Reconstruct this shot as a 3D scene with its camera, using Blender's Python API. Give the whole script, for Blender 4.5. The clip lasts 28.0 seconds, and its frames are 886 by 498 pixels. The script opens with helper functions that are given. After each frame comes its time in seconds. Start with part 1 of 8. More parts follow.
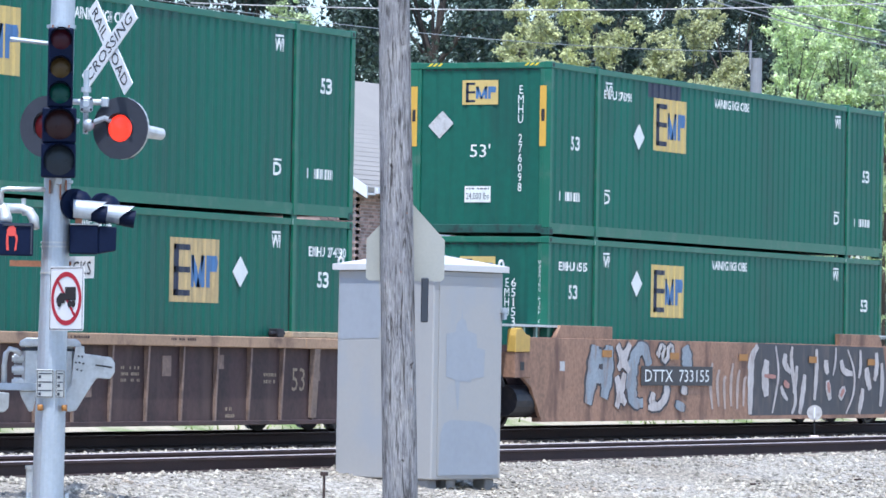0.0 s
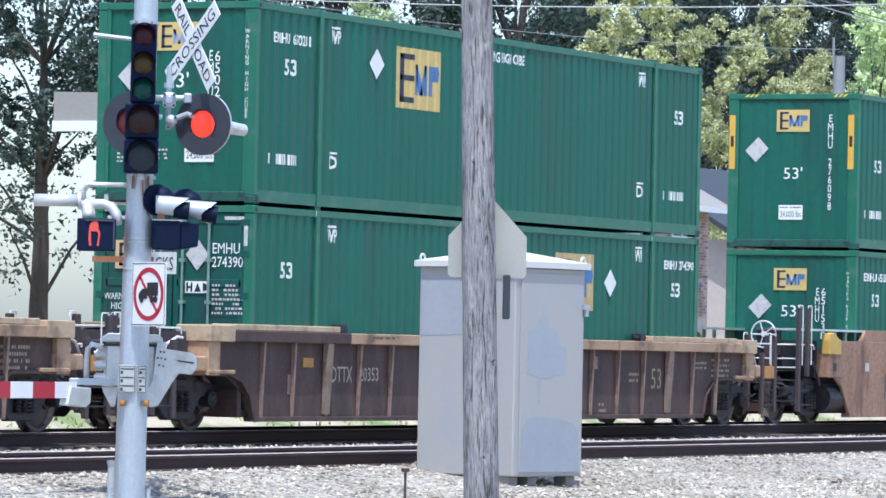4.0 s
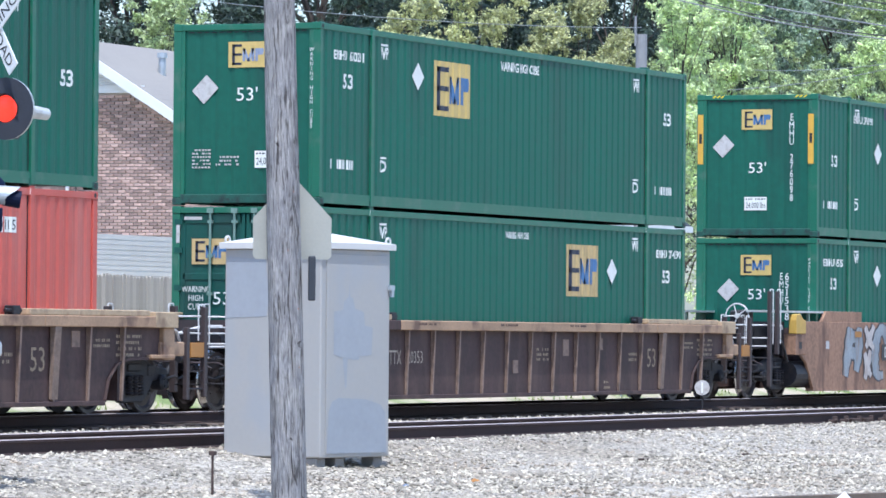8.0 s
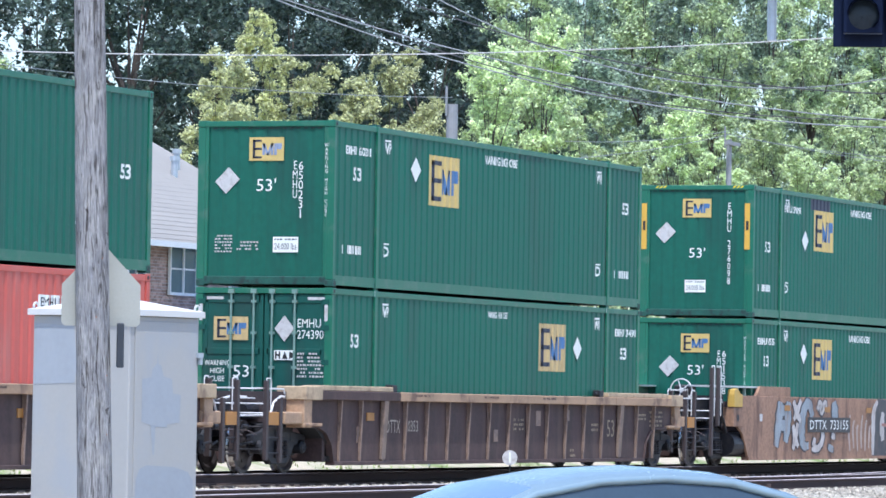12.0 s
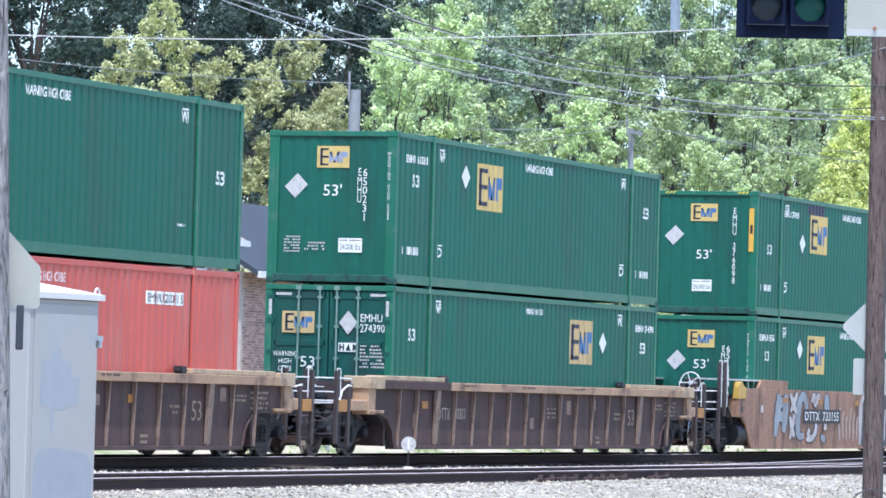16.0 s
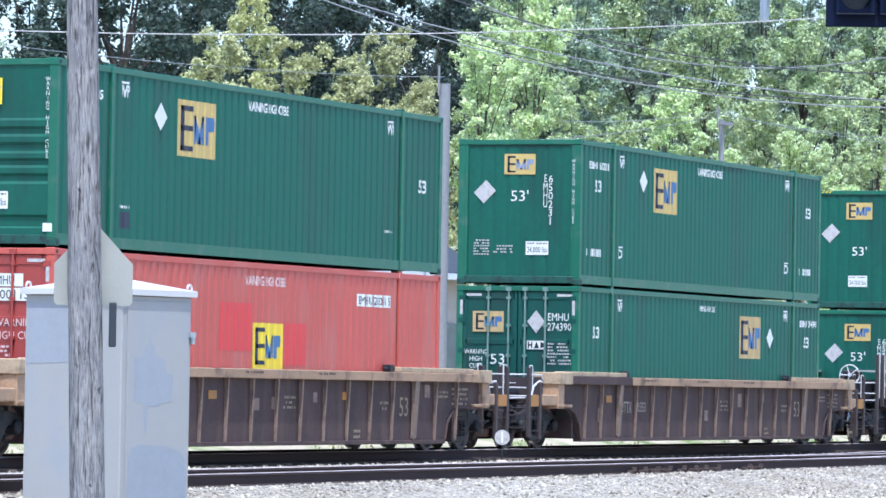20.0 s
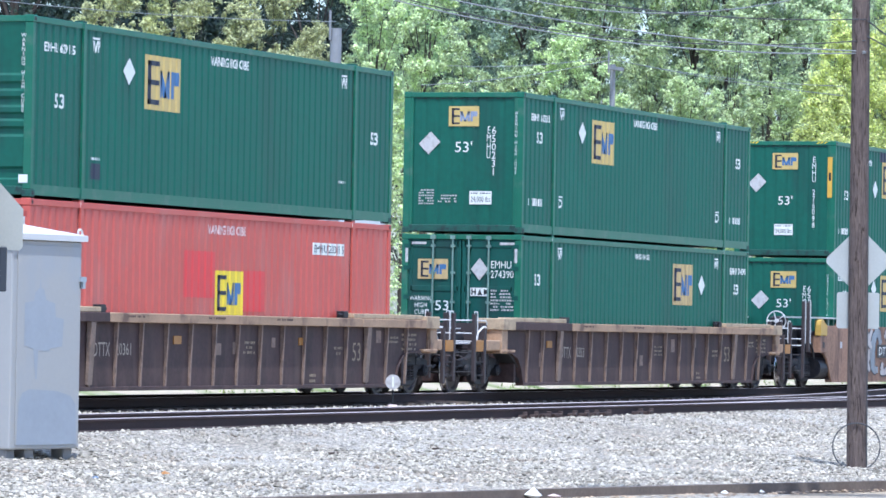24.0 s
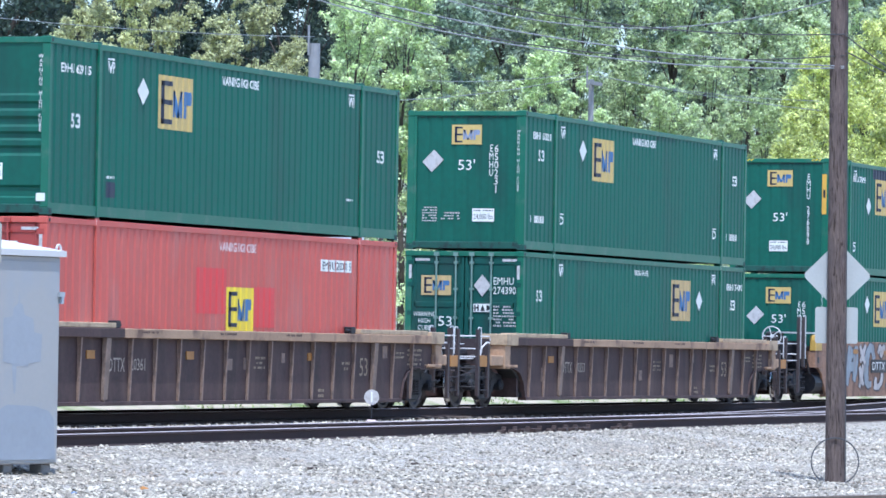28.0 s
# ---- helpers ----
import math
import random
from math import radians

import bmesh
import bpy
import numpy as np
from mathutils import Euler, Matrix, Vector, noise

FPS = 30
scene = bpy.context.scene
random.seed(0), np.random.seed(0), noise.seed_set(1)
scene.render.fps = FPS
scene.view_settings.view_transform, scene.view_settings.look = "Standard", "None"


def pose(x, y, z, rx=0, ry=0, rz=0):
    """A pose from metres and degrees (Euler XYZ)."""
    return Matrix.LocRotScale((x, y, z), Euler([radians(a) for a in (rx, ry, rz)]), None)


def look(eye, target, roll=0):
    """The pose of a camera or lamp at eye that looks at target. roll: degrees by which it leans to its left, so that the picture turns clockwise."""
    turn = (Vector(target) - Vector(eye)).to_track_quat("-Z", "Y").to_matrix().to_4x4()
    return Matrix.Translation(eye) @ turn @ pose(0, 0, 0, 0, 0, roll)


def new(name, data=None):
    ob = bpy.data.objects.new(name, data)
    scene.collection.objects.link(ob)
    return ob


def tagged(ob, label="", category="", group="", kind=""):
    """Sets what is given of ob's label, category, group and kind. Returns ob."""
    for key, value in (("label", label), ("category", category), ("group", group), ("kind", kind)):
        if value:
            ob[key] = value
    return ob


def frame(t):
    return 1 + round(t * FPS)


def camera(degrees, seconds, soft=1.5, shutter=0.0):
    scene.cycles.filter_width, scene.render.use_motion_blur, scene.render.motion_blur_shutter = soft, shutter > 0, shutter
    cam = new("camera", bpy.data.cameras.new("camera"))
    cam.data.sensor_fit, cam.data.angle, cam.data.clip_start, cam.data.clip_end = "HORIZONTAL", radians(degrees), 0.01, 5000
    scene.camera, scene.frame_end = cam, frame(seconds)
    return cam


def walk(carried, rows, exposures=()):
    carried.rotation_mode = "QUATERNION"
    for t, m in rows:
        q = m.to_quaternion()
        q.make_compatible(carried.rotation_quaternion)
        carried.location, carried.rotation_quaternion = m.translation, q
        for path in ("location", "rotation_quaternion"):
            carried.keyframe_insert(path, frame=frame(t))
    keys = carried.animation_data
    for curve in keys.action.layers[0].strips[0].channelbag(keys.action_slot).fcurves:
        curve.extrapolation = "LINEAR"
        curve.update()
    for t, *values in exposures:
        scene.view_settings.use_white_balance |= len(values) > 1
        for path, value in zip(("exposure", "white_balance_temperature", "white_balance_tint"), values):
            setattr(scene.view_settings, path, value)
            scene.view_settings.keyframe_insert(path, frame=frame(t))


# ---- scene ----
EYE = Vector((0.0, 0.0, 1.2))   # 0 is the top of the rails
cam = camera(10.295, 28.0, soft=1.6)


def aim(yaw, pitch):
    """A target far along a heading, in degrees from the y axis towards x, and a tilt."""
    y, p = radians(yaw), radians(pitch)
    return EYE + 100 * Vector((math.sin(y) * math.cos(p), math.cos(y) * math.cos(p), math.sin(p)))


walk(cam, [(t, look(EYE, aim(yaw, pitch), roll)) for t, yaw, pitch, roll in (
    (0, 64.878, 1.242, 0.96),
    (0.5, 64.951, 1.359, 0.61),
    (1, 65.327, 1.446, 0.67),
    (1.5, 65.268, 1.516, 0.74),
    (2, 64.530, 1.441, 1.00),
    (2.5, 63.618, 1.260, 1.19),
    (4.5, 64.343, 1.086, 1.16),
    (5, 65.293, 0.882, 1.01),
    (5.5, 66.095, 0.750, 0.79),
    (6, 66.060, 0.774, 0.43),
    (6.5, 65.303, 0.929, 0.23),
    (7, 64.764, 1.060, 0.15),
    (7.5, 65.045, 1.051, 0.30),
    (8, 66.199, 0.999, 0.49),
    (8.5, 67.628, 0.974, 0.65),
    (9, 68.566, 1.101, 0.70),
    (9.5, 68.934, 1.335, 0.82),
    (10, 69.034, 1.620, 1.31),
    (10.5, 68.520, 1.692, 1.48),
    (11, 67.607, 1.595, 1.22),
    (11.5, 67.446, 1.596, 1.07),
    (12, 68.410, 1.828, 0.94),
    (12.5, 69.378, 2.139, 1.00),
    (14.5, 69.798, 2.397, 1.01),
    (15, 69.679, 2.333, 0.94),
    (15.5, 69.613, 2.042, 1.36),
    (16, 69.567, 1.692, 1.56),
    (16.5, 69.463, 1.474, 1.51),
    (17, 69.227, 1.436, 1.00),
    (17.5, 68.655, 1.433, 0.85),
    (18, 67.777, 1.336, 0.81),
    (18.5, 67.292, 1.202, 0.79),
    (19, 67.446, 1.222, 0.85),
    (19.5, 67.977, 1.384, 1.00),
    (20, 68.502, 1.592, 0.98),
    (20.5, 68.838, 1.697, 1.43),
    (22.5, 68.610, 1.637, 1.06),
    (23, 68.862, 1.522, 1.02),
    (23.5, 69.304, 1.240, 1.06),
    (24, 69.783, 0.970, 1.01),
    (24.5, 70.129, 0.913, 0.98),
    (25, 70.259, 1.091, 0.98),
    (25.5, 70.152, 1.287, 1.02),
    (26, 70.055, 1.235, 1.10),
    (26.5, 70.084, 0.974, 1.18),
    (27, 70.127, 0.801, 1.12),
    (27.5, 70.101, 0.907, 1.09),
    (28, 70.029, 1.149, 0.98),
)], exposures=((0, 0.85, 5490, 10), (1, 0.88, 5500, 10), (3, 0.88, 5540, 10), (5, 0.82, 5610, 10), (8.5, 0.82, 5560, 10), (10, 0.99, 5540, 10), (12, 0.90, 5570, 10), (15, 0.90, 5470, 10), (16, 1.00, 5520, 10), (17, 0.97, 5550, 10), (18, 1.01, 5530, 10), (19, 0.94, 5490, 10), (20, 0.95, 5440, 10), (23, 0.97, 5390, 10), (24.5, 0.84, 5320, 10), (26, 0.82, 5260, 10), (28, 0.80, 5220, 10)))

# ---- world and sun ----
SUN = Vector((-0.90, -0.43, 0.0)).normalized()
SUN_UP = radians(70)
world = bpy.data.worlds.new("daylight")
scene.world = world
world.use_nodes = True
wn = world.node_tree.nodes
sky = wn.new("ShaderNodeTexSky")
sky.sky_type = "NISHITA"
sky.sun_disc = False
sky.sun_elevation = SUN_UP
sky.sun_rotation = math.atan2(SUN.x, SUN.y)
sky.air_density, sky.dust_density, sky.ozone_density = 1.0, 1.5, 1.0
wn["Background"].inputs["Strength"].default_value = 0.15
world.node_tree.links.new(sky.outputs[0], wn["Background"].inputs["Color"])
sun_dir = Vector((SUN.x * math.cos(SUN_UP), SUN.y * math.cos(SUN_UP), math.sin(SUN_UP)))
sun = new("sun", bpy.data.lights.new("sun", "SUN"))
sun.data.energy, sun.data.angle, sun.data.color = 2.9, radians(0.55), (1.0, 0.95, 0.87)
sun.matrix_world = look(sun_dir * 300, (0, 0, 0))

# ---- materials ----
MATS = {}


def paint(name, color, rough=0.5, metal=0.0, vary=0.15, scale=3.0, fine=40.0, bump=0.1, stain=None, stain_amount=0.3,
          per_object=0.0, streak=1.0, gloss=0.5, island=0.0):
    """A surface with two scales of colour change, optional stains drawn out along z, and fine relief."""
    m = bpy.data.materials.new(name)
    m.use_nodes = True
    n, l = m.node_tree.nodes, m.node_tree.links
    b = n["Principled BSDF"]
    tc = n.new("ShaderNodeTexCoord")
    mp = n.new("ShaderNodeMapping")
    mp.inputs["Scale"].default_value = (1, 1, 1 / streak)
    l.new(tc.outputs["Object"], mp.inputs["Vector"])
    big, small = n.new("ShaderNodeTexNoise"), n.new("ShaderNodeTexNoise")
    big.inputs["Scale"].default_value, small.inputs["Scale"].default_value = scale, fine
    big.inputs["Detail"].default_value, small.inputs["Detail"].default_value = 6, 4
    l.new(mp.outputs[0], big.inputs["Vector"])
    l.new(tc.outputs["Object"], small.inputs["Vector"])
    add = n.new("ShaderNodeMath")
    add.operation = "MULTIPLY_ADD"
    add.inputs[1].default_value = 0.45
    l.new(small.outputs["Fac"], add.inputs[0])
    half = n.new("ShaderNodeMath")
    half.operation = "MULTIPLY"
    half.inputs[1].default_value = 0.55
    l.new(big.outputs["Fac"], half.inputs[0])
    l.new(half.outputs[0], add.inputs[2])
    ramp = n.new("ShaderNodeValToRGB")
    c = np.array(color)
    ramp.color_ramp.elements[0].position, ramp.color_ramp.elements[1].position = 0.3, 0.7
    ramp.color_ramp.elements[0].color = (*(c * (1 - vary)), 1)
    ramp.color_ramp.elements[1].color = (*np.minimum(c * (1 + vary), 1), 1)
    l.new(add.outputs[0], ramp.inputs[0])
    out = ramp.outputs[0]
    if stain is not None:
        st = n.new("ShaderNodeTexNoise")
        st.inputs["Scale"].default_value, st.inputs["Detail"].default_value = scale * 1.7, 8
        l.new(mp.outputs[0], st.inputs["Vector"])
        sr = n.new("ShaderNodeValToRGB")
        sr.color_ramp.elements[0].position, sr.color_ramp.elements[1].position = 0.52, 0.68
        sr.color_ramp.elements[1].color = (stain_amount,) * 3 + (1,)
        l.new(st.outputs["Fac"], sr.inputs[0])
        mix = n.new("ShaderNodeMixRGB")
        l.new(sr.outputs[0], mix.inputs[0])
        l.new(out, mix.inputs[1])
        mix.inputs[2].default_value = (*stain, 1)
        out = mix.outputs[0]
    if per_object or island:
        src = n.new("ShaderNodeObjectInfo") if per_object else n.new("ShaderNodeNewGeometry")
        rnd = src.outputs["Random"] if per_object else src.outputs["Random Per Island"]
        amount = per_object or island
        ma = n.new("ShaderNodeMapRange")
        ma.inputs[3].default_value, ma.inputs[4].default_value = 1 - amount, 1 + amount
        l.new(rnd, ma.inputs[0])
        hs = n.new("ShaderNodeHueSaturation")
        l.new(ma.outputs[0], hs.inputs["Value"])
        l.new(out, hs.inputs["Color"])
        out = hs.outputs[0]
    l.new(out, b.inputs["Base Color"])
    b.inputs["Metallic"].default_value = metal
    b.inputs["Specular IOR Level"].default_value = gloss
    rr = n.new("ShaderNodeMapRange")
    rr.inputs[3].default_value, rr.inputs[4].default_value = max(rough - 0.12, 0.05), min(rough + 0.12, 1)
    l.new(add.outputs[0], rr.inputs[0])
    l.new(rr.outputs[0], b.inputs["Roughness"])
    if bump:
        bp = n.new("ShaderNodeBump")
        bp.inputs["Strength"].default_value, bp.inputs["Distance"].default_value = bump, 0.02
        l.new(small.outputs["Fac"], bp.inputs["Height"])
        l.new(bp.outputs[0], b.inputs["Normal"])
    MATS[name] = m
    return m


def glow(name, color, strength):
    """A lit lamp lens."""
    m = paint(name, [0.3 * c for c in color], 0.3, bump=0.0, vary=0.1)
    b = m.node_tree.nodes["Principled BSDF"]
    b.inputs["Emission Color"].default_value = (*color, 1)
    b.inputs["Emission Strength"].default_value = strength
    return m


def leaf(name, color, vary=0.35, gloss=0.5):
    """Leaves: each its own shade, letting some light through."""
    m = bpy.data.materials.new(name)
    m.use_nodes = True
    n, l = m.node_tree.nodes, m.node_tree.links
    b = n["Principled BSDF"]
    geo = n.new("ShaderNodeNewGeometry")
    ramp = n.new("ShaderNodeValToRGB")
    c = np.array(color)
    ramp.color_ramp.elements[0].color = (*(c * (1 - vary)), 1)
    ramp.color_ramp.elements[1].color = (*np.minimum(c * np.array((1 + vary * 1.2, 1 + vary, 1 + vary * 0.5)), 1), 1)
    l.new(geo.outputs["Random Per Island"], ramp.inputs[0])
    obi = n.new("ShaderNodeObjectInfo")
    hs = n.new("ShaderNodeHueSaturation")
    mr = n.new("ShaderNodeMapRange")
    mr.inputs[3].default_value, mr.inputs[4].default_value = 0.8, 1.2
    l.new(obi.outputs["Random"], mr.inputs[0])
    l.new(mr.outputs[0], hs.inputs["Value"])
    l.new(ramp.outputs[0], hs.inputs["Color"])
    l.new(hs.outputs[0], b.inputs["Base Color"])
    b.inputs["Roughness"].default_value = 0.48
    b.inputs["Specular IOR Level"].default_value = gloss
    tr = n.new("ShaderNodeBsdfTranslucent")
    l.new(hs.outputs[0], tr.inputs["Color"])
    mix = n.new("ShaderNodeMixShader")
    mix.inputs[0].default_value = 0.25
    l.new(b.outputs[0], mix.inputs[1])
    l.new(tr.outputs[0], mix.inputs[2])
    l.new(mix.outputs[0], n["Material Output"].inputs["Surface"])
    MATS[name] = m
    return m


GREEN = (0.010, 0.110, 0.072)
paint("green_paint", GREEN, 0.52, gloss=0.35, vary=0.16, scale=0.5, fine=7, bump=0.03, stain=(0.022, 0.085, 0.062), stain_amount=0.6, streak=4)
paint("green_trim", (0.013, 0.128, 0.075), 0.4, vary=0.10, scale=2, fine=20, bump=0.03, stain=(0.16, 0.2, 0.17), stain_amount=0.25)
# side green darkened for ends and doors: their dimmer light is in the colour, besides stains
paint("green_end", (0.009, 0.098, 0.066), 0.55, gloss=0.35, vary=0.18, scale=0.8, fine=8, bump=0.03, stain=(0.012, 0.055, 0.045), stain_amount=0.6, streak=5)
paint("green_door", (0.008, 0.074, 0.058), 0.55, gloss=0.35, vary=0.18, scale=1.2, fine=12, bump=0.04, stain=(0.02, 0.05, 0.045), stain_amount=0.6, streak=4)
paint("grimy_trim", (0.012, 0.075, 0.055), 0.6, vary=0.35, scale=4, fine=25, bump=0.05, stain=(0.012, 0.02, 0.022), stain_amount=0.85)
paint("yellow_faded", (0.52, 0.375, 0.17), 0.6, vary=0.2, scale=5, fine=40, bump=0.0, stain=(0.25, 0.2, 0.1), stain_amount=0.5, streak=4)
paint("red_paint", (0.52, 0.10, 0.075), 0.5, vary=0.12, scale=0.7, fine=9, bump=0.03, stain=(0.48, 0.16, 0.13), stain_amount=0.6, streak=3)
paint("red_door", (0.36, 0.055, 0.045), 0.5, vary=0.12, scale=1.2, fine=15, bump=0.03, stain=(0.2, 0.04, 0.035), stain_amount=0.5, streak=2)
paint("red_fresh", (0.62, 0.05, 0.05), 0.45, vary=0.05, scale=2, bump=0.0)
paint("white_mark", (0.78, 0.78, 0.74), 0.5, vary=0.10, scale=6, fine=60, bump=0.0)
paint("pink_mark", (0.72, 0.55, 0.52), 0.5, vary=0.10, scale=6, fine=60, bump=0.0)
paint("pale_sticker", (0.52, 0.50, 0.49), 0.6, vary=0.16, scale=8, fine=50, bump=0.0, stain=(0.33, 0.29, 0.27), stain_amount=0.6)
paint("yellow_sticker", (0.58, 0.42, 0.14), 0.5, vary=0.12, scale=4, fine=30, bump=0.0)
paint("yellow_fresh", (0.80, 0.60, 0.03), 0.5, vary=0.06, scale=4, fine=30, bump=0.0)
paint("navy_mark", (0.02, 0.025, 0.05), 0.5, vary=0.2, scale=6, bump=0.0)
paint("blue_mark", (0.07, 0.16, 0.33), 0.5, vary=0.25, scale=5, bump=0.0)
paint("faded_blue_mark", (0.25, 0.29, 0.40), 0.55, vary=0.3, scale=9, bump=0.0)
paint("orange_strip", (0.64, 0.37, 0.05), 0.5, vary=0.08, scale=5, bump=0.0)
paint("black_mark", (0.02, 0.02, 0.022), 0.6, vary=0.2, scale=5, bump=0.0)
paint("bar_steel", (0.20, 0.30, 0.26), 0.45, metal=0.3, vary=0.25, scale=8, bump=0.05)
# near-white base colour carries the sun glints on rungs, rails and pipes
paint("grab_steel", (0.68, 0.66, 0.65), 0.35, metal=0.0, vary=0.2, scale=8, bump=0.0)
paint("stile_brown", (0.048, 0.034, 0.034), 0.6, vary=0.25, scale=5, fine=30, bump=0.05)
paint("well_brown", (0.064, 0.036, 0.033), 0.75, vary=0.5, scale=1.6, fine=14, bump=0.1, stain=(0.115, 0.072, 0.058), stain_amount=0.6, streak=4)
# paler than well_brown: light caught by the ribs is put into this tan
paint("well_rib", (0.25, 0.17, 0.13), 0.75, vary=0.35, scale=3, fine=25, bump=0.1, stain=(0.09, 0.065, 0.06), stain_amount=0.5)
paint("well_rib_tan", (0.24, 0.17, 0.13), 0.75, vary=0.3, scale=3, fine=25, bump=0.1, stain=(0.12, 0.085, 0.07), stain_amount=0.6)
paint("stencil_dull", (0.33, 0.25, 0.165), 0.7, vary=0.3, scale=9, fine=40, bump=0.0)
paint("stencil_pale", (0.42, 0.35, 0.28), 0.7, vary=0.25, scale=9, fine=40, bump=0.0)
paint("well_tan", (0.38, 0.245, 0.15), 0.7, vary=0.3, scale=1.3, fine=22, bump=0.08, stain=(0.13, 0.075, 0.055), stain_amount=0.85)
paint("deck_tan", (0.46, 0.34, 0.215), 0.7, vary=0.25, scale=2.0, fine=22, bump=0.08, stain=(0.19, 0.12, 0.08), stain_amount=0.75)
paint("rusty_orange", (0.31, 0.175, 0.11), 0.7, vary=0.45, scale=1.5, fine=16, bump=0.08, stain=(0.12, 0.062, 0.045), stain_amount=0.85, streak=3)
# near black: part of the shade under the cars is in this colour
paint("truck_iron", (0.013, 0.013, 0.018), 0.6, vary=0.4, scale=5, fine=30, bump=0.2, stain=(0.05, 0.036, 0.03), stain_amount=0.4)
paint("wheel_steel", (0.05, 0.042, 0.042), 0.45, metal=0.5, vary=0.3, scale=6, fine=30, bump=0.1)
paint("tread_steel", (0.55, 0.53, 0.52), 0.22, metal=1.0, vary=0.1, scale=9, bump=0.02)
# shadow under the platforms is put into this near-black colour
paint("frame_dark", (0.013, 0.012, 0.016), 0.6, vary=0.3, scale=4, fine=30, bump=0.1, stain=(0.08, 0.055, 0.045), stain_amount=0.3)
paint("amber_plate", (0.38, 0.17, 0.035), 0.5, vary=0.15, scale=6, bump=0.0)
paint("yellow_box", (0.52, 0.33, 0.07), 0.5, vary=0.15, scale=6, bump=0.02)
paint("rail_side", (0.040, 0.022, 0.020), 0.85, vary=0.3, scale=3, fine=40, bump=0.2)
# worn rail top; pale matte colour stands in for its sun glint
paint("rail_head", (0.50, 0.43, 0.42), 0.6, vary=0.1, scale=3, bump=0.0, gloss=0.15)
paint("tie_wood", (0.10, 0.075, 0.06), 0.9, vary=0.35, scale=4, fine=40, bump=0.3, per_object=0.2)
paint("stone_pale", (0.39, 0.35, 0.28), 0.9, stain=(0.27, 0.20, 0.145), stain_amount=0.6, vary=0.3, scale=0.5, fine=40, bump=0.3, island=0.62)
paint("concrete", (0.36, 0.285, 0.195), 0.9, vary=0.14, scale=1.2, fine=30, bump=0.2, stain=(0.3, 0.26, 0.21), stain_amount=0.5)
paint("curb_tan", (0.15, 0.115, 0.09), 0.85, vary=0.3, scale=3, fine=30, bump=0.2, stain=(0.12, 0.085, 0.065), stain_amount=0.7)
paint("road_tan", (0.34, 0.285, 0.215), 0.9, vary=0.15, scale=0.8, fine=40, bump=0.2, stain=(0.31, 0.26, 0.2), stain_amount=0.5)
paint("dark_rust", (0.065, 0.042, 0.035), 0.85, vary=0.35, scale=12, bump=0.1)
paint("case_paint", (0.385, 0.372, 0.355), 0.5, vary=0.04, scale=1.0, fine=18, bump=0.02, stain=(0.345, 0.36, 0.385), stain_amount=0.6, streak=1.5)
paint("case_roof", (0.62, 0.60, 0.575), 0.45, vary=0.04, scale=3, bump=0.02)
paint("case_patch", (0.32, 0.34, 0.372), 0.5, vary=0.07, scale=3, fine=14, bump=0.02)
paint("case_patch_pale", (0.335, 0.352, 0.38), 0.5, vary=0.07, scale=3, fine=14, bump=0.02)
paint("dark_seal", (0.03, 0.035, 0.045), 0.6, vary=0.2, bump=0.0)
paint("concrete_foot", (0.24, 0.23, 0.22), 0.9, vary=0.2, scale=6, bump=0.3)
paint("galvanised", (0.46, 0.50, 0.54), 0.45, metal=0.45, vary=0.12, scale=4, fine=30, bump=0.03, stain=(0.36, 0.38, 0.4), stain_amount=0.5, streak=4)
paint("aluminium", (0.60, 0.61, 0.60), 0.45, metal=0.4, vary=0.14, scale=5, fine=30, bump=0.05, stain=(0.33, 0.32, 0.30), stain_amount=0.4)
paint("sign_back", (0.50, 0.50, 0.47), 0.45, metal=0.4, vary=0.08, scale=3, bump=0.0)
paint("sign_back_tan", (0.42, 0.41, 0.36), 0.5, metal=0.3, vary=0.08, scale=3, bump=0.0)
paint("sign_white", (0.80, 0.80, 0.79), 0.5, vary=0.04, scale=3, bump=0.0)
paint("sign_red", (0.42, 0.02, 0.04), 0.5, vary=0.08, scale=5, bump=0.0)
paint("signal_black", (0.005, 0.010, 0.032), 0.55, vary=0.2, scale=5, bump=0.0, gloss=0.12)
paint("signal_grey", (0.034, 0.038, 0.052), 0.6, vary=0.2, scale=5, bump=0.0)
paint("rust", (0.30, 0.13, 0.07), 0.85, vary=0.3, scale=9, bump=0.1)
paint("lens_dark_red", (0.04, 0.006, 0.014), 0.3, vary=0.2, scale=12, fine=90, bump=0.1, gloss=0.25)
paint("lens_amber", (0.07, 0.045, 0.014), 0.3, vary=0.2, scale=12, fine=90, bump=0.1, gloss=0.25)
paint("lens_green", (0.005, 0.065, 0.052), 0.3, vary=0.2, scale=12, fine=90, bump=0.1, gloss=0.25)
paint("lens_dark", (0.018, 0.026, 0.036), 0.3, vary=0.2, scale=12, fine=90, bump=0.1, gloss=0.25)
paint("lens_brown", (0.028, 0.010, 0.012), 0.3, vary=0.2, scale=12, fine=90, bump=0.1, gloss=0.25)
glow("lens_red_lit", (1.0, 0.045, 0.02), 0.8)
glow("lens_red_dim", (0.22, 0.012, 0.02), 0.08)
glow("walk_red_lit", (0.9, 0.10, 0.08), 0.32)
paint("wire_grey", (0.30, 0.31, 0.32), 0.5, metal=0.3, vary=0.1, bump=0.0)
paint("wire_dark", (0.06, 0.06, 0.065), 0.6, vary=0.1, bump=0.0)
paint("far_pole_grey", (0.27, 0.27, 0.28), 0.8, vary=0.15, scale=2, fine=10, bump=0.1, streak=8)
paint("brick_red", (0.44, 0.31, 0.275), 0.9, vary=0.2, scale=8, fine=50, bump=0.2, per_object=0.38)
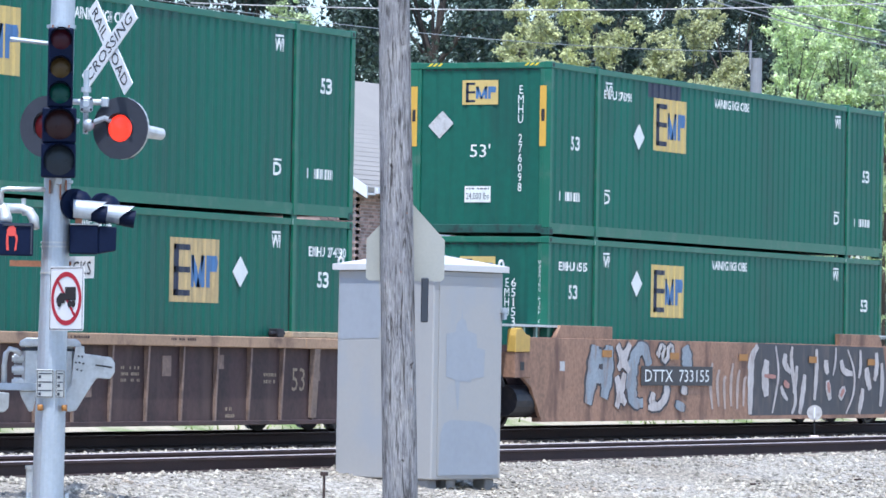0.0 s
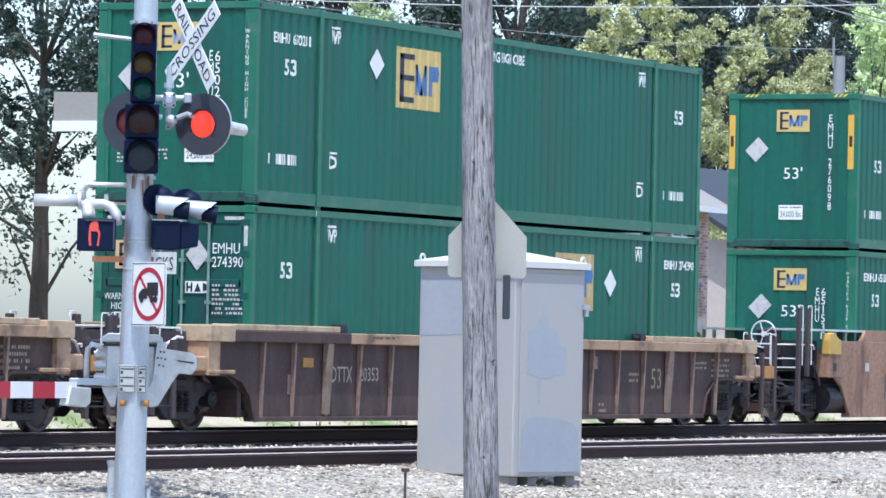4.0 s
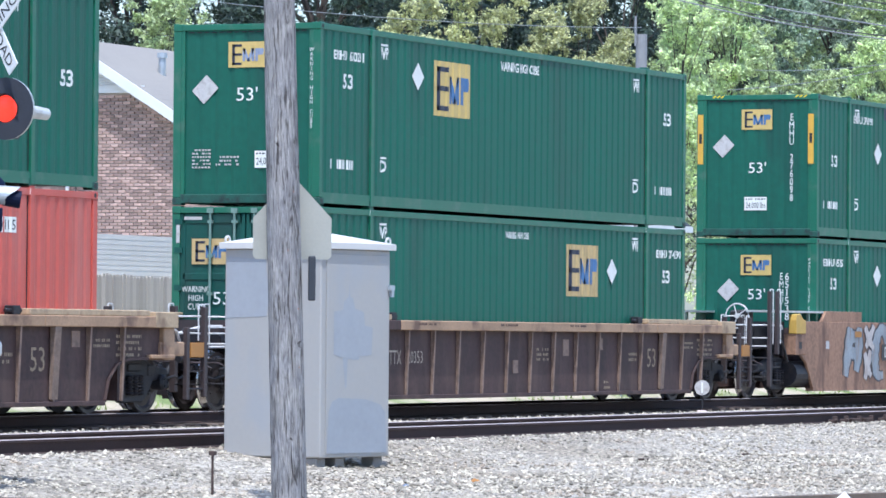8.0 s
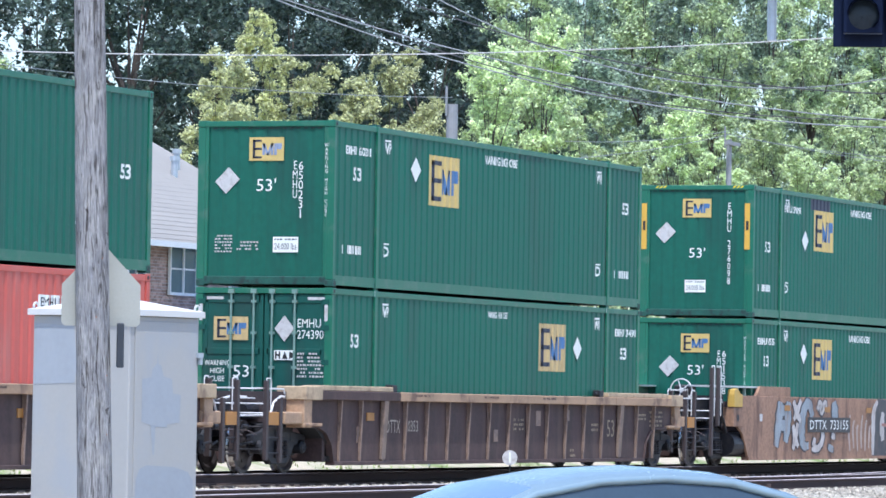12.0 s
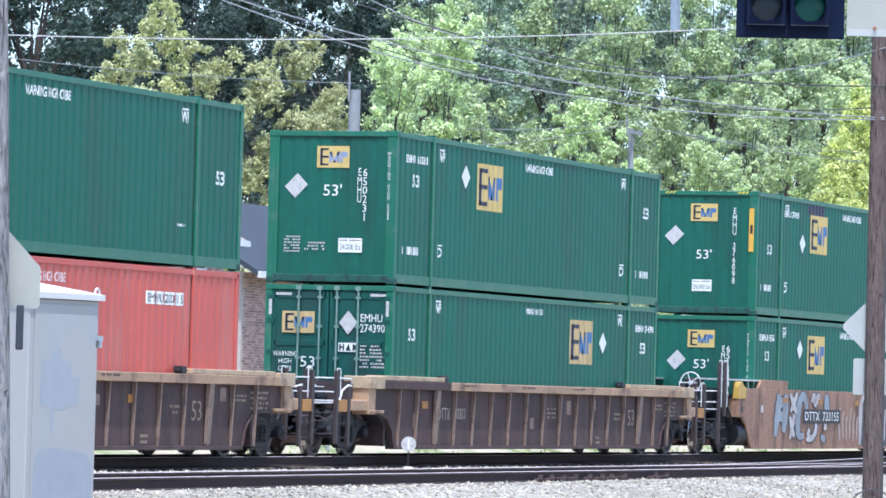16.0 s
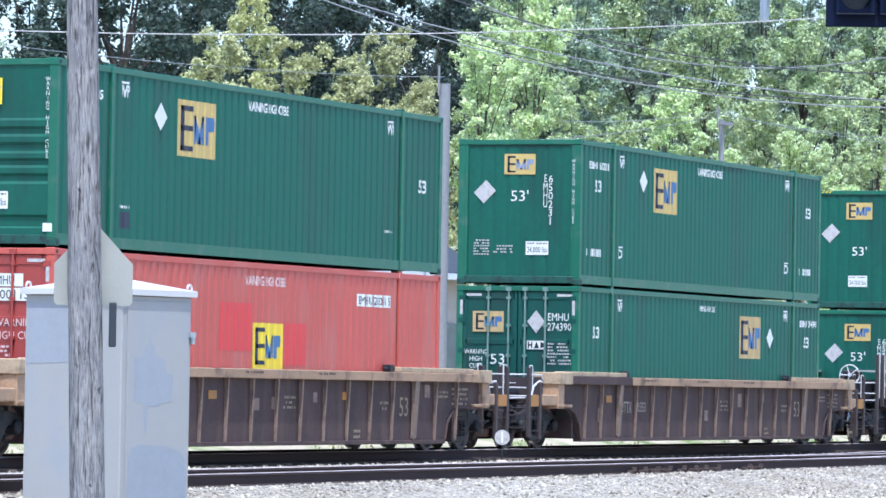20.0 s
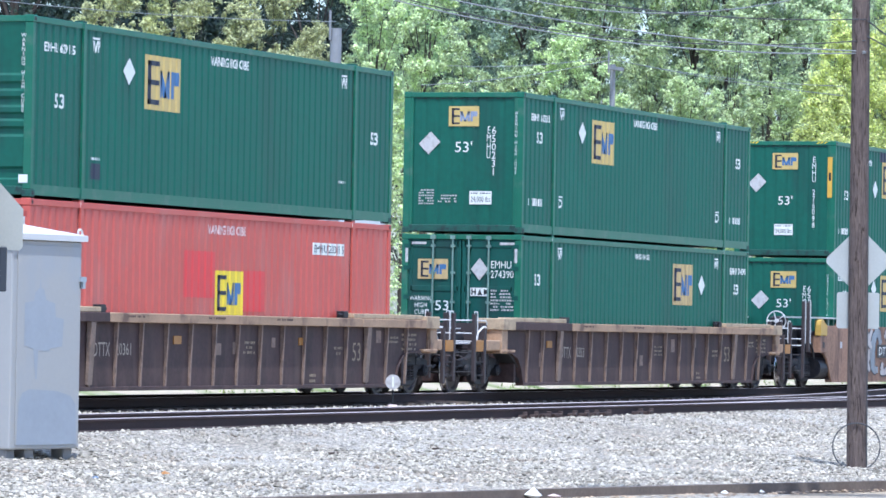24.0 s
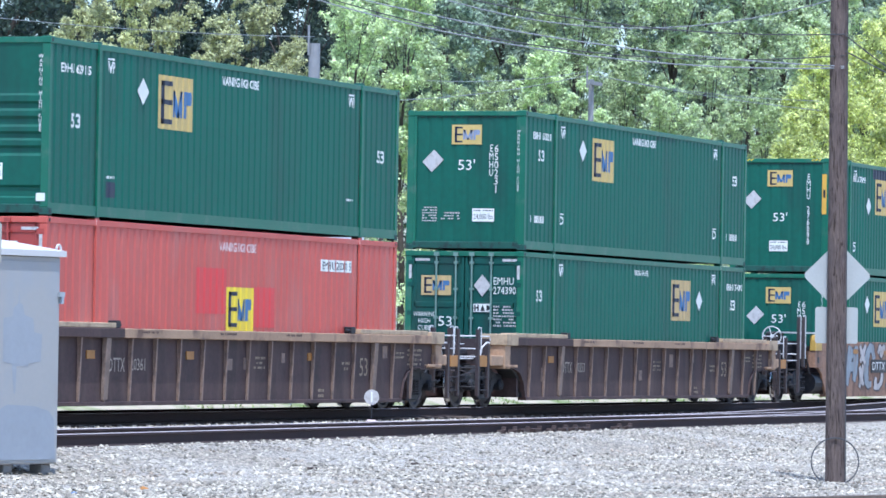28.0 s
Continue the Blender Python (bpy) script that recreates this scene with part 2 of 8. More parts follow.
paint("mortar", (0.52, 0.46, 0.43), 0.95, vary=0.1, scale=5, bump=0.2)
paint("roof_white", (0.27, 0.25, 0.228), 0.85, vary=0.08, scale=0.8, fine=10, bump=0.1, per_object=0.05)
paint("trim_white", (0.72, 0.73, 0.75), 0.6, vary=0.06, scale=2, bump=0.03)
paint("siding_white", (0.74, 0.70, 0.63), 0.6, vary=0.06, scale=2, bump=0.03, per_object=0.05)
paint("fence_wood", (0.45, 0.40, 0.35), 0.9, vary=0.2, scale=3, fine=30, bump=0.2, streak=8, per_object=0.15)
paint("awning_blue", (0.10, 0.17, 0.30), 0.6, vary=0.1, bump=0.02)
paint("pane_dark", (0.10, 0.15, 0.18), 0.12, vary=0.3, scale=1.5, bump=0.0)
paint("bark", (0.075, 0.06, 0.05), 0.95, vary=0.35, scale=3, fine=20, bump=0.5, streak=5)
# backlit darkness and blue haze are put into this leaf colour
leaf("leaves_backlit", (0.055, 0.085, 0.075), 0.5, 0.3)
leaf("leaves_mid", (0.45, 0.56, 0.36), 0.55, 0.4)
# darker copy of leaves_mid: the shade inside the wood is in the colour
leaf("leaves_shade", (0.25, 0.34, 0.27), 0.55)
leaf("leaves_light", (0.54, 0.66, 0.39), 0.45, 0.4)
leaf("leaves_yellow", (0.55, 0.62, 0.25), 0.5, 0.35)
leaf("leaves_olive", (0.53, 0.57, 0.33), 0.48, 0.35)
paint("grass_blades", (0.26, 0.33, 0.11), 0.8, vary=0.3, bump=0.0, island=0.4)
paint("car_blue", (0.25, 0.33, 0.37), 0.25, metal=0.35, vary=0.04, scale=2, bump=0.0, gloss=0.7)
paint("car_black", (0.012, 0.012, 0.014), 0.4, vary=0.1, bump=0.0)
paint("tyre", (0.02, 0.02, 0.021), 0.85, vary=0.2, bump=0.1)
# glass given a blue, part-metal base that imitates reflected sky
paint("windscreen_glass", (0.30, 0.40, 0.50), 0.05, metal=0.6, vary=0.05, bump=0.0, gloss=0.8)
paint("window_tint", (0.03, 0.05, 0.07), 0.04, vary=0.1, bump=0.0, gloss=0.8)


def grained_pole(name, dark, pale, seed=0.0):
    """Weathered round timber: fine broken grain, dark drying cracks and a few knots."""
    m = bpy.data.materials.new(name)
    m.use_nodes = True
    n, l = m.node_tree.nodes, m.node_tree.links
    b = n["Principled BSDF"]
    tc = n.new("ShaderNodeTexCoord")

    def layer(kx, kz, detail, warp, lo, hi, c0, c1):
        mp, ns, rp = n.new("ShaderNodeMapping"), n.new("ShaderNodeTexNoise"), n.new("ShaderNodeValToRGB")
        mp.inputs["Scale"].default_value = (kx, kx, kz)
        mp.inputs["Location"].default_value = (seed, seed, kx)
        l.new(tc.outputs["Object"], mp.inputs["Vector"])
        ns.inputs["Scale"].default_value, ns.inputs["Detail"].default_value, ns.inputs["Distortion"].default_value = 1.0, detail, warp
        ns.inputs["Roughness"].default_value = 0.65
        l.new(mp.outputs[0], ns.inputs["Vector"])
        e = rp.color_ramp.elements
        e[0].position, e[1].position = lo, hi
        e[0].color, e[1].color = (*c0, 1), (*c1, 1)
        l.new(ns.outputs["Fac"], rp.inputs[0])
        return rp.outputs[0], ns.outputs["Fac"]

    def times(p, q):
        mu = n.new("ShaderNodeMixRGB")
        mu.blend_type = "MULTIPLY"
        mu.inputs[0].default_value = 1
        l.new(p, mu.inputs[1])
        l.new(q, mu.inputs[2])
        return mu.outputs[0]
    grain, g1 = layer(38, 3.6, 10, 1.8, 0.30, 0.66, dark, pale)
    cracks, g2 = layer(16, 1.3, 9, 2.6, 0.385, 0.46, (0.34, 0.32, 0.31), (1, 1, 1))
    blotch, g3 = layer(6, 2.6, 8, 1.0, 0.35, 0.66, (0.76, 0.77, 0.81), (1.1, 1.09, 1.06))
    knots, g4 = layer(9, 6, 3, 0.4, 0.27, 0.33, (0.28, 0.26, 0.25), (1, 1, 1))
    l.new(times(times(times(grain, cracks), blotch), knots), b.inputs["Base Color"])
    b.inputs["Roughness"].default_value = 0.95
    b.inputs["Specular IOR Level"].default_value = 0.2
    hs = n.new("ShaderNodeMath")
    hs.operation = "ADD"
    l.new(g1, hs.inputs[0])
    l.new(cracks, hs.inputs[1])
    bp = n.new("ShaderNodeBump")
    bp.inputs["Strength"].default_value, bp.inputs["Distance"].default_value = 0.8, 0.012
    l.new(hs.outputs[0], bp.inputs["Height"])
    l.new(bp.outputs[0], b.inputs["Normal"])
    MATS[name] = m


grained_pole("grey_timber", (0.125, 0.118, 0.115), (0.45, 0.435, 0.43), 3.0)
grained_pole("brown_timber", (0.095, 0.07, 0.062), (0.19, 0.145, 0.125), 8.0)


def ground_material():
    """Pale crushed stone near the tracks, grass past them, by place on the plan."""
    m = bpy.data.materials.new("crushed_stone_ground")
    m.use_nodes = True
    n, l = m.node_tree.nodes, m.node_tree.links
    b = n["Principled BSDF"]
    tc = n.new("ShaderNodeTexCoord")
    vor = n.new("ShaderNodeTexVoronoi")
    vor.inputs["Scale"].default_value = 22
    l.new(tc.outputs["Object"], vor.inputs["Vector"])
    stones = n.new("ShaderNodeValToRGB")
    e = stones.color_ramp.elements
    e[0].color, e[1].color = (0.13, 0.115, 0.095, 1), (0.58, 0.53, 0.45, 1)
    sep = n.new("ShaderNodeSeparateColor")
    l.new(vor.outputs["Color"], sep.inputs[0])
    l.new(sep.outputs[0], stones.inputs[0])
    broad = n.new("ShaderNodeTexNoise")
    broad.inputs["Scale"].default_value, broad.inputs["Detail"].default_value = 0.35, 7
    l.new(tc.outputs["Object"], broad.inputs["Vector"])
    tint = n.new("ShaderNodeValToRGB")
    tint.color_ramp.elements[0].position, tint.color_ramp.elements[1].position = 0.35, 0.65
    tint.color_ramp.elements[0].color, tint.color_ramp.elements[1].color = (0.80, 0.76, 0.70, 1), (1.05, 1.05, 1.05, 1)
    l.new(broad.outputs["Fac"], tint.inputs[0])
    mul = n.new("ShaderNodeMixRGB")
    mul.blend_type = "MULTIPLY"
    mul.inputs[0].default_value = 1
    l.new(stones.outputs[0], mul.inputs[1])
    l.new(tint.outputs[0], mul.inputs[2])
    grass = n.new("ShaderNodeTexNoise")
    grass.inputs["Scale"].default_value, grass.inputs["Detail"].default_value = 0.5, 8
    l.new(tc.outputs["Object"], grass.inputs["Vector"])
    gr = n.new("ShaderNodeValToRGB")
    gr.color_ramp.elements[0].position, gr.color_ramp.elements[1].position = 0.38, 0.52
    gr.color_ramp.elements[0].color, gr.color_ramp.elements[1].color = (0.20, 0.26, 0.09, 1), (0.50, 0.43, 0.32, 1)
    l.new(grass.outputs["Fac"], gr.inputs[0])
    xyz = n.new("ShaderNodeSeparateXYZ")
    l.new(tc.outputs["Object"], xyz.inputs[0])
    far = n.new("ShaderNodeMapRange")
    far.inputs[1].default_value, far.inputs[2].default_value = 36.6, 38.5
    l.new(xyz.outputs["Y"], far.inputs[0])
    mix = n.new("ShaderNodeMixRGB")
    l.new(far.outputs[0], mix.inputs[0])
    l.new(mul.outputs[0], mix.inputs[1])
    l.new(gr.outputs[0], mix.inputs[2])
    l.new(mix.outputs[0], b.inputs["Base Color"])
    b.inputs["Roughness"].default_value = 0.95
    bp = n.new("ShaderNodeBump")
    bp.inputs["Strength"].default_value, bp.inputs["Distance"].default_value = 0.8, 0.04
    l.new(vor.outputs["Distance"], bp.inputs["Height"])
    bp.invert = True
    l.new(bp.outputs[0], b.inputs["Normal"])
    MATS["ground"] = m


ground_material()

# ---- building tools ----
class Shape:
    """Collects simple solids into one mesh."""

    def __init__(self):
        self.v, self.f, self.k = [], [], []

    def add(self, verts, faces, slot=0):
        n = len(self.v)
        self.v.extend(tuple(p) for p in verts)
        self.f.extend(tuple(i + n for i in f) for f in faces)
        self.k.extend([slot] * len(faces))
        return self

    def box(self, x0, x1, y0, y1, z0, z1, slot=0):
        v = [(x, y, z) for z in (z0, z1) for y in (y0, y1) for x in (x0, x1)]
        return self.add(v, [(0, 2, 3, 1), (4, 5, 7, 6), (0, 1, 5, 4), (2, 6, 7, 3), (0, 4, 6, 2), (1, 3, 7, 5)], slot)

    def prism(self, pts, axis, a, b, slot=0):
        """A polygon in the plane across axis, drawn out from a to b."""
        def put(p, h):
            return {"x": (h, p[0], p[1]), "y": (p[0], h, p[1]), "z": (p[0], p[1], h)}[axis]
        n = len(pts)
        v = [put(p, a) for p in pts] + [put(p, b) for p in pts]
        return self.add(v, [tuple(range(n)), tuple(range(2 * n - 1, n - 1, -1))] + [(i, i + n, (i + 1) % n + n, (i + 1) % n) for i in range(n)], slot)

    def tube(self, p, q, r, r2=None, n=10, slot=0, caps=True):
        p, q = Vector(p), Vector(q)
        r2 = r if r2 is None else r2
        w = (q - p).normalized()
        a = w.orthogonal().normalized()
        b = w.cross(a)
        ring = [(math.cos(2 * math.pi * i / n), math.sin(2 * math.pi * i / n)) for i in range(n)]
        v = [p + r * (c * a + s * b) for c, s in ring] + [q + r2 * (c * a + s * b) for c, s in ring]
        f = [(i, (i + 1) % n, (i + 1) % n + n, i + n) for i in range(n)]
        if caps:
            f += [tuple(range(n - 1, -1, -1)), tuple(range(n, 2 * n))]
        return self.add(v, f, slot)

    def cord(self, pts, r, n=6):
        """One unbroken round cord along points."""
        pts = [Vector(p) for p in pts]
        v = []
        for i, p in enumerate(pts):
            w = (pts[min(i + 1, len(pts) - 1)] - pts[max(i - 1, 0)]).normalized()
            a = w.cross(Vector((0.31, 0.52, 0.79))).normalized()
            b = w.cross(a)
            v += [p + r * (math.cos(2 * math.pi * j / n) * a + math.sin(2 * math.pi * j / n) * b) for j in range(n)]
        f = [(i * n + j, i * n + (j + 1) % n, (i + 1) * n + (j + 1) % n, (i + 1) * n + j) for i in range(len(pts) - 1) for j in range(n)]
        f += [tuple(range(n - 1, -1, -1)), tuple(range(len(v) - n, len(v)))]
        return self.add(v, f)

    def path(self, pts, r, n=6, slot=0):
        for p, q in zip(pts[:-1], pts[1:]):
            self.tube(p, q, r, n=n, slot=slot)
        return self

    def lathe(self, prof, axis="y", centre=(0, 0, 0), n=24, slots=None):
        """Turn (radius, along) pairs round an axis through centre."""
        c = Vector(centre)
        v = []
        for r, h in prof:
            for i in range(n):
                a = 2 * math.pi * i / n
                x, y = r * math.cos(a), r * math.sin(a)
                v.append(c + Vector({"x": (h, x, y), "y": (x, h, y), "z": (x, y, h)}[axis]))
        for j in range(len(prof) - 1):
            f = [(j * n + i, j * n + (i + 1) % n, (j + 1) * n + (i + 1) % n, (j + 1) * n + i) for i in range(n)]
            m = len(self.v)
            self.f.extend(tuple(q + m for q in g) for g in f)
            self.k.extend([slots[j] if slots else 0] * n)
        self.v.extend(tuple(p) for p in v)
        return self

    def ball(self, c, r, n=10, squash=1.0):
        prof = [(max(r * math.sin(math.pi * j / 6), 1e-4), -r * squash * math.cos(math.pi * j / 6)) for j in range(7)]
        return self.lathe(prof, "z", c, n)

    def moved(self, m):
        self.v = [tuple(m @ Vector(p)) for p in self.v]
        return self


def mesh_of(name, shape, mats, bevel=0.0, smooth=False):
    me = bpy.data.meshes.new(name)
    me.from_pydata(shape.v, [], shape.f)
    for m in mats:
        me.materials.append(MATS[m])
    if len(mats) > 1:
        me.polygons.foreach_set("material_index", shape.k)
    bm = bmesh.new()
    bm.from_mesh(me)
    bmesh.ops.recalc_face_normals(bm, faces=bm.faces)
    if bevel:
        sharp = [e for e in bm.edges if len(e.link_faces) == 2 and e.calc_face_angle(0) > 0.6]
        bmesh.ops.bevel(bm, geom=sharp, offset=bevel, segments=1, affect="EDGES", clamp_overlap=True)
    bm.to_mesh(me)
    bm.free()
    if smooth:
        me.shade_smooth()
    return me


def part(name, shape, material, parent=None, label="", bevel=0.0, smooth=False):
    """One mesh object under a thing or a part."""
    mats = (material,) if isinstance(material, str) else material
    if name == "lettering":
        return [part("letter", q, material, parent, label) for q in islands(shape)][-1]
    ob = new(name, shape if isinstance(shape, bpy.types.Mesh) else mesh_of(name, shape, mats, bevel, smooth))
    if parent is not None:
        ob.parent = parent
    if label:
        ob["label"] = label
    if name == "fine_print":
        tagged(ob, label or "rows of print too fine to read", kind="stuff")
    return ob


def islands(shape):
    """The unconnected pieces of a shape, each a shape of its own."""
    root = list(range(len(shape.v)))

    def find(i):
        while root[i] != i:
            root[i] = root[root[i]]
            i = root[i]
        return i
    for f in shape.f:
        for i in f[1:]:
            root[find(i)] = find(f[0])
    pieces = {}
    for f in shape.f:
        pieces.setdefault(find(f[0]), []).append(f)
    out = []
    for faces in pieces.values():
        used = sorted({i for f in faces for i in f})
        at = {i: k for k, i in enumerate(used)}
        out.append(Shape().add([shape.v[i] for i in used], [tuple(at[i] for i in f) for f in faces]))
    return out


def thing(name, m, label, category, group="", kind=""):
    ob = new(name)
    ob.empty_display_size = 0.2
    ob.matrix_world = m
    return tagged(ob, label, category, group, kind)


def flat_text(text, height, width=None, vertical=False, gap=1.12, bold=0.0):
    """Letters as flat polygons in a plane: points (x, y) with the first line's top left at 0, 0. height is a capital's."""
    pts, faces = [], []
    y = 0.0
    wide = 0.0
    for line in (list(text) if vertical else text.split("\n")):
        if line.strip():
            cu = bpy.data.curves.new("letters", "FONT")
            cu.body, cu.size, cu.resolution_u = line, height / 0.69, 2
            cu.offset = bold * height
            cu.align_x = "CENTER" if vertical else "LEFT"
            ob = bpy.data.objects.new("letters", cu)
            me = bpy.data.meshes.new_from_object(ob)
            n = len(pts)
            pts += [(p.co.x, p.co.y + y - height) for p in me.vertices]
            faces += [tuple(i + n for i in p.vertices) for p in me.polygons]
            bpy.data.objects.remove(ob)
            bpy.data.curves.remove(cu)
            bpy.data.meshes.remove(me)
        y -= height * gap
    if pts:
        x0, x1 = min(p[0] for p in pts), max(p[0] for p in pts)
        if width:
            k = width / (x1 - x0)
            c = 0 if vertical else x0
            pts = [((p[0] - c) * k, p[1]) for p in pts]
    return pts, faces


def catenary(p, q, sag, n=14):
    p, q = Vector(p), Vector(q)
    return [p.lerp(q, i / n) - Vector((0, 0, sag * 4 * (i / n) * (1 - i / n))) for i in range(n + 1)]

# ---- ground and tracks ----
CURB = [(40.9, 30.0), (40.15, 22.3), (39.7, 20.9), (39.35, 19.7), (39.0, 18.6), (39.45, 17.8), (40.6, 17.35), (42.5, 16.9), (44.4, 16.45), (46.6, 15.9), (49.2, 15.1), (52.2, 14.1), (60.0, 11.4), (90.0, 1.0), (140.0, -16.0)]
CORNER = 4          # where the curb stops following the crossing and turns along the road
YC = 34.45          # middle of the track the train stands on
Y2 = 27.05          # middle of the near track


def lift(x, y):
    """Height of the ground."""
    def step(a, b, s):
        s = min(max((s - a) / (b - a), 0), 1)
        return s * s * (3 - 2 * s)
    z = -0.42 + 0.20 * step(23.2, 25.6, y)
    z += 0.048 * step(25.0, 25.9, y) * (1 - step(28.3, 29.2, y))
    z -= 0.10 * step(29.2, 30.2, y) * (1 - step(31.2, 32.4, y))
    z -= 0.10 * step(36.4, 38.2, y)
    z += 0.9 * step(38.5, 43.5, y)
    z -= 0.35 * (1 - step(8, 16, y))
    return z


def build_ground():
    ys = [-900, -300, -100, -40, -10, 0, 4, 8, 9, 10, 11, 12, 13, 14, 15, 16, 18, 20, 21.5, 22.6]
    ys += [23 + 0.2 * i for i in range(16)] + [26.5, 27.5, 28.5] + [29 + 0.2 * i for i in range(20)]
    ys += [33.5, 34.5, 35.5] + [36.2 + 0.25 * i for i in range(9)] + [38.6, 39, 39.5, 40, 40.5, 41, 41.5, 42, 42.5, 43, 43.5, 44, 50, 60, 80, 120, 200, 400, 1500]
    xs = [-1200, -300, -100, -50, 0, 20, 30] + [36 + i for i in range(0, 100, 2)] + [140, 150, 170, 200, 260, 400, 900, 3000]
    v, f = [], []
    for x in xs:
        for y in ys:
            wob = 0.03 * noise.noise((x * 0.3, y * 0.5, 0)) if 12 < y < 25 and 36 < x < 140 else 0
            v.append((x, y, lift(x, y) + wob))
    n = len(ys)
    for i in range(len(xs) - 1):
        for j in range(n - 1):
            a = i * n + j
            f.append((a, a + n, a + n + 1, a + 1))
    s = Shape()
    s.v, s.f, s.k = v, f, [0] * len(f)
    g = part("ground", s, "ground", smooth=True)
    tagged(g, "pale crushed stone ballast and rough grass round the tracks", "ground", kind="structure")


build_ground()


def rail_profile():
    """Half-and-half flat-bottomed rail, top at 0."""
    h = [(0.022, -0.003), (0.035, -0.010), (0.037, -0.036), (0.009, -0.046), (0.009, -0.148), (0.072, -0.162), (0.072, -0.172)]
    return [(-a, b) for a, b in h] + [(a, b) for a, b in reversed(h)]


def rail(points, name="rail"):
    """A rail along points (x, y), with a bright running surface."""
    prof = rail_profile()
    s = Shape()
    n = len(prof)
    for i, (x, y) in enumerate(points):
        s.v += [(x, y + a, b) for a, b in prof]
        s.v += []
    for i in range(len(points) - 1):
        for j in range(n):
            s.f.append((i * n + j, i * n + (j + 1) % n, (i + 1) * n + (j + 1) % n, (i + 1) * n + j))
            s.k.append(0)
    top = Shape()
    for i, (x, y) in enumerate(points):
        top.v += [(x, y - 0.028, 0.0), (x, y + 0.028, 0.0), (x, y + 0.0358, -0.007), (x, y - 0.0358, -0.007)]
    for i in range(len(points) - 1):
        for j in range(4):
            top.f.append((i * 4 + j, i * 4 + (j + 1) % 4, (i + 1) * 4 + (j + 1) % 4, (i + 1) * 4 + j))
            top.k.append(0)
    ob = part(name, s, "rail_side")
    part("running_surface", top, "rail_head", ob, "worn steel running surface, its sun glint put in a pale colour")
    return ob


XS = [-60 + 10 * i for i in range(31)]
for yc, word in ((YC, "under the train"), (Y2, "of the empty near track")):
    for side in (-0.752, 0.752):
        tagged(rail([(x, yc + side) for x in XS]), "rusty brown steel rail with a bright top, " + word, "rail", "rails", "structure")


def turnout_y(x):
    """Line of the track that leaves the near track and joins the far one."""
    k = min(max((x - 82) / 70, 0), 1)
    return Y2 + (YC - Y2) * k * k * (3 - 2 * k)


for side in (-0.752, 0.752):
    tagged(rail([(x, turnout_y(x) + side) for x in range(84, 152, 2)]), "rusty brown steel rail of a turnout between the two tracks", "rail", "rails", "structure")

tie_mesh = mesh_of("tie", Shape().box(-0.115, 0.115, -1.3, 1.3, -0.34, -0.174), ("tie_wood",), bevel=0.012)


def build_ties():
    beds = []
    for yc, word in ((YC, "far"), (Y2, "near")):
        bed = thing("track_bed", pose(0, yc, 0), "weathered timber ties of the %s track, half buried in ballast" % word, "railway ties", kind="structure")
        beds.append(bed)
        for i in range(150):
            t = part("tie", tie_mesh, "tie_wood", bed)
            t.location = (42 + 0.56 * i + random.uniform(-0.03, 0.03), random.uniform(-0.04, 0.04), random.uniform(-0.006, 0.004))
            t.rotation_euler = (0, 0, random.uniform(-0.02, 0.02))


build_ties()


def pebble(seed):
    r = random.Random(seed)
    v = [(-1, 0, 0), (1, 0, 0), (0, -1, 0), (0, 1, 0), (0, 0, 0.75), (0, 0, -0.5)]
    v = [tuple(c * r.uniform(0.65, 1.1) + r.uniform(-0.15, 0.15) for c in p) for p in v]
    f = [(0, 2, 4), (2, 1, 4), (1, 3, 4), (3, 0, 4), (2, 0, 5), (1, 2, 5), (3, 1, 5), (0, 3, 5)]
    return np.array(v), np.array(f)


def build_stones(name, label, n, x0, x1, y0, y1, smin, smax, thin=None):
    """Loose stones lying on the ground, in one mesh."""
    rng = np.random.default_rng(7)
    kinds = [pebble(i) for i in range(8)]
    V, F, base = [], [], 0
    for i in range(n):
        x, y = x0 + (x1 - x0) * rng.random() ** 1.4, y0 + (y1 - y0) * rng.random()
        side, along = CURB[:CORNER + 1][::-1], CURB[CORNER:]
        if y < along[0][1] and y < np.interp(x, [c[0] for c in along], [c[1] for c in along]) + 0.06:
            continue
        if y >= along[0][1] and x < np.interp(y, [c[1] for c in side], [c[0] for c in side]) + 0.06:
            continue
        if min(abs(y - c - d) for c in (YC, Y2) for d in (-0.75, 0.75)) < 0.11:
            continue
        v, f = kinds[i % 8]
        size = smin + (smax - smin) * rng.random() ** 2.5
        a = rng.random() * 6.28
        c, s = math.cos(a) * size, math.sin(a) * size
        w = np.stack([v[:, 0] * c - v[:, 1] * s + x, v[:, 0] * s + v[:, 1] * c + y, v[:, 2] * size * rng.uniform(0.7, 1.2) + lift(x, y) + 0.2 * size], 1)
        V.append(w)
        F.append(f + base)
        base += len(v)
    V, F = np.concatenate(V), np.concatenate(F)
    me = bpy.data.meshes.new(name)
    me.from_pydata(V.tolist(), [], F.tolist())
    me.materials.append(MATS["stone_pale"])
    tagged(new(name, me), label, "stones", kind="stuff")


build_stones("ballast_stones", "loose pale grey crushed ballast stones", 90000, 39.0, 94, 13.6, 33.4, 0.013, 0.046)


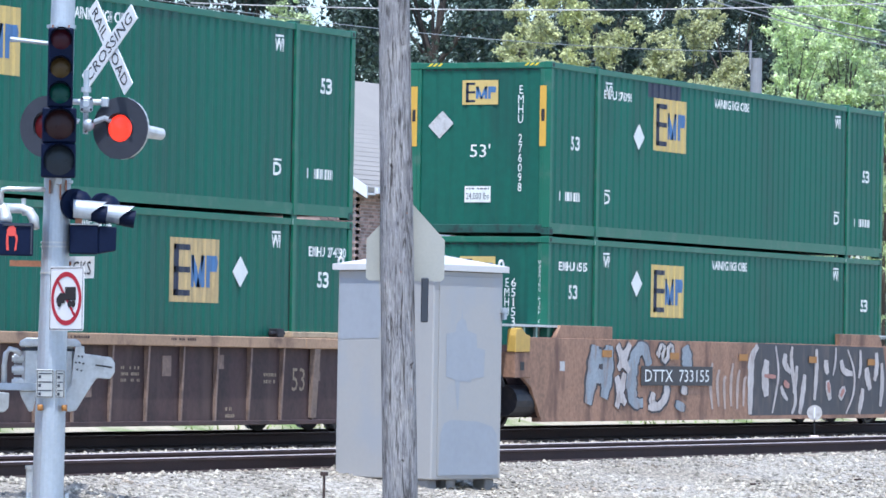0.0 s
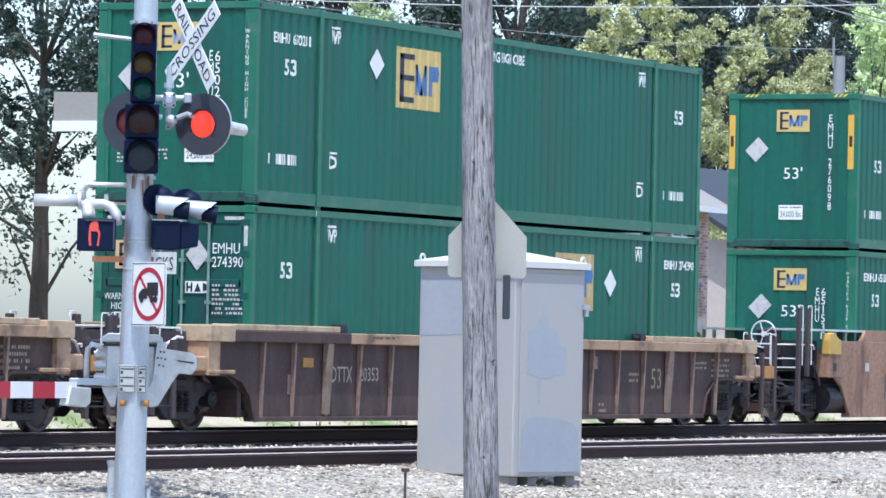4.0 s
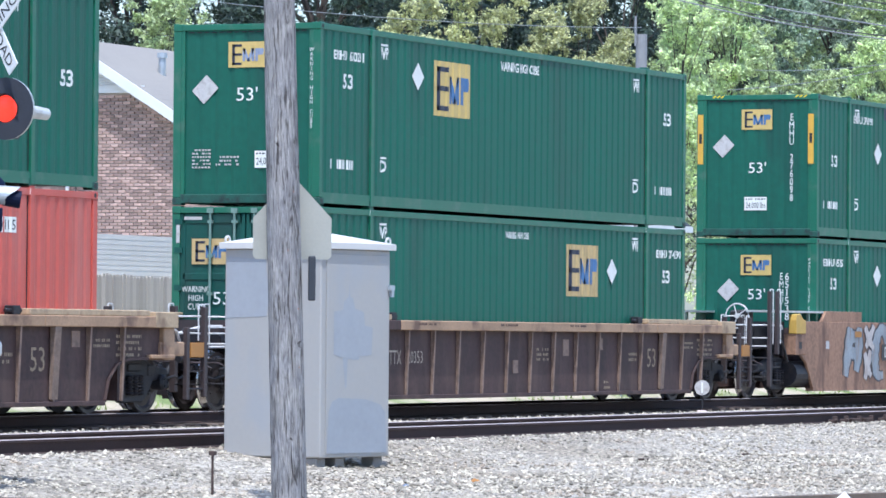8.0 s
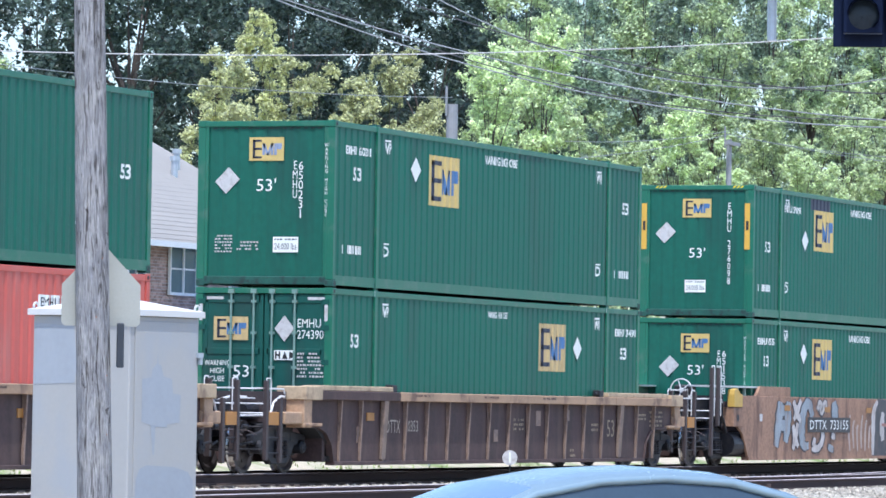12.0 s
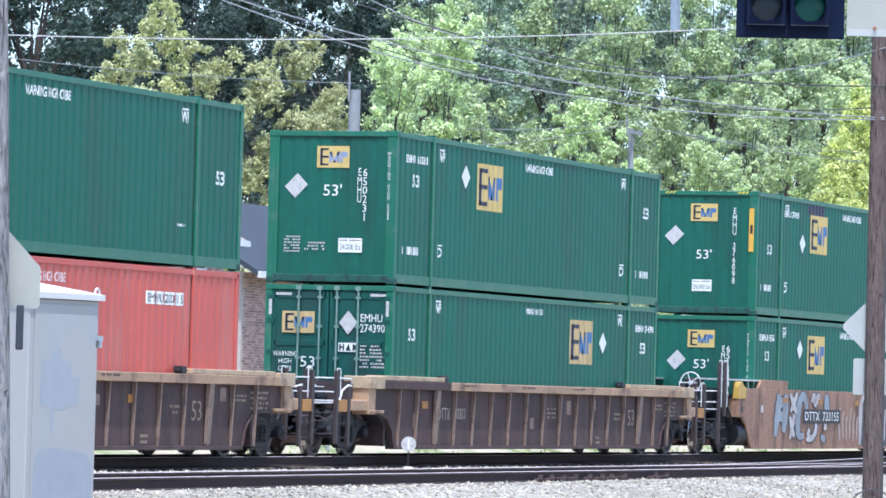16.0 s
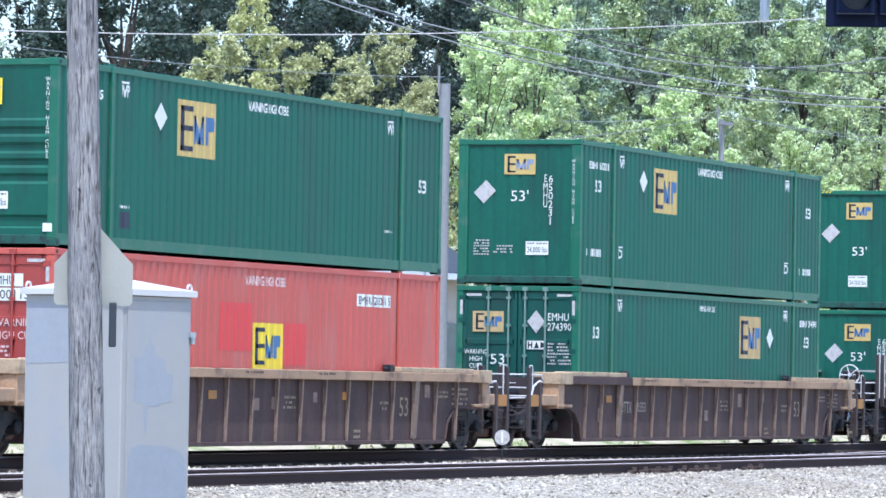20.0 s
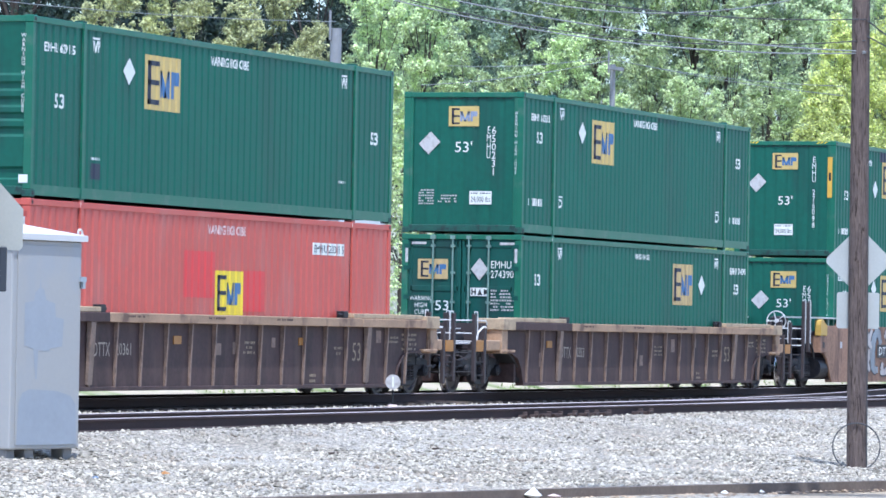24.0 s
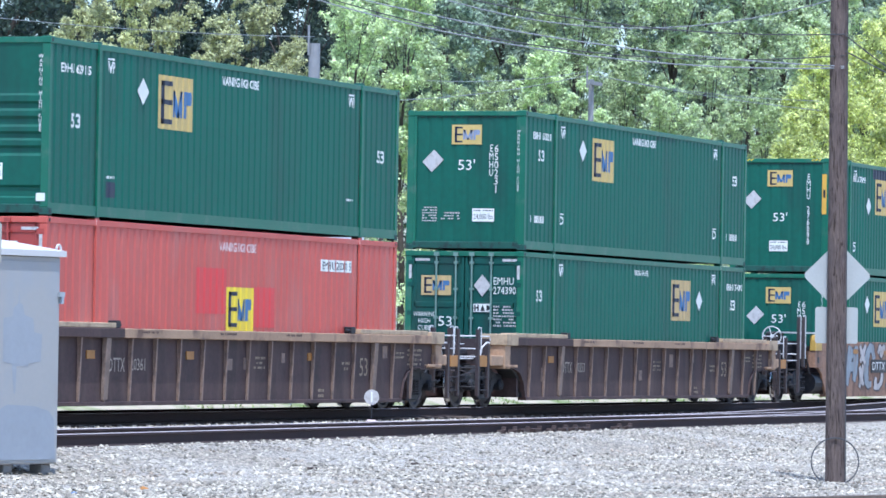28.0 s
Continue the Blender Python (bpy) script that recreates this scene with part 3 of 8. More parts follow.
def build_grass():
    """Tufts behind the far track."""
    rng = np.random.default_rng(3)
    V, F = [], []
    for i in range(7000):
        x, y = 55 + 90 * rng.random(), 38.2 + 6 * rng.random()
        if noise.noise((x * 0.16, y * 0.3, 2.0)) < -0.05:
            continue
        h, a = rng.uniform(0.04, 0.13), rng.random() * 6.28
        dx, dy = math.cos(a) * 0.03, math.sin(a) * 0.03
        z = lift(x, y)
        n = len(V)
        V += [(x - dx, y - dy, z - 0.02), (x + dx, y + dy, z - 0.02), (x + rng.uniform(-0.08, 0.08), y + rng.uniform(-0.08, 0.08), z + h)]
        F.append((n, n + 1, n + 2))
    me = bpy.data.meshes.new("grass")
    me.from_pydata(V, [], F)
    me.materials.append(MATS["grass_blades"])
    tagged(new("grass", me), "patchy sunlit weeds and grass behind the tracks", "grass", kind="stuff")


build_grass()


def curb_debris():
    """Leaves and grit swept along the foot of the curb."""
    rng = np.random.default_rng(21)
    out = Shape()
    for i in range(900):
        k = rng.integers(5, len(CURB) - 3)
        (x0, y0), (x1, y1) = CURB[k], CURB[k + 1]
        u = rng.random()
        n = Vector((y1 - y0, x0 - x1)).normalized()
        away = 0.2 + 0.5 * rng.random() ** 2.5
        x, y = x0 + (x1 - x0) * u + n.x * away, y0 + (y1 - y0) * u + n.y * away
        v, f = pebble(i % 7)
        size = rng.uniform(0.012, 0.035)
        out.add((v * size * np.array((1.5, 1.0, 0.5)) + np.array((x, y, -0.425))).tolist(), f.tolist())
    me = bpy.data.meshes.new("curb_debris")
    me.from_pydata(out.v, [], out.f)
    me.materials.append(MATS["debris_tan"])
    tagged(new("curb_debris", me), "dry leaves and grit swept along the foot of the curb", "debris", kind="stuff")


paint("debris_tan", (0.34, 0.25, 0.17), 0.9, vary=0.3, scale=6, fine=40, bump=0.2, island=0.6)
curb_debris()

# ---- the train ----
L, W, H, S = 16.154, 2.6, 2.896, 1.981     # container length, width, height, end to inner post
PITCH, DEEP, FACE = 0.278, 0.019, 0.012    # corrugation
UP, LOW = 3.24, 0.324                      # undersides of the upper and lower containers


def wave(x):
    """Depth of the corrugated sheet behind the container's side."""
    k = (x / PITCH) % 1
    if k < 0.44:
        return FACE
    if k < 0.60:
        return FACE + DEEP * (k - 0.44) / 0.16
    if k < 0.84:
        return FACE + DEEP
    return FACE + DEEP * (1 - k) / 0.16


def breaks(a, b):
    out = []
    i = math.floor(a / PITCH) - 1
    while i * PITCH < b:
        out += [(i + k) * PITCH for k in (0, 0.44, 0.60, 0.84)]
        i += 1
    return [x for x in out if a + 1e-4 < x < b - 1e-4]


def sheet(a, b, z0, z1, far=False):
    """Corrugated side sheet from a to b."""
    s = Shape()
    xs = [a] + breaks(a, b) + [b]
    for x in xs:
        y = wave(x)
        if far:
            y = W - y
        s.v += [(x, y, z0), (x, y, z1)]
    for i in range(len(xs) - 1):
        s.f.append((2 * i, 2 * i + 2, 2 * i + 3, 2 * i + 1))
        s.k.append(0)
    return s


SIDE_MESH = {}


def body_meshes(colour, trim):
    """Meshes shared by all containers of one colour."""
    if colour in SIDE_MESH:
        return SIDE_MESH[colour]
    d = {}
    z0, z1 = 0.16, H - 0.10
    for k, (a, b) in enumerate(((0.10, S - 0.07), (S + 0.07, L - S - 0.07), (L - S + 0.07, L - 0.10))):
        d["sheet%d" % k] = mesh_of("side_panel", sheet(a, b, z0, z1), (colour,))
        d["far%d" % k] = mesh_of("side_panel", sheet(a, b, z0, z1, True), (colour,))
    d["post"] = mesh_of("corner_post", Shape().prism([(0, 0), (0.10, 0), (0.13, 0.05), (0.13, 0.14), (0, 0.14)], "z", 0.12, H - 0.12), (trim,), bevel=0.008)
    d["inner"] = mesh_of("inner_post", Shape().box(-0.05, 0.06, -0.014, 0.09, 0.02, H - 0.02).box(0.06, 0.10, 0.012, 0.09, 0.02, H - 0.02), (trim,), bevel=0.006)
    # black strip draws the shadow in the groove beside the inner post
    d["groove_shade"] = mesh_of("post_seam", Shape().box(-0.085, -0.05, 0.03, 0.06, 0.12, H - 0.1), ("black_mark",))
    d["rail_low"] = mesh_of("bottom_rail", Shape().prism([(0.002, 0.03), (0.06, 0.03), (0.06, 0.20), (0.002, 0.20)], "x", 0.1, L - 0.1), (trim,))
    d["rail_top"] = mesh_of("top_rail", Shape().prism([(0.003, H - 0.11), (0.06, H - 0.11), (0.06, H - 0.012), (0.003, H - 0.012)], "x", 0.1, L - 0.1), (trim,), bevel=0.006)
    d["roof"] = mesh_of("roof", Shape().box(0.05, L - 0.05, 0.05, W - 0.05, H - 0.035, H - 0.02), (colour,))
    d["floor"] = mesh_of("floor", Shape().box(0.05, L - 0.05, 0.06, W - 0.06, 0.06, 0.16), ("black_mark",))
    c = Shape().box(-0.006, 0.172, -0.004, 0.158, 0, 0.118)
    d["casting"] = mesh_of("corner_casting", c, (trim,), bevel=0.012)
    d["grimy"] = mesh_of("corner_casting", c, ("grimy_trim" if colour == "green_paint" else trim,), bevel=0.012)
    d["hole"] = mesh_of("casting_hole", Shape().tube((0, -0.007, 0), (0, 0.01, 0), 0.035, n=10), ("black_mark",))
    SIDE_MESH[colour] = d
    return d


def drape(pts, faces, u0, z1, shear=0.0):
    """Flat marking laid over the corrugated side: top left at (u0, z1)."""
    bm = bmesh.new()
    vs = [bm.verts.new((u0 + x, 0, z1 + y)) for x, y in pts]
    for f in faces:
        try:
            bm.faces.new([vs[i] for i in f])
        except ValueError:
            pass
    lo, hi = min(v.co.x for v in vs), max(v.co.x for v in vs)
    for x in breaks(lo, hi):
        bmesh.ops.bisect_plane(bm, geom=bm.verts[:] + bm.edges[:] + bm.faces[:], dist=1e-5, plane_co=(x, 0, 0), plane_no=(1, 0, 0))
    for v in bm.verts:
        v.co.y = wave(v.co.x) - 0.004
    s = Shape()
    bm.verts.ensure_lookup_table()
    bm.verts.index_update()
    s.v = [tuple(v.co) for v in bm.verts]
    s.f = [tuple(v.index for v in f.verts) for f in bm.faces]
    s.k = [0] * len(s.f)
    bm.free()
    return s


def lift_off(pts, faces, v0, z1, x=-0.004):
    """Flat marking on the rear end: its left edge at v0 across, its top at z1."""
    s = Shape()
    return s.add([(x, v0 - a, z1 + b) for a, b in pts], faces)


RECT = [(0, 1, 2, 3)]


def rect(w, h):
    return [(0, -h), (w, -h), (w, 0), (0, 0)], RECT


def poly(*p):
    return list(p), [tuple(range(len(p)))]


def emblem(w, h, tall):
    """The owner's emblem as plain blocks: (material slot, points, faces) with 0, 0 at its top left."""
    a = 0.40 if tall else 0.36
    e0, e1, t = 0.10 * w, a * w, 0.09 * h
    dark = [poly((e0, -0.9 * h), (e0 + 0.075 * w, -0.9 * h), (e0 + 0.075 * w, -0.1 * h), (e0, -0.1 * h))]
    for y in (-0.1 * h, -0.45 * h, -0.9 * h + t):
        dark.append(poly((e0, y - t), (e1, y - t), (e1, y), (e0, y)))
    m0, m1, top, bot = a * w + 0.02 * w, 0.70 * w, -0.26 * h, -0.76 * h
    b = 0.075 * w
    blue = [poly((m0, bot), (m0 + b, bot), (m0 + b, top), (m0, top)), poly((m1 - b, bot), (m1, bot), (m1, top), (m1 - b, top)),
            poly((m0, top), ((m0 + m1) / 2 - b / 2, bot), ((m0 + m1) / 2 + b / 2, bot), (m0 + b, top)),
            poly(((m0 + m1) / 2 - b / 2, bot), ((m0 + m1) / 2 + b / 2, bot), (m1, top), (m1 - b, top)),
            poly((m1 + 0.02 * w, bot), (m1 + 0.02 * w + b, bot), (m1 + 0.02 * w + b, top), (m1 + 0.02 * w, top)),
            poly((m1 + 0.02 * w + b, top), (0.93 * w, top), (0.95 * w, top - 0.1 * h), (0.93 * w, top - 0.25 * h), (m1 + 0.02 * w + b, top - 0.25 * h))]
    return dark, blue


def join(items):
    pts, faces = [], []
    for p, f in items:
        n = len(pts)
        pts += p
        faces += [tuple(i + n for i in g) for g in f]
    return pts, faces


def mark_side(box, u, z, pf, mat, name="marking", label="", lift_by=0.0):
    s = drape(pf[0], pf[1], u, z)
    if lift_by:
        s.v = [(a, b - lift_by, c) for a, b, c in s.v]
    return part(name, s, mat, box, label)


def mark_end(box, v, z, pf, mat, name="marking", label="", x=-0.004):
    return part(name, lift_off(pf[0], pf[1], v, z, x), mat, box, label)


def side_emblem(box, u, z, w=1.54, h=0.92, back="yellow_sticker"):
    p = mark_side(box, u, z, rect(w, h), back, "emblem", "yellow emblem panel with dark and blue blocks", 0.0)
    dark, blue = emblem(w, h, True)
    part("dark_block", shifted(drape(*join(dark), u, z), 0, -0.003, 0), "navy_mark", p)
    part("blue_block", shifted(drape(*join(blue), u, z), 0, -0.003, 0), "blue_mark", p)
    return p


def shifted(s, dx, dy, dz):
    s.v = [(a + dx, b + dy, c + dz) for a, b, c in s.v]
    return s


def end_emblem(box, v, z, w=0.66, h=0.41, back="yellow_sticker", blue_mat="blue_mark", x=-0.004):
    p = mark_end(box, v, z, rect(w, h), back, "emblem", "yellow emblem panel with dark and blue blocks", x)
    dark, blue = emblem(w, h, False)
    part("dark_block", lift_off(*join(dark), v, z, x - 0.003), "navy_mark", p)
    part("blue_block", lift_off(*join(blue), v, z, x - 0.003), blue_mat, p)
    return p


def diamond(r, stretch=1.0):
    return poly((0, -r), (r * stretch, -2 * r), (2 * r * stretch, -r), (r * stretch, 0))


def fine_print(w, h, rows, seed):
    """Small lettering too fine to read, as rows of short bars."""
    r = random.Random(seed)
    items = []
    step = h / rows
    for i in range(rows):
        x = 0.0
        while x < w - 0.02:
            n = min(r.uniform(0.02, 0.06), w - x)
            if r.random() < 0.8:
                items.append(poly((x, -i * step - step * 0.5), (x + n, -i * step - step * 0.5), (x + n, -i * step), (x, -i * step)))
            x += n + 0.018
    return join(items)


def container(name, label, x, z, colour="green_paint", trim="green_trim", rear="ribbed", y=YC - W / 2):
    """A 53-foot container; its rear end is at x."""
    box = thing("shipping_container", pose(x, y, z), label, "shipping container", "containers on the train")
    d = body_meshes(colour, trim)
    for k in range(3):
        part("side_panel", d["sheet%d" % k], colour, box)
        part("side_panel", d["far%d" % k], colour, box)
    for u, v, turn in ((0, 0, 0), (L, W, 180)):
        p = part("corner_post", d["post"], trim, box)
        p.matrix_local = pose(u, v, 0, 0, 0, turn)
    for u, v in ((0, W), (L, 0)):
        s = 1 if u == 0 else -1
        sh = Shape().prism([(u, v), (u + s * 0.13, v), (u + s * 0.13, v + s * -0.14), (u, v + s * -0.14)], "z", 0.12, H - 0.12)
        part("corner_post", sh, trim, box, bevel=0.008)
    for u in (S, L - S):
        for v, turn in ((0, 0), (W, 180)):
            part("inner_post", d["inner"], trim, box).matrix_local = pose(u, v, 0, 0, 0, turn)
            part("post_seam", d["groove_shade"], "black_mark", box).matrix_local = pose(u, v, 0, 0, 0, turn)
        part("lock_fitting", Shape().box(u - 0.07, u + 0.09, 0.0, 0.16, H - 0.012, H + 0.028), "grimy_trim" if z > 1 else trim, box, bevel=0.01)
    for v, turn in ((0, 0), (W, 180)):
        part("bottom_rail", d["rail_low"], trim, box).matrix_local = pose(0 if v == 0 else L, v, 0, 0, 0, turn)
        part("top_rail", d["rail_top"], trim, box).matrix_local = pose(0 if v == 0 else L, v, 0, 0, 0, turn)
    part("roof", d["roof"], colour, box)
    part("floor", d["floor"], "black_mark", box)
    for u in (0, L - 0.166, S - 0.083, L - S - 0.083):
        for v in (0, W - 0.154):
            for h in (0, H - 0.118):
                c = part("corner_casting", d["grimy" if h == 0 else "casting"], trim, box)
                c.location = (u, v, h)
                if v == 0:
                    o = part("casting_hole", d["hole"], "black_mark", c)
                    o.location = (0.083, 0, 0.06)
    if z < 1:
        for u in (S, L - S):
            part("casting_tag", Shape().box(u - 0.055, u + 0.055, -0.0085, -0.003, H - 0.1, H - 0.02), "white_mark", box, "small white tag on the casting")
    part("front_end", Shape().box(L - 0.07, L - 0.03, 0.13, W - 0.13, 0.1, H - 0.08), colour, box)
    part("end_sill", Shape().box(0.0, 0.10, 0.13, W - 0.13, 0.03, 0.17), "grimy_trim" if colour == "green_paint" else trim, box, bevel=0.008)
    part("end_header", Shape().box(0.002, 0.10, 0.13, W - 0.13, H - 0.11, H - 0.012), trim, box, bevel=0.008)
    if rear == "ribbed":
        # nearly flat end sheet with shallow upright flutes
        s = Shape()
        n = 8
        for i in range(n):
            a = 0.17 + (W - 0.34) * i / n
            b = 0.17 + (W - 0.34) * (i + 1) / n
            for p, q in ((a, 0.045), (a + 0.07, 0.03), (b - 0.07, 0.03), (b, 0.045)):
                s.v += [(q, p, 0.17), (q, p, H - 0.11)]
        m = len(s.v) // 2
        for i in range(m - 1):
            s.f.append((2 * i, 2 * i + 1, 2 * i + 3, 2 * i + 2))
            s.k.append(0)
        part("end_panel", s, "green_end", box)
        for v in (0.13, W - 0.20):
            part("end_frame", Shape().box(0.012, 0.06, v, v + 0.07, 0.17, H - 0.11), trim, box, bevel=0.006)
        for i in range(16):
            part("vent_slot", Shape().box(0.018, 0.04, 0.26 + 0.132 * i, 0.26 + 0.132 * i + 0.085, H - 0.145, H - 0.128), "black_mark", box)
    elif rear == "levels":
        # end sheet pressed into long level ribs
        zs = [0.17, 0.27, 0.30, 0.44, 0.48, 0.95, 0.99, 1.08, 1.12, 1.20, 1.24, 1.31, 1.35, 1.42, 1.46, 1.55, 1.60, 1.68, 1.72, 1.80, 1.84, 1.93, 1.97, 2.06, H - 0.11]
        s = Shape()
        for i, zz in enumerate(zs):
            dip = 0.055 if (i // 2) % 2 else 0.022
            s.v += [(dip, 0.13, zz), (dip, W - 0.13, zz)]
        for i in range(len(zs) - 1):
            s.f.append((2 * i, 2 * i + 1, 2 * i + 3, 2 * i + 2))
            s.k.append(0)
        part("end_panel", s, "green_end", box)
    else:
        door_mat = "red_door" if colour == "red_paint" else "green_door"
        for k, (a, b) in enumerate(((0.14, W / 2 - 0.012), (W / 2 + 0.012, W - 0.14))):
            s = Shape().box(0.035, 0.075, a, b, 0.17, H - 0.12)
            dr = part("door", s, door_mat, box, "flat door leaf with two locking bars", bevel=0.006)
            fr = Shape()
            for z0, z1 in ((0.17, 0.32), (0.95, 1.06), (1.72, 1.83), (H - 0.27, H - 0.12)):
                fr.box(0.022, 0.05, a + 0.05, b - 0.05, z0, z1)
            fr.box(0.022, 0.05, a, a + 0.09, 0.17, H - 0.12).box(0.022, 0.05, b - 0.09, b, 0.17, H - 0.12)
            part("door_frame", fr, door_mat, dr, bevel=0.006)
            for v in ((0.70, 1.13) if k == 0 else (1.48, 1.91)):
                bar = Shape().tube((-0.012, v, 0.05), (-0.012, v, H - 0.03), 0.021, n=10)
                for zz in (0.3, 0.9, 1.5, 2.1, 2.65):
                    bar.box(-0.03, 0.035, v - 0.045, v + 0.045, zz - 0.025, zz + 0.025)
                bar.box(-0.03, 0.0, v - 0.2, v + 0.02, 1.12, 1.15).box(-0.035, 0.02, v - 0.055, v + 0.055, 0.02, 0.11).box(-0.035, 0.02, v - 0.055, v + 0.055, H - 0.11, H - 0.03)
                part("locking_bar", bar, "red_door" if colour == "red_paint" else "bar_steel", dr)
            for zz in (0.35, 0.95, 1.55, 2.15, 2.6):
                vv = a - 0.02 if k == 0 else b + 0.02
                part("hinge", Shape().box(-0.006, 0.04, vv - 0.07, vv + 0.07, zz, zz + 0.09), door_mat, dr)
    return box


def stencil_side(box, upper, number, dia_z, size_z, emblem_u=4.45, emblem_z=2.53, dia_u=3.55, low_words=True, pink=False):
    """The markings that every side carries."""
    ink = "pink_mark" if pink else "white_mark"
    small = not upper and not pink and not low_words
    mark_side(box, 7.55 if small else 7.28, 2.66, flat_text("WARNING HIGH CUBE", 0.11 if small else 0.15, 1.05 if small else 1.7, bold=0.04), ink, "lettering")
    if not pink:
        side_emblem(box, emblem_u, emblem_z, back="yellow_sticker" if upper or low_words else "yellow_faded")
        pl = diamond(0.23, 1.08)
        part("placard", Shape().add([(dia_u + a, 0.004, dia_z + 0.23 + b) for a, b in pl[0]], pl[1]), "white_mark", box, "white diamond placard")
        for u in (0.87, 15.0):
            mark_side(box, u, size_z, flat_text("53", 0.22, 0.38, bold=0.04), ink, "lettering")
        for u in (2.32, 13.5):
            mark_side(box, u, 2.68, rect(0.28, 0.035), ink, "lettering")
            mark_side(box, u, 2.62, flat_text("WP", 0.18, 0.30, bold=0.05), ink, "lettering")
        if number:
            mark_side(box, number[1], number[2], flat_text(number[0], 0.14, number[3], bold=0.04), ink, "lettering")
        if low_words:
            for u in (2.33, 13.5):
                mark_side(box, u, 0.84, rect(0.24, 0.03), ink, "lettering")
                mark_side(box, u, 0.78, flat_text("D", 0.18, 0.24, bold=0.05), ink, "lettering")
            for u in (0.46, 14.62):
                mark_side(box, u, 0.74, fine_print(0.95, 0.30, 1, 5), ink, "fine_print")


T0 = 51.28          # where the second car's containers begin at the start
OFF = {"lead": 47.12, "a": 23.56, "b": 0.0, "c": -23.63}
TRAIN = []          # (thing, offset along the train)


def ride(ob, key):
    TRAIN.append((ob, ob.location.copy()))
    return ob


def load_containers():
    # leading car, seen only past the end of the next
    o = T0 + OFF["lead"]
    for zz, rear, num in ((UP, "ribbed", "272577"), (LOW, "door", "649213")):
        c = ride(container("", "green corrugated container %s" % ("stacked on another, with a numbered end" if zz == UP else "sunk in a well car, doors closed"), o, zz, rear=rear), "lead")
        if zz == UP:
            mark_end(c, 0.62, 2.5, flat_text("EMHU " + num, 0.145, 0.10, True, 1.22), "white_mark", "lettering", x=0.02)
            end_emblem(c, 1.64, 2.59, x=0.02)
            for v in (2.58, 0.22):
                mark_end(c, v, 2.49, rect(0.12, 1.01), "orange_strip", "reflective_strip", "orange reflective strip", x=-0.008 if v < 1 else -0.008)
            warning_ticks(c)
        else:
            mark_end(c, 0.66, 2.35, flat_text("EMHU\n" + num, 0.15, 0.5, gap=1.35), "white_mark", "lettering", x=-0.02)
        stencil_side(c, zz == UP, None, 2.2, 1.68)
    # first full car in view: two plain-ended green boxes
    o = T0 + OFF["a"]
    up = ride(container("", "green corrugated container with orange end strips, stacked on another", o, UP), "a")
    end_emblem(up, 1.64, 2.59, x=0.02)
    mark_end(up, 2.26, 2.06, tilt(diamond(0.235)), "pale_sticker", "placard", "blank pale diamond placard", x=0.02)
    mark_end(up, 1.48, 1.51, flat_text("53'", 0.21, 0.37), "white_mark", "lettering", x=0.02)
    mark_end(up, 0.56, 2.5, flat_text("EMHU 276098", 0.142, 0.10, True, 1.15), "white_mark", "lettering", x=0.02)
    for v in (2.58, 0.20):
        st = mark_end(up, v, 2.49, rect(0.12, 1.01), "orange_strip", "reflective_strip", "orange reflective strip", x=-0.008)
        part("strip_mark", lift_off(*rect(0.06, 0.2), v - 0.03, 2.1, -0.011), "black_mark", st)
    rating_plate(up, 1.57, 0.81)
    warning_ticks(up)
    stencil_side(up, True, ("EMHU 276098", 2.25, 2.54, 1.25), 1.81, 1.68)
    mark_side(up, 4.19, 2.78, rect(1.5, 0.25), "navy_mark", "paint_patch", "dark painted-over patch")
    low = ride(container("", "green corrugated container with plain end, sunk in a well car", o, LOW), "a")
    end_emblem(low, 1.64, 2.55, x=0.02)
    mark_end(low, 2.14, 2.05, tilt(diamond(0.235)), "pale_sticker", "placard", "blank pale diamond placard", x=0.02)
    mark_end(low, 1.48, 1.86, flat_text("53'", 0.21, 0.37), "white_mark", "lettering", x=0.02)
    mark_end(low, 0.76, 2.19, flat_text("EMHU", 0.145, 0.09, True, 1.12), "white_mark", "lettering", x=0.02)
    mark_end(low, 0.64, 2.19, flat_text("651538", 0.145, 0.09, True, 1.12), "white_mark", "lettering", x=0.02)
    mark_end(low, 0.15, 2.49, flat_text("WARNING HIGH CUBE", 0.062, 0.085, True, 1.22), "white_mark", "lettering", x=0.006)
    stencil_side(low, False, ("EMHU 6515", 0.49, 2.48, 1.17), 2.18, 2.09)
    # second car: plain end over a door end
    o = T0
    up = ride(container("", "green corrugated container with white end lettering, stacked on another", o, UP), "b")
    end_emblem(up, 1.63, 2.6, blue_mat="faded_blue_mark", x=0.02)
    mark_end(up, 2.27, 2.06, tilt(diamond(0.235)), "pale_sticker", "placard", "blank pale diamond placard", x=0.02)
    mark_end(up, 1.48, 1.87, flat_text("53'", 0.21, 0.37), "white_mark", "lettering", x=0.02)
    mark_end(up, 0.75, 2.19, flat_text("EMHU", 0.15, 0.09, True, 1.12), "white_mark", "lettering", x=0.02)
    mark_end(up, 0.64, 2.18, flat_text("650231", 0.15, 0.09, True, 1.12), "white_mark", "lettering", x=0.02)
    mark_end(up, 0.15, 2.49, flat_text("WARNING HIGH CUBE", 0.062, 0.085, True, 1.22), "white_mark", "lettering", x=-0.004)
    mark_end(up, 2.26, 0.89, fine_print(0.33, 0.33, 6, 1), "pale_sticker", "fine_print", x=0.02)
    mark_end(up, 1.84, 0.78, fine_print(0.41, 0.18, 3, 2), "pale_sticker", "fine_print", x=0.02)
    rating_plate(up, 1.15, 0.86)
    mark_side(up, 9.1, 2.79, rect(1.35, 0.10), "grimy_trim", "paint_patch", "darker green repainted strip")
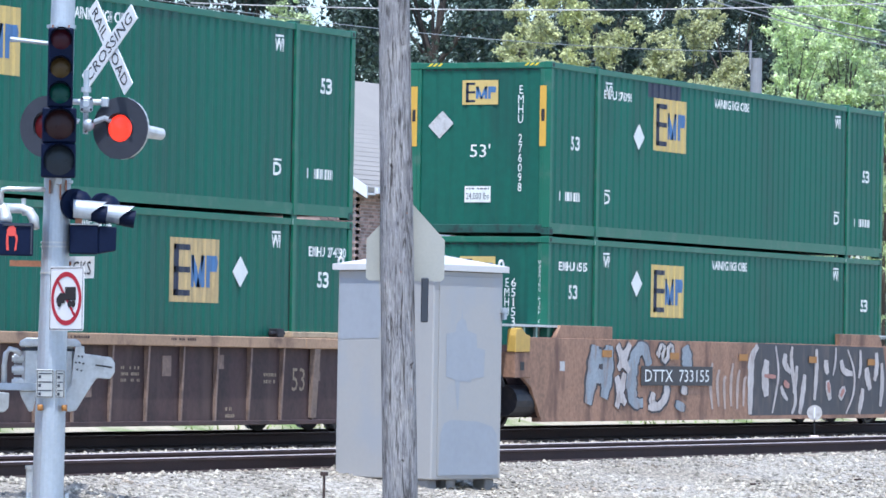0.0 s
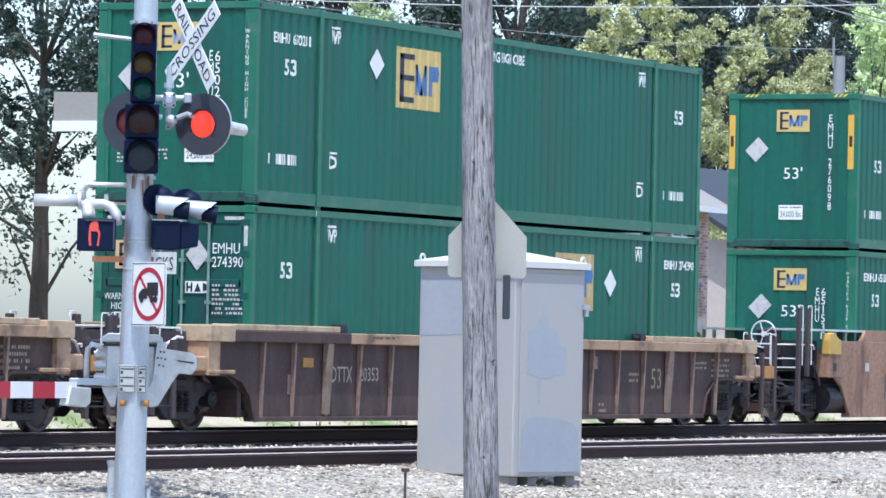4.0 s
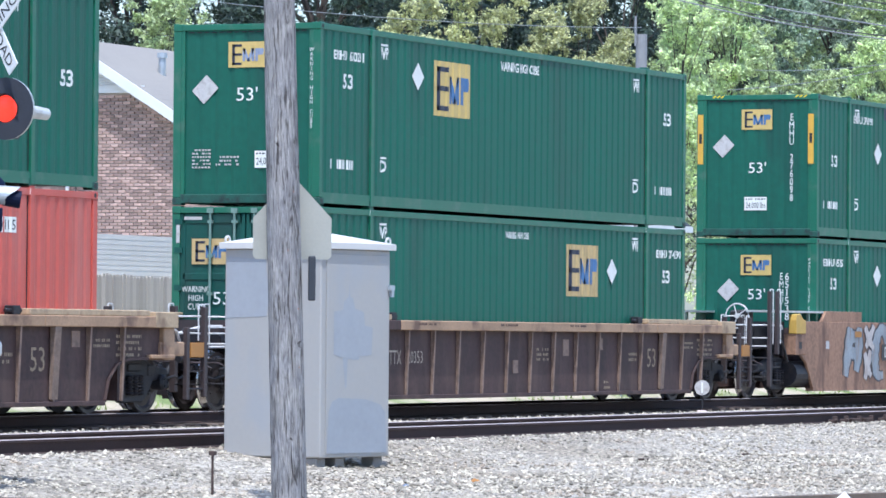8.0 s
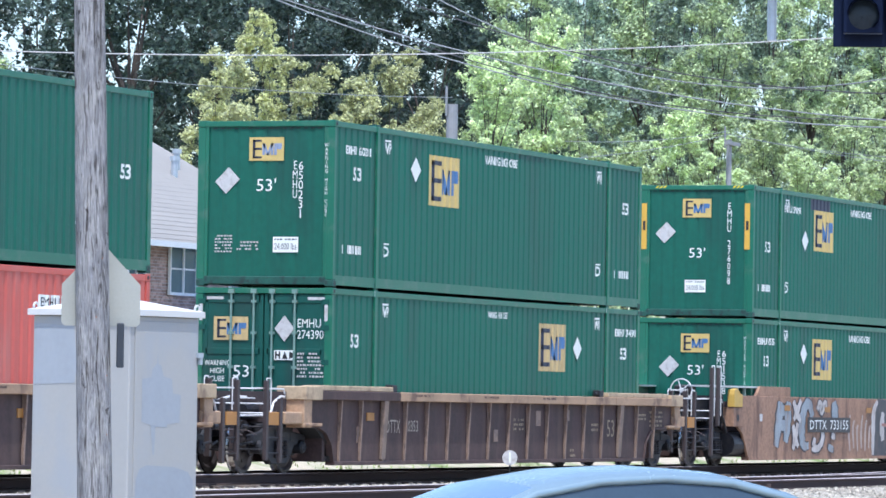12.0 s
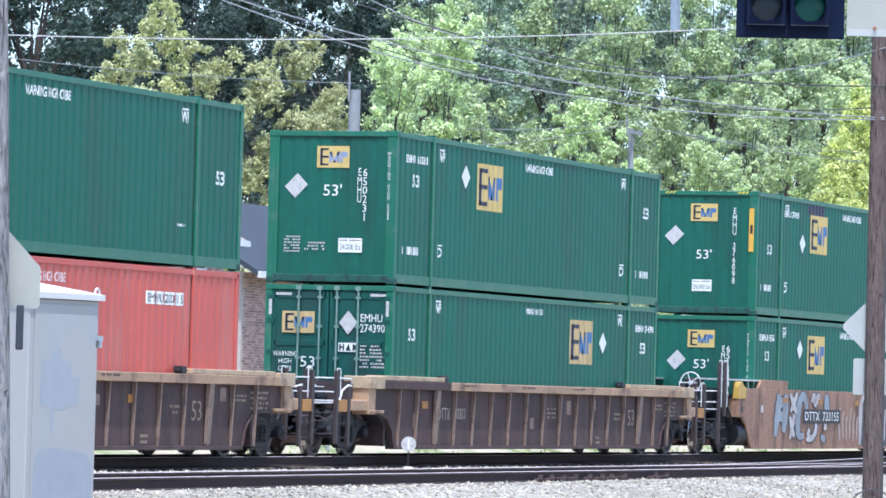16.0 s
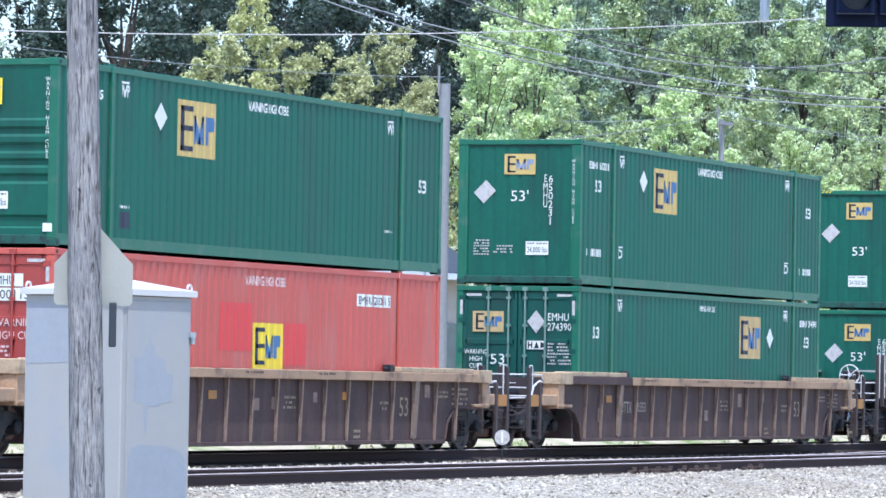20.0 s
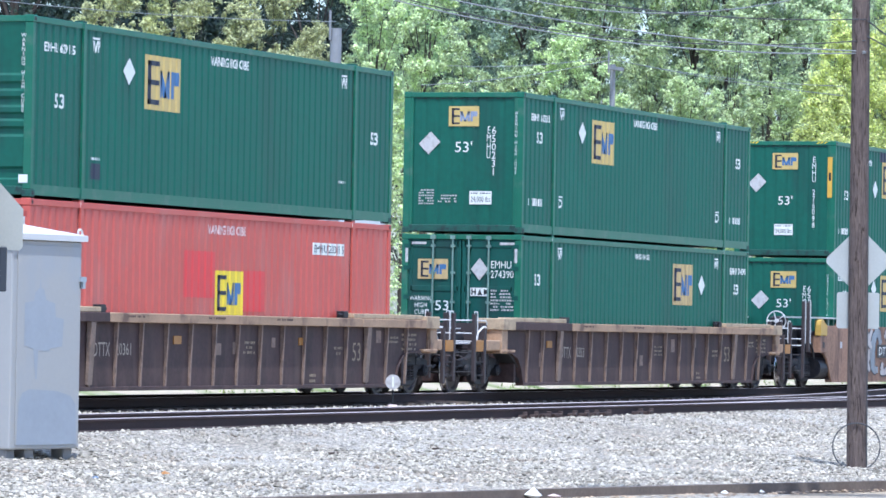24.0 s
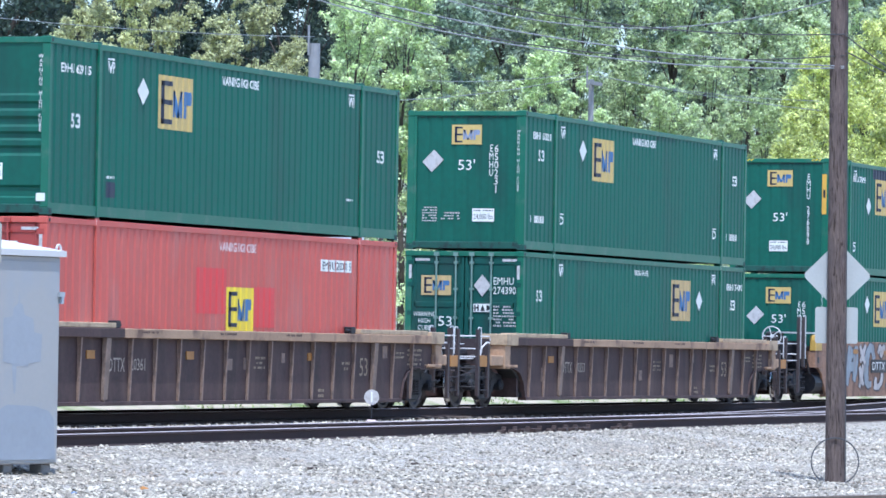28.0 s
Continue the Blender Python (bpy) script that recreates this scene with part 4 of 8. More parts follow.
    stencil_side(up, True, ("EMHU 650231", 0.54, 2.48, 1.13), 2.22, 2.11)
    low = ride(container("", "green steel container with closed doors, sunk in a well car", o, LOW, rear="door"), "b")
    end_emblem(low, 2.25, 2.38, back="yellow_faded", x=0.016)
    mark_end(low, 1.09, 2.41, diamond(0.23, 0.82), "pale_sticker", "placard", "blank pale diamond placard", x=0.016)
    mark_end(low, 0.66, 2.35, flat_text("EMHU\n274390", 0.15, 0.5, gap=1.3), "white_mark", "lettering", x=0.016)
    p = mark_end(low, 1.09, 1.80, rect(0.38, 0.17), "white_mark", "label_plate", "white plate with black marks", x=0.016)
    mark_end(p, 1.07, 1.78, join([poly((0, -0.13), (0.03, -0.13), (0.03, 0), (0, 0)), poly((0.07, -0.13), (0.10, -0.13), (0.10, 0), (0.07, 0)), poly((0, -0.08), (0.1, -0.08), (0.1, -0.05), (0, -0.05)),
             poly((0.13, -0.13), (0.24, -0.13), (0.185, 0)), poly((0.27, -0.13), (0.34, -0.10), (0.34, -0.03), (0.27, 0))]), "black_mark", "plate_mark", x=0.013)
    mark_end(low, 2.42, 1.62, flat_text("WARNING", 0.095, 0.50), "white_mark", "lettering", x=0.016)
    mark_end(low, 2.30, 1.48, flat_text("HIGH", 0.095, 0.26), "white_mark", "lettering", x=0.016)
    mark_end(low, 2.31, 1.34, flat_text("CUBE", 0.095, 0.28), "white_mark", "lettering", x=0.016)
    mark_end(low, 1.86, 1.53, flat_text("53'", 0.20, 0.37), "white_mark", "lettering", x=0.016)
    mark_end(low, 0.65, 1.76, fine_print(0.5, 0.46, 7, 4), "pale_sticker", "fine_print", x=0.016)
    for v in (2.39, 0.47):
        mark_end(low, v, 2.73, rect(0.32, 0.05), "pale_sticker", "reflector_tape", x=0.016)
    for v in (2.52, 0.14):
        mark_end(low, v, 2.63, rect(0.06, 0.32), "pale_sticker", "reflector_tape", x=-0.004)
    stencil_side(low, False, ("EMHU 274390", 14.71, 2.48, 1.24), 2.05, 2.10, emblem_u=10.3, emblem_z=2.5, dia_u=12.22, low_words=False)
    # third car: green over red
    o = T0 + OFF["c"]
    up = ride(container("", "green container with level end ribs, stacked on a red one", o, UP, rear="levels"), "c")
    end_emblem(up, 1.61, 2.59, back="yellow_fresh", x=0.012)
    mark_end(up, 2.26, 2.06, tilt(diamond(0.235)), "pale_sticker", "placard", "blank pale diamond placard", x=0.012)
    mark_end(up, 1.47, 1.60, flat_text("53'", 0.20, 0.38), "white_mark", "lettering", x=0.012)
    mark_end(up, 0.16, 2.60, flat_text("WARNING HIGH CUBE", 0.062, 0.09, True, 1.2), "white_mark", "lettering")
    mark_end(up, 1.81, 0.80, fine_print(0.44, 0.18, 3, 6), "pale_sticker", "fine_print", x=0.012)
    mark_end(up, 2.2, 0.85, fine_print(0.3, 0.3, 6, 9), "pale_sticker", "fine_print", x=0.012)
    rating_plate(up, 1.30, 0.84, 0.012)
    mark_end(up, 0.21, 0.35, rect(0.16, 0.13), "white_mark", "sticker")
    stencil_side(up, True, ("EMHU 629115", 0.49, 2.49, 1.17), 2.2, 1.68, low_words=False)
    side = fine_print(0.45, 0.09, 1, 8)
    for u in (2.28, 13.35):
        mark_side(up, u, 0.72, side, "white_mark", "fine_print")
    mark_side(up, 11.28, 0.12, rect(0.1, 0.06), "white_mark", "sticker")
    mark_side(up, 2.32, 0.62, rect(0.42, 0.26), "navy_mark", "paint_patch", "dark smudged patch")
    low = ride(container("", "faded red steel container with closed doors in a well car", o, LOW, "red_paint", "red_paint", rear="door"), "c")
    end_emblem(low, 2.22, 2.49, back="yellow_fresh", x=0.016)
    for v, w, zz, t in ((1.14, 0.61, 2.49, "EMHU"), (1.10, 0.83, 2.27, "200115")):
        p = mark_end(low, v, zz, rect(w, 0.2), "white_mark", "label_plate", "white plate with black numbers", x=0.016)
        mark_end(p, v - 0.07, zz - 0.03, flat_text(t, 0.14, w - 0.22), "black_mark", "lettering", x=0.012)
    mark_end(low, 1.02, 1.80, flat_text("WARNING", 0.12, 0.76), "pink_mark", "lettering", x=0.016)
    mark_end(low, 1.03, 1.60, flat_text("HIGH CUBE", 0.12, 0.80), "pink_mark", "lettering", x=0.016)
    mark_end(low, 1.12, 1.38, fine_print(0.42, 0.2, 3, 5), "pink_mark", "fine_print", x=0.016)
    mark_end(low, 0.47, 2.72, rect(0.31, 0.05), "pale_sticker", "reflector_tape", x=0.016)
    mark_end(low, 0.14, 2.68, rect(0.06, 0.31), "pale_sticker", "reflector_tape", x=-0.004)
    stencil_side(low, False, None, 2.2, 1.68, pink=True)
    side_emblem(low, 7.63, 1.88, 1.28, 0.78, back="yellow_fresh")
    for u, zz, w, h in ((6.28, 2.20, 1.36, 0.80), (8.91, 1.90, 1.04, 0.72)):
        mark_side(low, u, zz, rect(w, h), "red_fresh", "paint_patch", "brighter red repainted patch")
    for k in range(4):
        u = 12.2 + 0.40 * k
        mark_side(low, u, 2.47, rect(0.36, 0.22), "white_mark", "label_plate", "white plate with black numbers")
    mark_side(low, 12.26, 2.43, flat_text("EMHU 200115", 0.14, 1.46), "black_mark", "lettering", lift_by=0.003)


def tilt(pf):
    """A placard hung a little askew."""
    p, f = pf
    return [(x + 0.10 * y + 0.02, y + 0.09 * x) for x, y in p], f


def rating_plate(box, v, z, x=0.02):
    p = mark_end(box, v, z, rect(0.48, 0.27), "white_mark", "rating_plate", "white rating plate with grey lettering", x=x)
    mark_end(p, v - 0.03, z - 0.11, flat_text("24,000 lbs", 0.11, 0.42), "signal_grey", "lettering", x=x - 0.003)
    mark_end(p, v - 0.03, z - 0.03, fine_print(0.42, 0.05, 1, 3), "signal_grey", "fine_print", x=x - 0.003)


def warning_ticks(box):
    for v in (2.28, 0.50):
        for i in range(3):
            a = v - 0.09 * i
            s = Shape().add([(-0.001, a, H - 0.07), (-0.001, a - 0.045, H - 0.07), (-0.001, a - 0.105, H - 0.02), (-0.001, a - 0.06, H - 0.02)], RECT)
            part("height_tick", s, "yellow_fresh", box, "slanted yellow height-warning tick")


load_containers()


# ---- well cars ----
WHEEL_R = 0.457


def wheelset_mesh():
    s = Shape()
    for sg in (-1, 1):
        y = 0.715 * sg
        prof = [(0.10, -0.09), (0.17, -0.06), (0.36, -0.03), (0.40, -0.065), (WHEEL_R - 0.006, -0.065), (WHEEL_R, 0.03), (WHEEL_R + 0.028, 0.05), (WHEEL_R + 0.02, 0.068), (0.39, 0.068), (0.34, 0.03), (0.15, 0.03), (0.10, 0.06)]
        prof = [(r, -h * sg) for r, h in prof]
        s.lathe(prof, "y", (0, y, 0), 28, [0, 0, 0, 0, 1, 1, 0, 0, 0, 0, 0])
        for i in range(4):
            a = math.pi * i / 2
            s.tube((0.24 * math.cos(a), y + sg * 0.03, 0.24 * math.sin(a)), (0.24 * math.cos(a), y + sg * 0.062, 0.24 * math.sin(a)), 0.03, n=6)
    s.tube((0, -1.02, 0), (0, 1.02, 0), 0.08, n=14)
    return mesh_of("wheelset", s, ("wheel_steel", "tread_steel"), smooth=False)


def truck_meshes():
    fr = Shape()
    outline = [(-1.12, 0.50), (-1.12, 0.66), (-0.62, 0.72), (-0.40, 0.80), (0.40, 0.80), (0.62, 0.72), (1.12, 0.66), (1.12, 0.50), (0.66, 0.48), (0.44, 0.24), (0.30, 0.16), (-0.30, 0.16), (-0.44, 0.24), (-0.66, 0.48)]
    fr.prism(outline, "y", -0.07, 0.07)
    fr.box(-0.2, 0.2, -0.10, 0.10, 0.62, 0.74).box(-0.62, -0.44, -0.09, 0.09, 0.55, 0.72).box(0.44, 0.62, -0.09, 0.09, 0.55, 0.72)
    frame_mesh = mesh_of("side_frame", fr, ("truck_iron",), bevel=0.02)
    coil = [(0.04, 0.27)]
    for i in range(6):
        coil += [(0.046, 0.275 + 0.05 * i), (0.070, 0.295 + 0.05 * i), (0.046, 0.315 + 0.05 * i)]
    spring_mesh = mesh_of("spring", Shape().lathe(coil, "z", (0, 0, 0), 10), ("frame_dark",))
    cap = Shape().lathe([(0.001, -0.15), (0.09, -0.15), (0.115, -0.12), (0.115, 0.05), (0.15, 0.06), (0.15, 0.1)], "y", (0, 0, 0), 16)
    for i in range(3):
        a = 2.1 * i
        cap.tube((0.06 * math.cos(a), -0.17, 0.06 * math.sin(a)), (0.06 * math.cos(a), -0.14, 0.06 * math.sin(a)), 0.014, n=6)
    cap_mesh = mesh_of("bearing_cap", cap, ("truck_iron",))
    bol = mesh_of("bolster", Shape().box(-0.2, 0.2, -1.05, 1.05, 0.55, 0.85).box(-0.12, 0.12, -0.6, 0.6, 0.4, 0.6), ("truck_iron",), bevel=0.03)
    return frame_mesh, spring_mesh, cap_mesh, bol


WHEELSET, TRUCK = wheelset_mesh(), truck_meshes()
WHEELS = []


def add_truck(car, u):
    t = part("truck", TRUCK[3], "truck_iron", car, "dark cast steel truck with two wheelsets")
    t.location = (u, 0, 0)
    for sg, turn in ((-1, 0), (1, 180)):
        part("side_frame", TRUCK[0], "truck_iron", t).location = (0, 0.985 * sg, 0)
        for x in (-0.17, 0, 0.17):
            part("spring", TRUCK[1], "frame_dark", t).location = (x, 1.08 * sg, 0)
        for x in (-0.885, 0.885):
            part("bearing_cap", TRUCK[2], "truck_iron", t).matrix_local = pose(x, 0.985 * sg, WHEEL_R, 0, 0, turn)
    for x in (-0.885, 0.885):
        w = part("wheelset", WHEELSET, ("wheel_steel", "tread_steel"), t, "steel axle with two worn bright-rimmed wheels")
        w.location = (x, 0, WHEEL_R)
        WHEELS.append((w, (x, 0, WHEEL_R)))


MID = L / 2


def mirror(u):
    return 2 * MID - u


def end_fittings(car, end, tall, shift=0.0):
    """Platform, ladders, grab irons, pipes and coupler at one end. end: -1 rear, 1 front."""
    def X(u):
        return u if end < 0 else mirror(u) + shift

    def bx(s, a, b, *r):
        return s.box(min(X(a), X(b)), max(X(a), X(b)), *r)

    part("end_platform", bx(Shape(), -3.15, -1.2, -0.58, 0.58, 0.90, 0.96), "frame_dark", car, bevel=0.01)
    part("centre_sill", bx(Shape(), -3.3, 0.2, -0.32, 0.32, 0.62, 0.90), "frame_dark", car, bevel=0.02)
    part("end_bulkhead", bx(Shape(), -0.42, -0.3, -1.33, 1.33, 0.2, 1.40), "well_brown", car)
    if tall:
        # box added to make the space behind the ladder dark
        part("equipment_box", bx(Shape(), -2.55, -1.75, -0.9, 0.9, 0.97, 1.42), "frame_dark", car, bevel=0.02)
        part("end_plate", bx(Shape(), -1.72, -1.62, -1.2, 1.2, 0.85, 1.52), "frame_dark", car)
    else:
        part("end_plate", bx(Shape(), -1.78, -1.70, -1.2, 1.2, 0.88, 1.40), "stile_brown", car)
    part("crossover_board", bx(Shape(), -3.2, -2.85, -0.75, 0.75, 1.05, 1.09), "frame_dark", car)
    cp = bx(Shape(), -3.75, -3.2, -0.12, 0.12, 0.74, 0.96)
    cp.prism([(X(-3.72), -0.20), (X(-3.99), -0.14), (X(-3.97), 0.02), (X(-3.80), 0.06), (X(-3.92), 0.20), (X(-3.70), 0.22), (X(-3.62), 0.0)], "z", 0.70, 1.0)
    part("coupler", cp, "truck_iron", car, bevel=0.015)
    hose = [Vector((X(-3.4), -0.45, 0.75)), Vector((X(-3.6), -0.42, 0.5)), Vector((X(-3.8), -0.35, 0.38)), Vector((X(-3.98), -0.3, 0.42))]
    part("air_hose", Shape().cord(hose, 0.03, 8), "black_mark", car)
    part("uncoupling_lever", Shape().cord([(X(-3.3), -1.36, 0.66), (X(-3.3), -1.2, 0.74), (X(-3.35), -0.4, 0.76), (X(-3.6), -0.2, 0.9)], 0.012, 6), "stile_brown", car)
    tops = (1.58, 1.28) if not tall else (2.11, 2.11)
    for sg in (-1, 1):
        y = 1.39 * sg
        for u, z0, z1 in ((-2.99, 0.24, tops[0]), (-2.40 if not tall else -2.56, 0.20 if not tall else 0.87, tops[1])):
            part("ladder_stile", bx(Shape(), u - 0.05, u + 0.05, y - 0.035, y + 0.035, z0, z1), "stile_brown", car, bevel=0.008)
            if z1 > 1.4:
                # pale hooks also draw the white-lit tops of the posts
                j = [(X(u), y, z1 - 0.03), (X(u + 0.02), y, z1 + 0.035), (X(u + 0.18), y, z1 + 0.035), (X(u + 0.2), y, z1 - 0.02), (X(u + 0.2), y, 1.08)]
                part("grab_iron", Shape().cord(j, 0.011, 6), "grab_steel", car)
        for z in (0.36, 0.62):
            part("rung", Shape().tube((X(-2.99), y, z), (X(-2.40), y, z), 0.014, n=6), "frame_dark", car)
        # ladder across the end, its inner stile
        yi = 0.83 * sg
        part("ladder_stile", bx(Shape(), -3.13, -3.03, yi - 0.05, yi + 0.05, 0.30, 1.60), "stile_brown", car, bevel=0.008)
        part("grab_iron", Shape().cord([(X(-3.08), yi, 1.58), (X(-3.06), yi, 1.635), (X(-2.92), yi, 1.635), (X(-2.9), yi, 1.58), (X(-2.9), yi, 0.98)], 0.011, 6), "grab_steel", car)
        # only the upper rungs get the glint colour, the lower ones the shaded colour
        for z in (0.42, 0.80, 1.03, 1.19):
            part("rung", Shape().tube((X(-3.05), yi, z), (X(-3.02), y, z), 0.013, n=6), "grab_steel" if z > 0.9 else "frame_dark", car)
        part("hand_rail", Shape().cord([(X(-3.08), yi, 1.44), (X(-2.95), y * 0.97, 1.445), (X(-2.1), y * 0.95, 1.44), (X(-2.05), y * 0.95, 1.36)], 0.014, 6), "grab_steel", car)
        part("hand_rail", Shape().tube((X(-2.9), 0.8 * sg, 1.28), (X(-1.9), 0.7 * sg, 1.28), 0.012, n=6), "grab_steel", car)
        if not tall:
            part("reflector", bx(Shape(), -2.93, -2.5, y - 0.03, y + 0.03, 0.83, 1.05), "amber_plate", car, "amber reflector plate", bevel=0.006)
        if not tall:
            part("end_box", bx(Shape(), -2.27, -1.5, *sorted((y - 0.3 * sg, y + 0.04 * sg)), 0.85, 1.06), "well_tan", car, bevel=0.02)
            part("bent_pipe", Shape().cord([(X(-2.5), y * 0.9, 1.0), (X(-2.35), y * 0.9, 1.22), (X(-2.05), y * 0.9, 1.32), (X(-1.9), y * 0.9, 1.31)], 0.02, 8), "grab_steel", car)
        else:
            part("bent_pipe", Shape().cord([(X(-2.5), y * 0.97, 1.16), (X(-2.2), y * 0.97, 1.12), (X(-2.0), y * 0.97, 0.95), (X(-1.85), y * 0.97, 0.72)], 0.028, 8), "frame_dark", car)
    part("brake_cylinder", Shape().tube((X(-2.3), -0.62, 1.08), (X(-1.5), -0.62, 1.08), 0.12, n=14), "truck_iron", car)
    part("control_valve", bx(Shape(), -2.75, -2.45, -0.62, -0.25, 0.97, 1.26), "truck_iron", car, bevel=0.03)
    part("brake_rod", Shape().tube((X(-3.0), -0.75, 0.98), (X(-1.3), -0.9, 0.99), 0.02, n=6), "grab_steel", car)
    part("brake_pipe", Shape().cord([(X(-3.35), 0.1, 1.02), (X(-2.9), -0.2, 1.16), (X(-2.4), -0.45, 1.3), (X(-1.6), -0.5, 1.3)], 0.022, 6), "grab_steel", car)
    part("brake_pipe", Shape().cord([(X(-3.2), 0.5, 1.0), (X(-2.8), 0.35, 1.2), (X(-2.2), 0.3, 1.22), (X(-1.6), 0.4, 1.05)], 0.022, 6), "frame_dark", car)
    for y, z, r in ((-1.0, 0.80, 0.05), (-0.62, 0.66, 0.06), (-0.2, 0.62, 0.05)):
        part("pipe_fitting", Shape().tube((X(-3.05), y, z), (X(-2.9), y, z), r, n=10).tube((X(-3.1), y, z), (X(-3.05), y, z), r * 0.6, n=8), "truck_iron", car)
    part("brake_hanger", Shape().cord([(X(-3.3), -0.9, 0.55), (X(-3.0), -0.95, 0.5), (X(-2.7), -1.05, 0.55), (X(-2.3), -1.05, 0.5)], 0.02, 6), "truck_iron", car)
    part("valve_cap", Shape().ball((X(-3.12), -0.45, 0.99), 0.06, 10), "grab_steel", car)


def brake_wheel(car, u, y, z):
    s = Shape()
    n = 22
    ring = [Vector((u, y + 0.24 * math.cos(2 * math.pi * i / n), z + 0.24 * math.sin(2 * math.pi * i / n))) for i in range(n + 1)]
    s.cord(ring, 0.015, 6)
    for i in range(5):
        a = 2 * math.pi * i / 5
        s.tube((u, y, z), (u, y + 0.24 * math.cos(a), z + 0.24 * math.sin(a)), 0.013, n=5)
    s.tube((u - 0.02, y, z), (u + 0.25, y, z), 0.05, n=10)
    part("brake_wheel", s, "grab_steel", car)
    part("brake_gear", Shape().box(u + 0.08, u + 0.4, y - 0.2, y + 0.2, z - 0.4, z + 0.12), "truck_iron", car, bevel=0.04)


def ribbed_car(key, label, number, seed):
    car = thing("well_car", pose(T0 + OFF[key], YC, 0), label, "freight car", "well cars of the train")
    r = random.Random(seed)
    half = [(-1.42, 1.28), (-1.42, 0.82), (-0.75, 0.80), (-0.42, 0.72), (-0.18, 0.52), (-0.06, 0.18)]
    prof = half + [(mirror(a if a > -1.4 else a - 0.6), b) for a, b in reversed(half)]
    for sg in (-1, 1):
        y0, y1 = sorted((1.36 * sg, 1.38 * sg))
        part("side_wall", Shape().prism(prof, "y", y0, y1), "well_brown", car)
        for k in range(17):
            u = 0.06 + 1.043 * k if k else 0.16
            rb = Shape().prism([(1.38 * sg, 0.20), (1.415 * sg, 0.20), (1.455 * sg, 1.27), (1.38 * sg, 1.27)], "x", u - 0.012, u + 0.012)
            rb.prism([(1.408 * sg, 0.20), (1.420 * sg, 0.20), (1.462 * sg, 1.27), (1.448 * sg, 1.27)], "x", u - 0.024, u + 0.024)
            if k in (2, 14):
                rb.prism([(1.39 * sg, 0.24), (1.43 * sg, 0.24), (1.49 * sg, 1.27), (1.40 * sg, 1.27)], "x", u - 0.09, u + 0.09)
            part("rib", rb, "well_rib_tan" if k in (2, 14) else "well_rib", car)
        for a, b, mat, word in ((-1.5, 2.78, "well_brown", "bare rusty end of the top chord"), (2.78, mirror(1.9), "well_tan", "tan painted top chord"), (mirror(1.9), mirror(-2.15), "well_tan", "tan painted top chord")):
            part("top_chord", Shape().prism([(1.34 * sg, 1.27), (1.50 * sg, 1.27), (1.50 * sg, 1.43), (1.34 * sg, 1.43)], "x", a, b - 0.012), mat, car, word, bevel=0.012)
        part("bottom_sill", Shape().box(-0.06, mirror(-0.06), *sorted((1.24 * sg, 1.425 * sg)), 0.14, 0.21), "well_brown", car, bevel=0.008)
        for a, b in ((-0.8, 2.46), (mirror(2.3), mirror(-1.35))):
            part("deck_plate", Shape().box(a, b, *sorted((1.1 * sg, 1.47 * sg)), 1.432, 1.52), "deck_tan", car, "pale tan deck plate", bevel=0.01)
        for u in (2.62, mirror(2.62)):
            part("lock_bracket", Shape().box(u - 0.1, u + 0.1, *sorted((1.28 * sg, 1.44 * sg)), 1.43, 1.56).tube((u - 0.25, 1.38 * sg, 1.49), (u + 0.2, 1.38 * sg, 1.49), 0.035, n=8), "truck_iron", car, bevel=0.01)
        for e in (-1, 1):
            def X(u):
                return u if e < 0 else mirror(u)
            d = 0 if e < 0 else -0.66
            a, b = sorted((X(-1.52 + d), X(-1.17 + d)))
            part("end_post", Shape().box(a, b, *sorted((1.12 * sg, 1.46 * sg)), 0.79, 1.27), "well_tan", car, bevel=0.012)
            a, b = sorted((X(-1.55 + d), X(-0.82 + d)))
            part("end_block", Shape().box(a, b, *sorted((0.95 * sg, 1.506 * sg)), 1.265, 1.50), "deck_tan", car, bevel=0.012)
            a, b = sorted((X(-1.5 + d), X(-0.76 + d)))
            part("end_ledge", Shape().box(a, b, *sorted((1.2 * sg, 1.48 * sg)), 0.815, 0.87), "well_tan", car, bevel=0.01)
            arch = Shape()
            pts = [(-1.45, 0.81), (-0.78, 0.80), (-0.45, 0.72), (-0.21, 0.52), (-0.09, 0.20)]
            for (p0, q0), (p1, q1) in zip(pts[:-1], pts[1:]):
                arch.prism([(X(p0), q0 - 0.015), (X(p1), q1 - 0.015), (X(p1), q1 + 0.03), (X(p0), q0 + 0.03)], "y", *sorted((1.30 * sg, 1.42 * sg)))
            part("truck_arch", arch, "well_brown", car)
            # black block stands in for the shade inside the truck arch
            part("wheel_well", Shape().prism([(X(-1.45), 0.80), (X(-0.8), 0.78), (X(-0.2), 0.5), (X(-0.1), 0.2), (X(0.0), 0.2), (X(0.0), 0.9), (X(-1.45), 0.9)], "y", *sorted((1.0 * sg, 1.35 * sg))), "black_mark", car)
    part("well_floor", Shape().box(-0.3, mirror(-0.3), -1.3, 1.3, 0.22, 0.30), "frame_dark", car)
    for e in (-1, 1):
        end_fittings(car, e, False, 0.3)
    for u in (MID - 9.71, MID + 9.71):
        add_truck(car, u)
    # stencils on the near side
    pf = flat_text("53", 0.34, 0.42)
    part("lettering", Shape().add([(14.02 + a, -1.386, 0.98 + b) for a, b in pf[0]], pf[1]), "stencil_dull", car)
    pf = flat_text(number, 0.2, 0.62)
    part("lettering", Shape().add([(3.26 + a, -1.386, 0.93 + b) for a, b in pf[0]], pf[1]), "stencil_pale", car)
    pf = flat_text("DTTX", 0.23, 0.66)
    part("lettering", Shape().add([(2.36 + a, -1.386, 0.94 + b) for a, b in pf[0]], pf[1]), "stencil_pale", car)
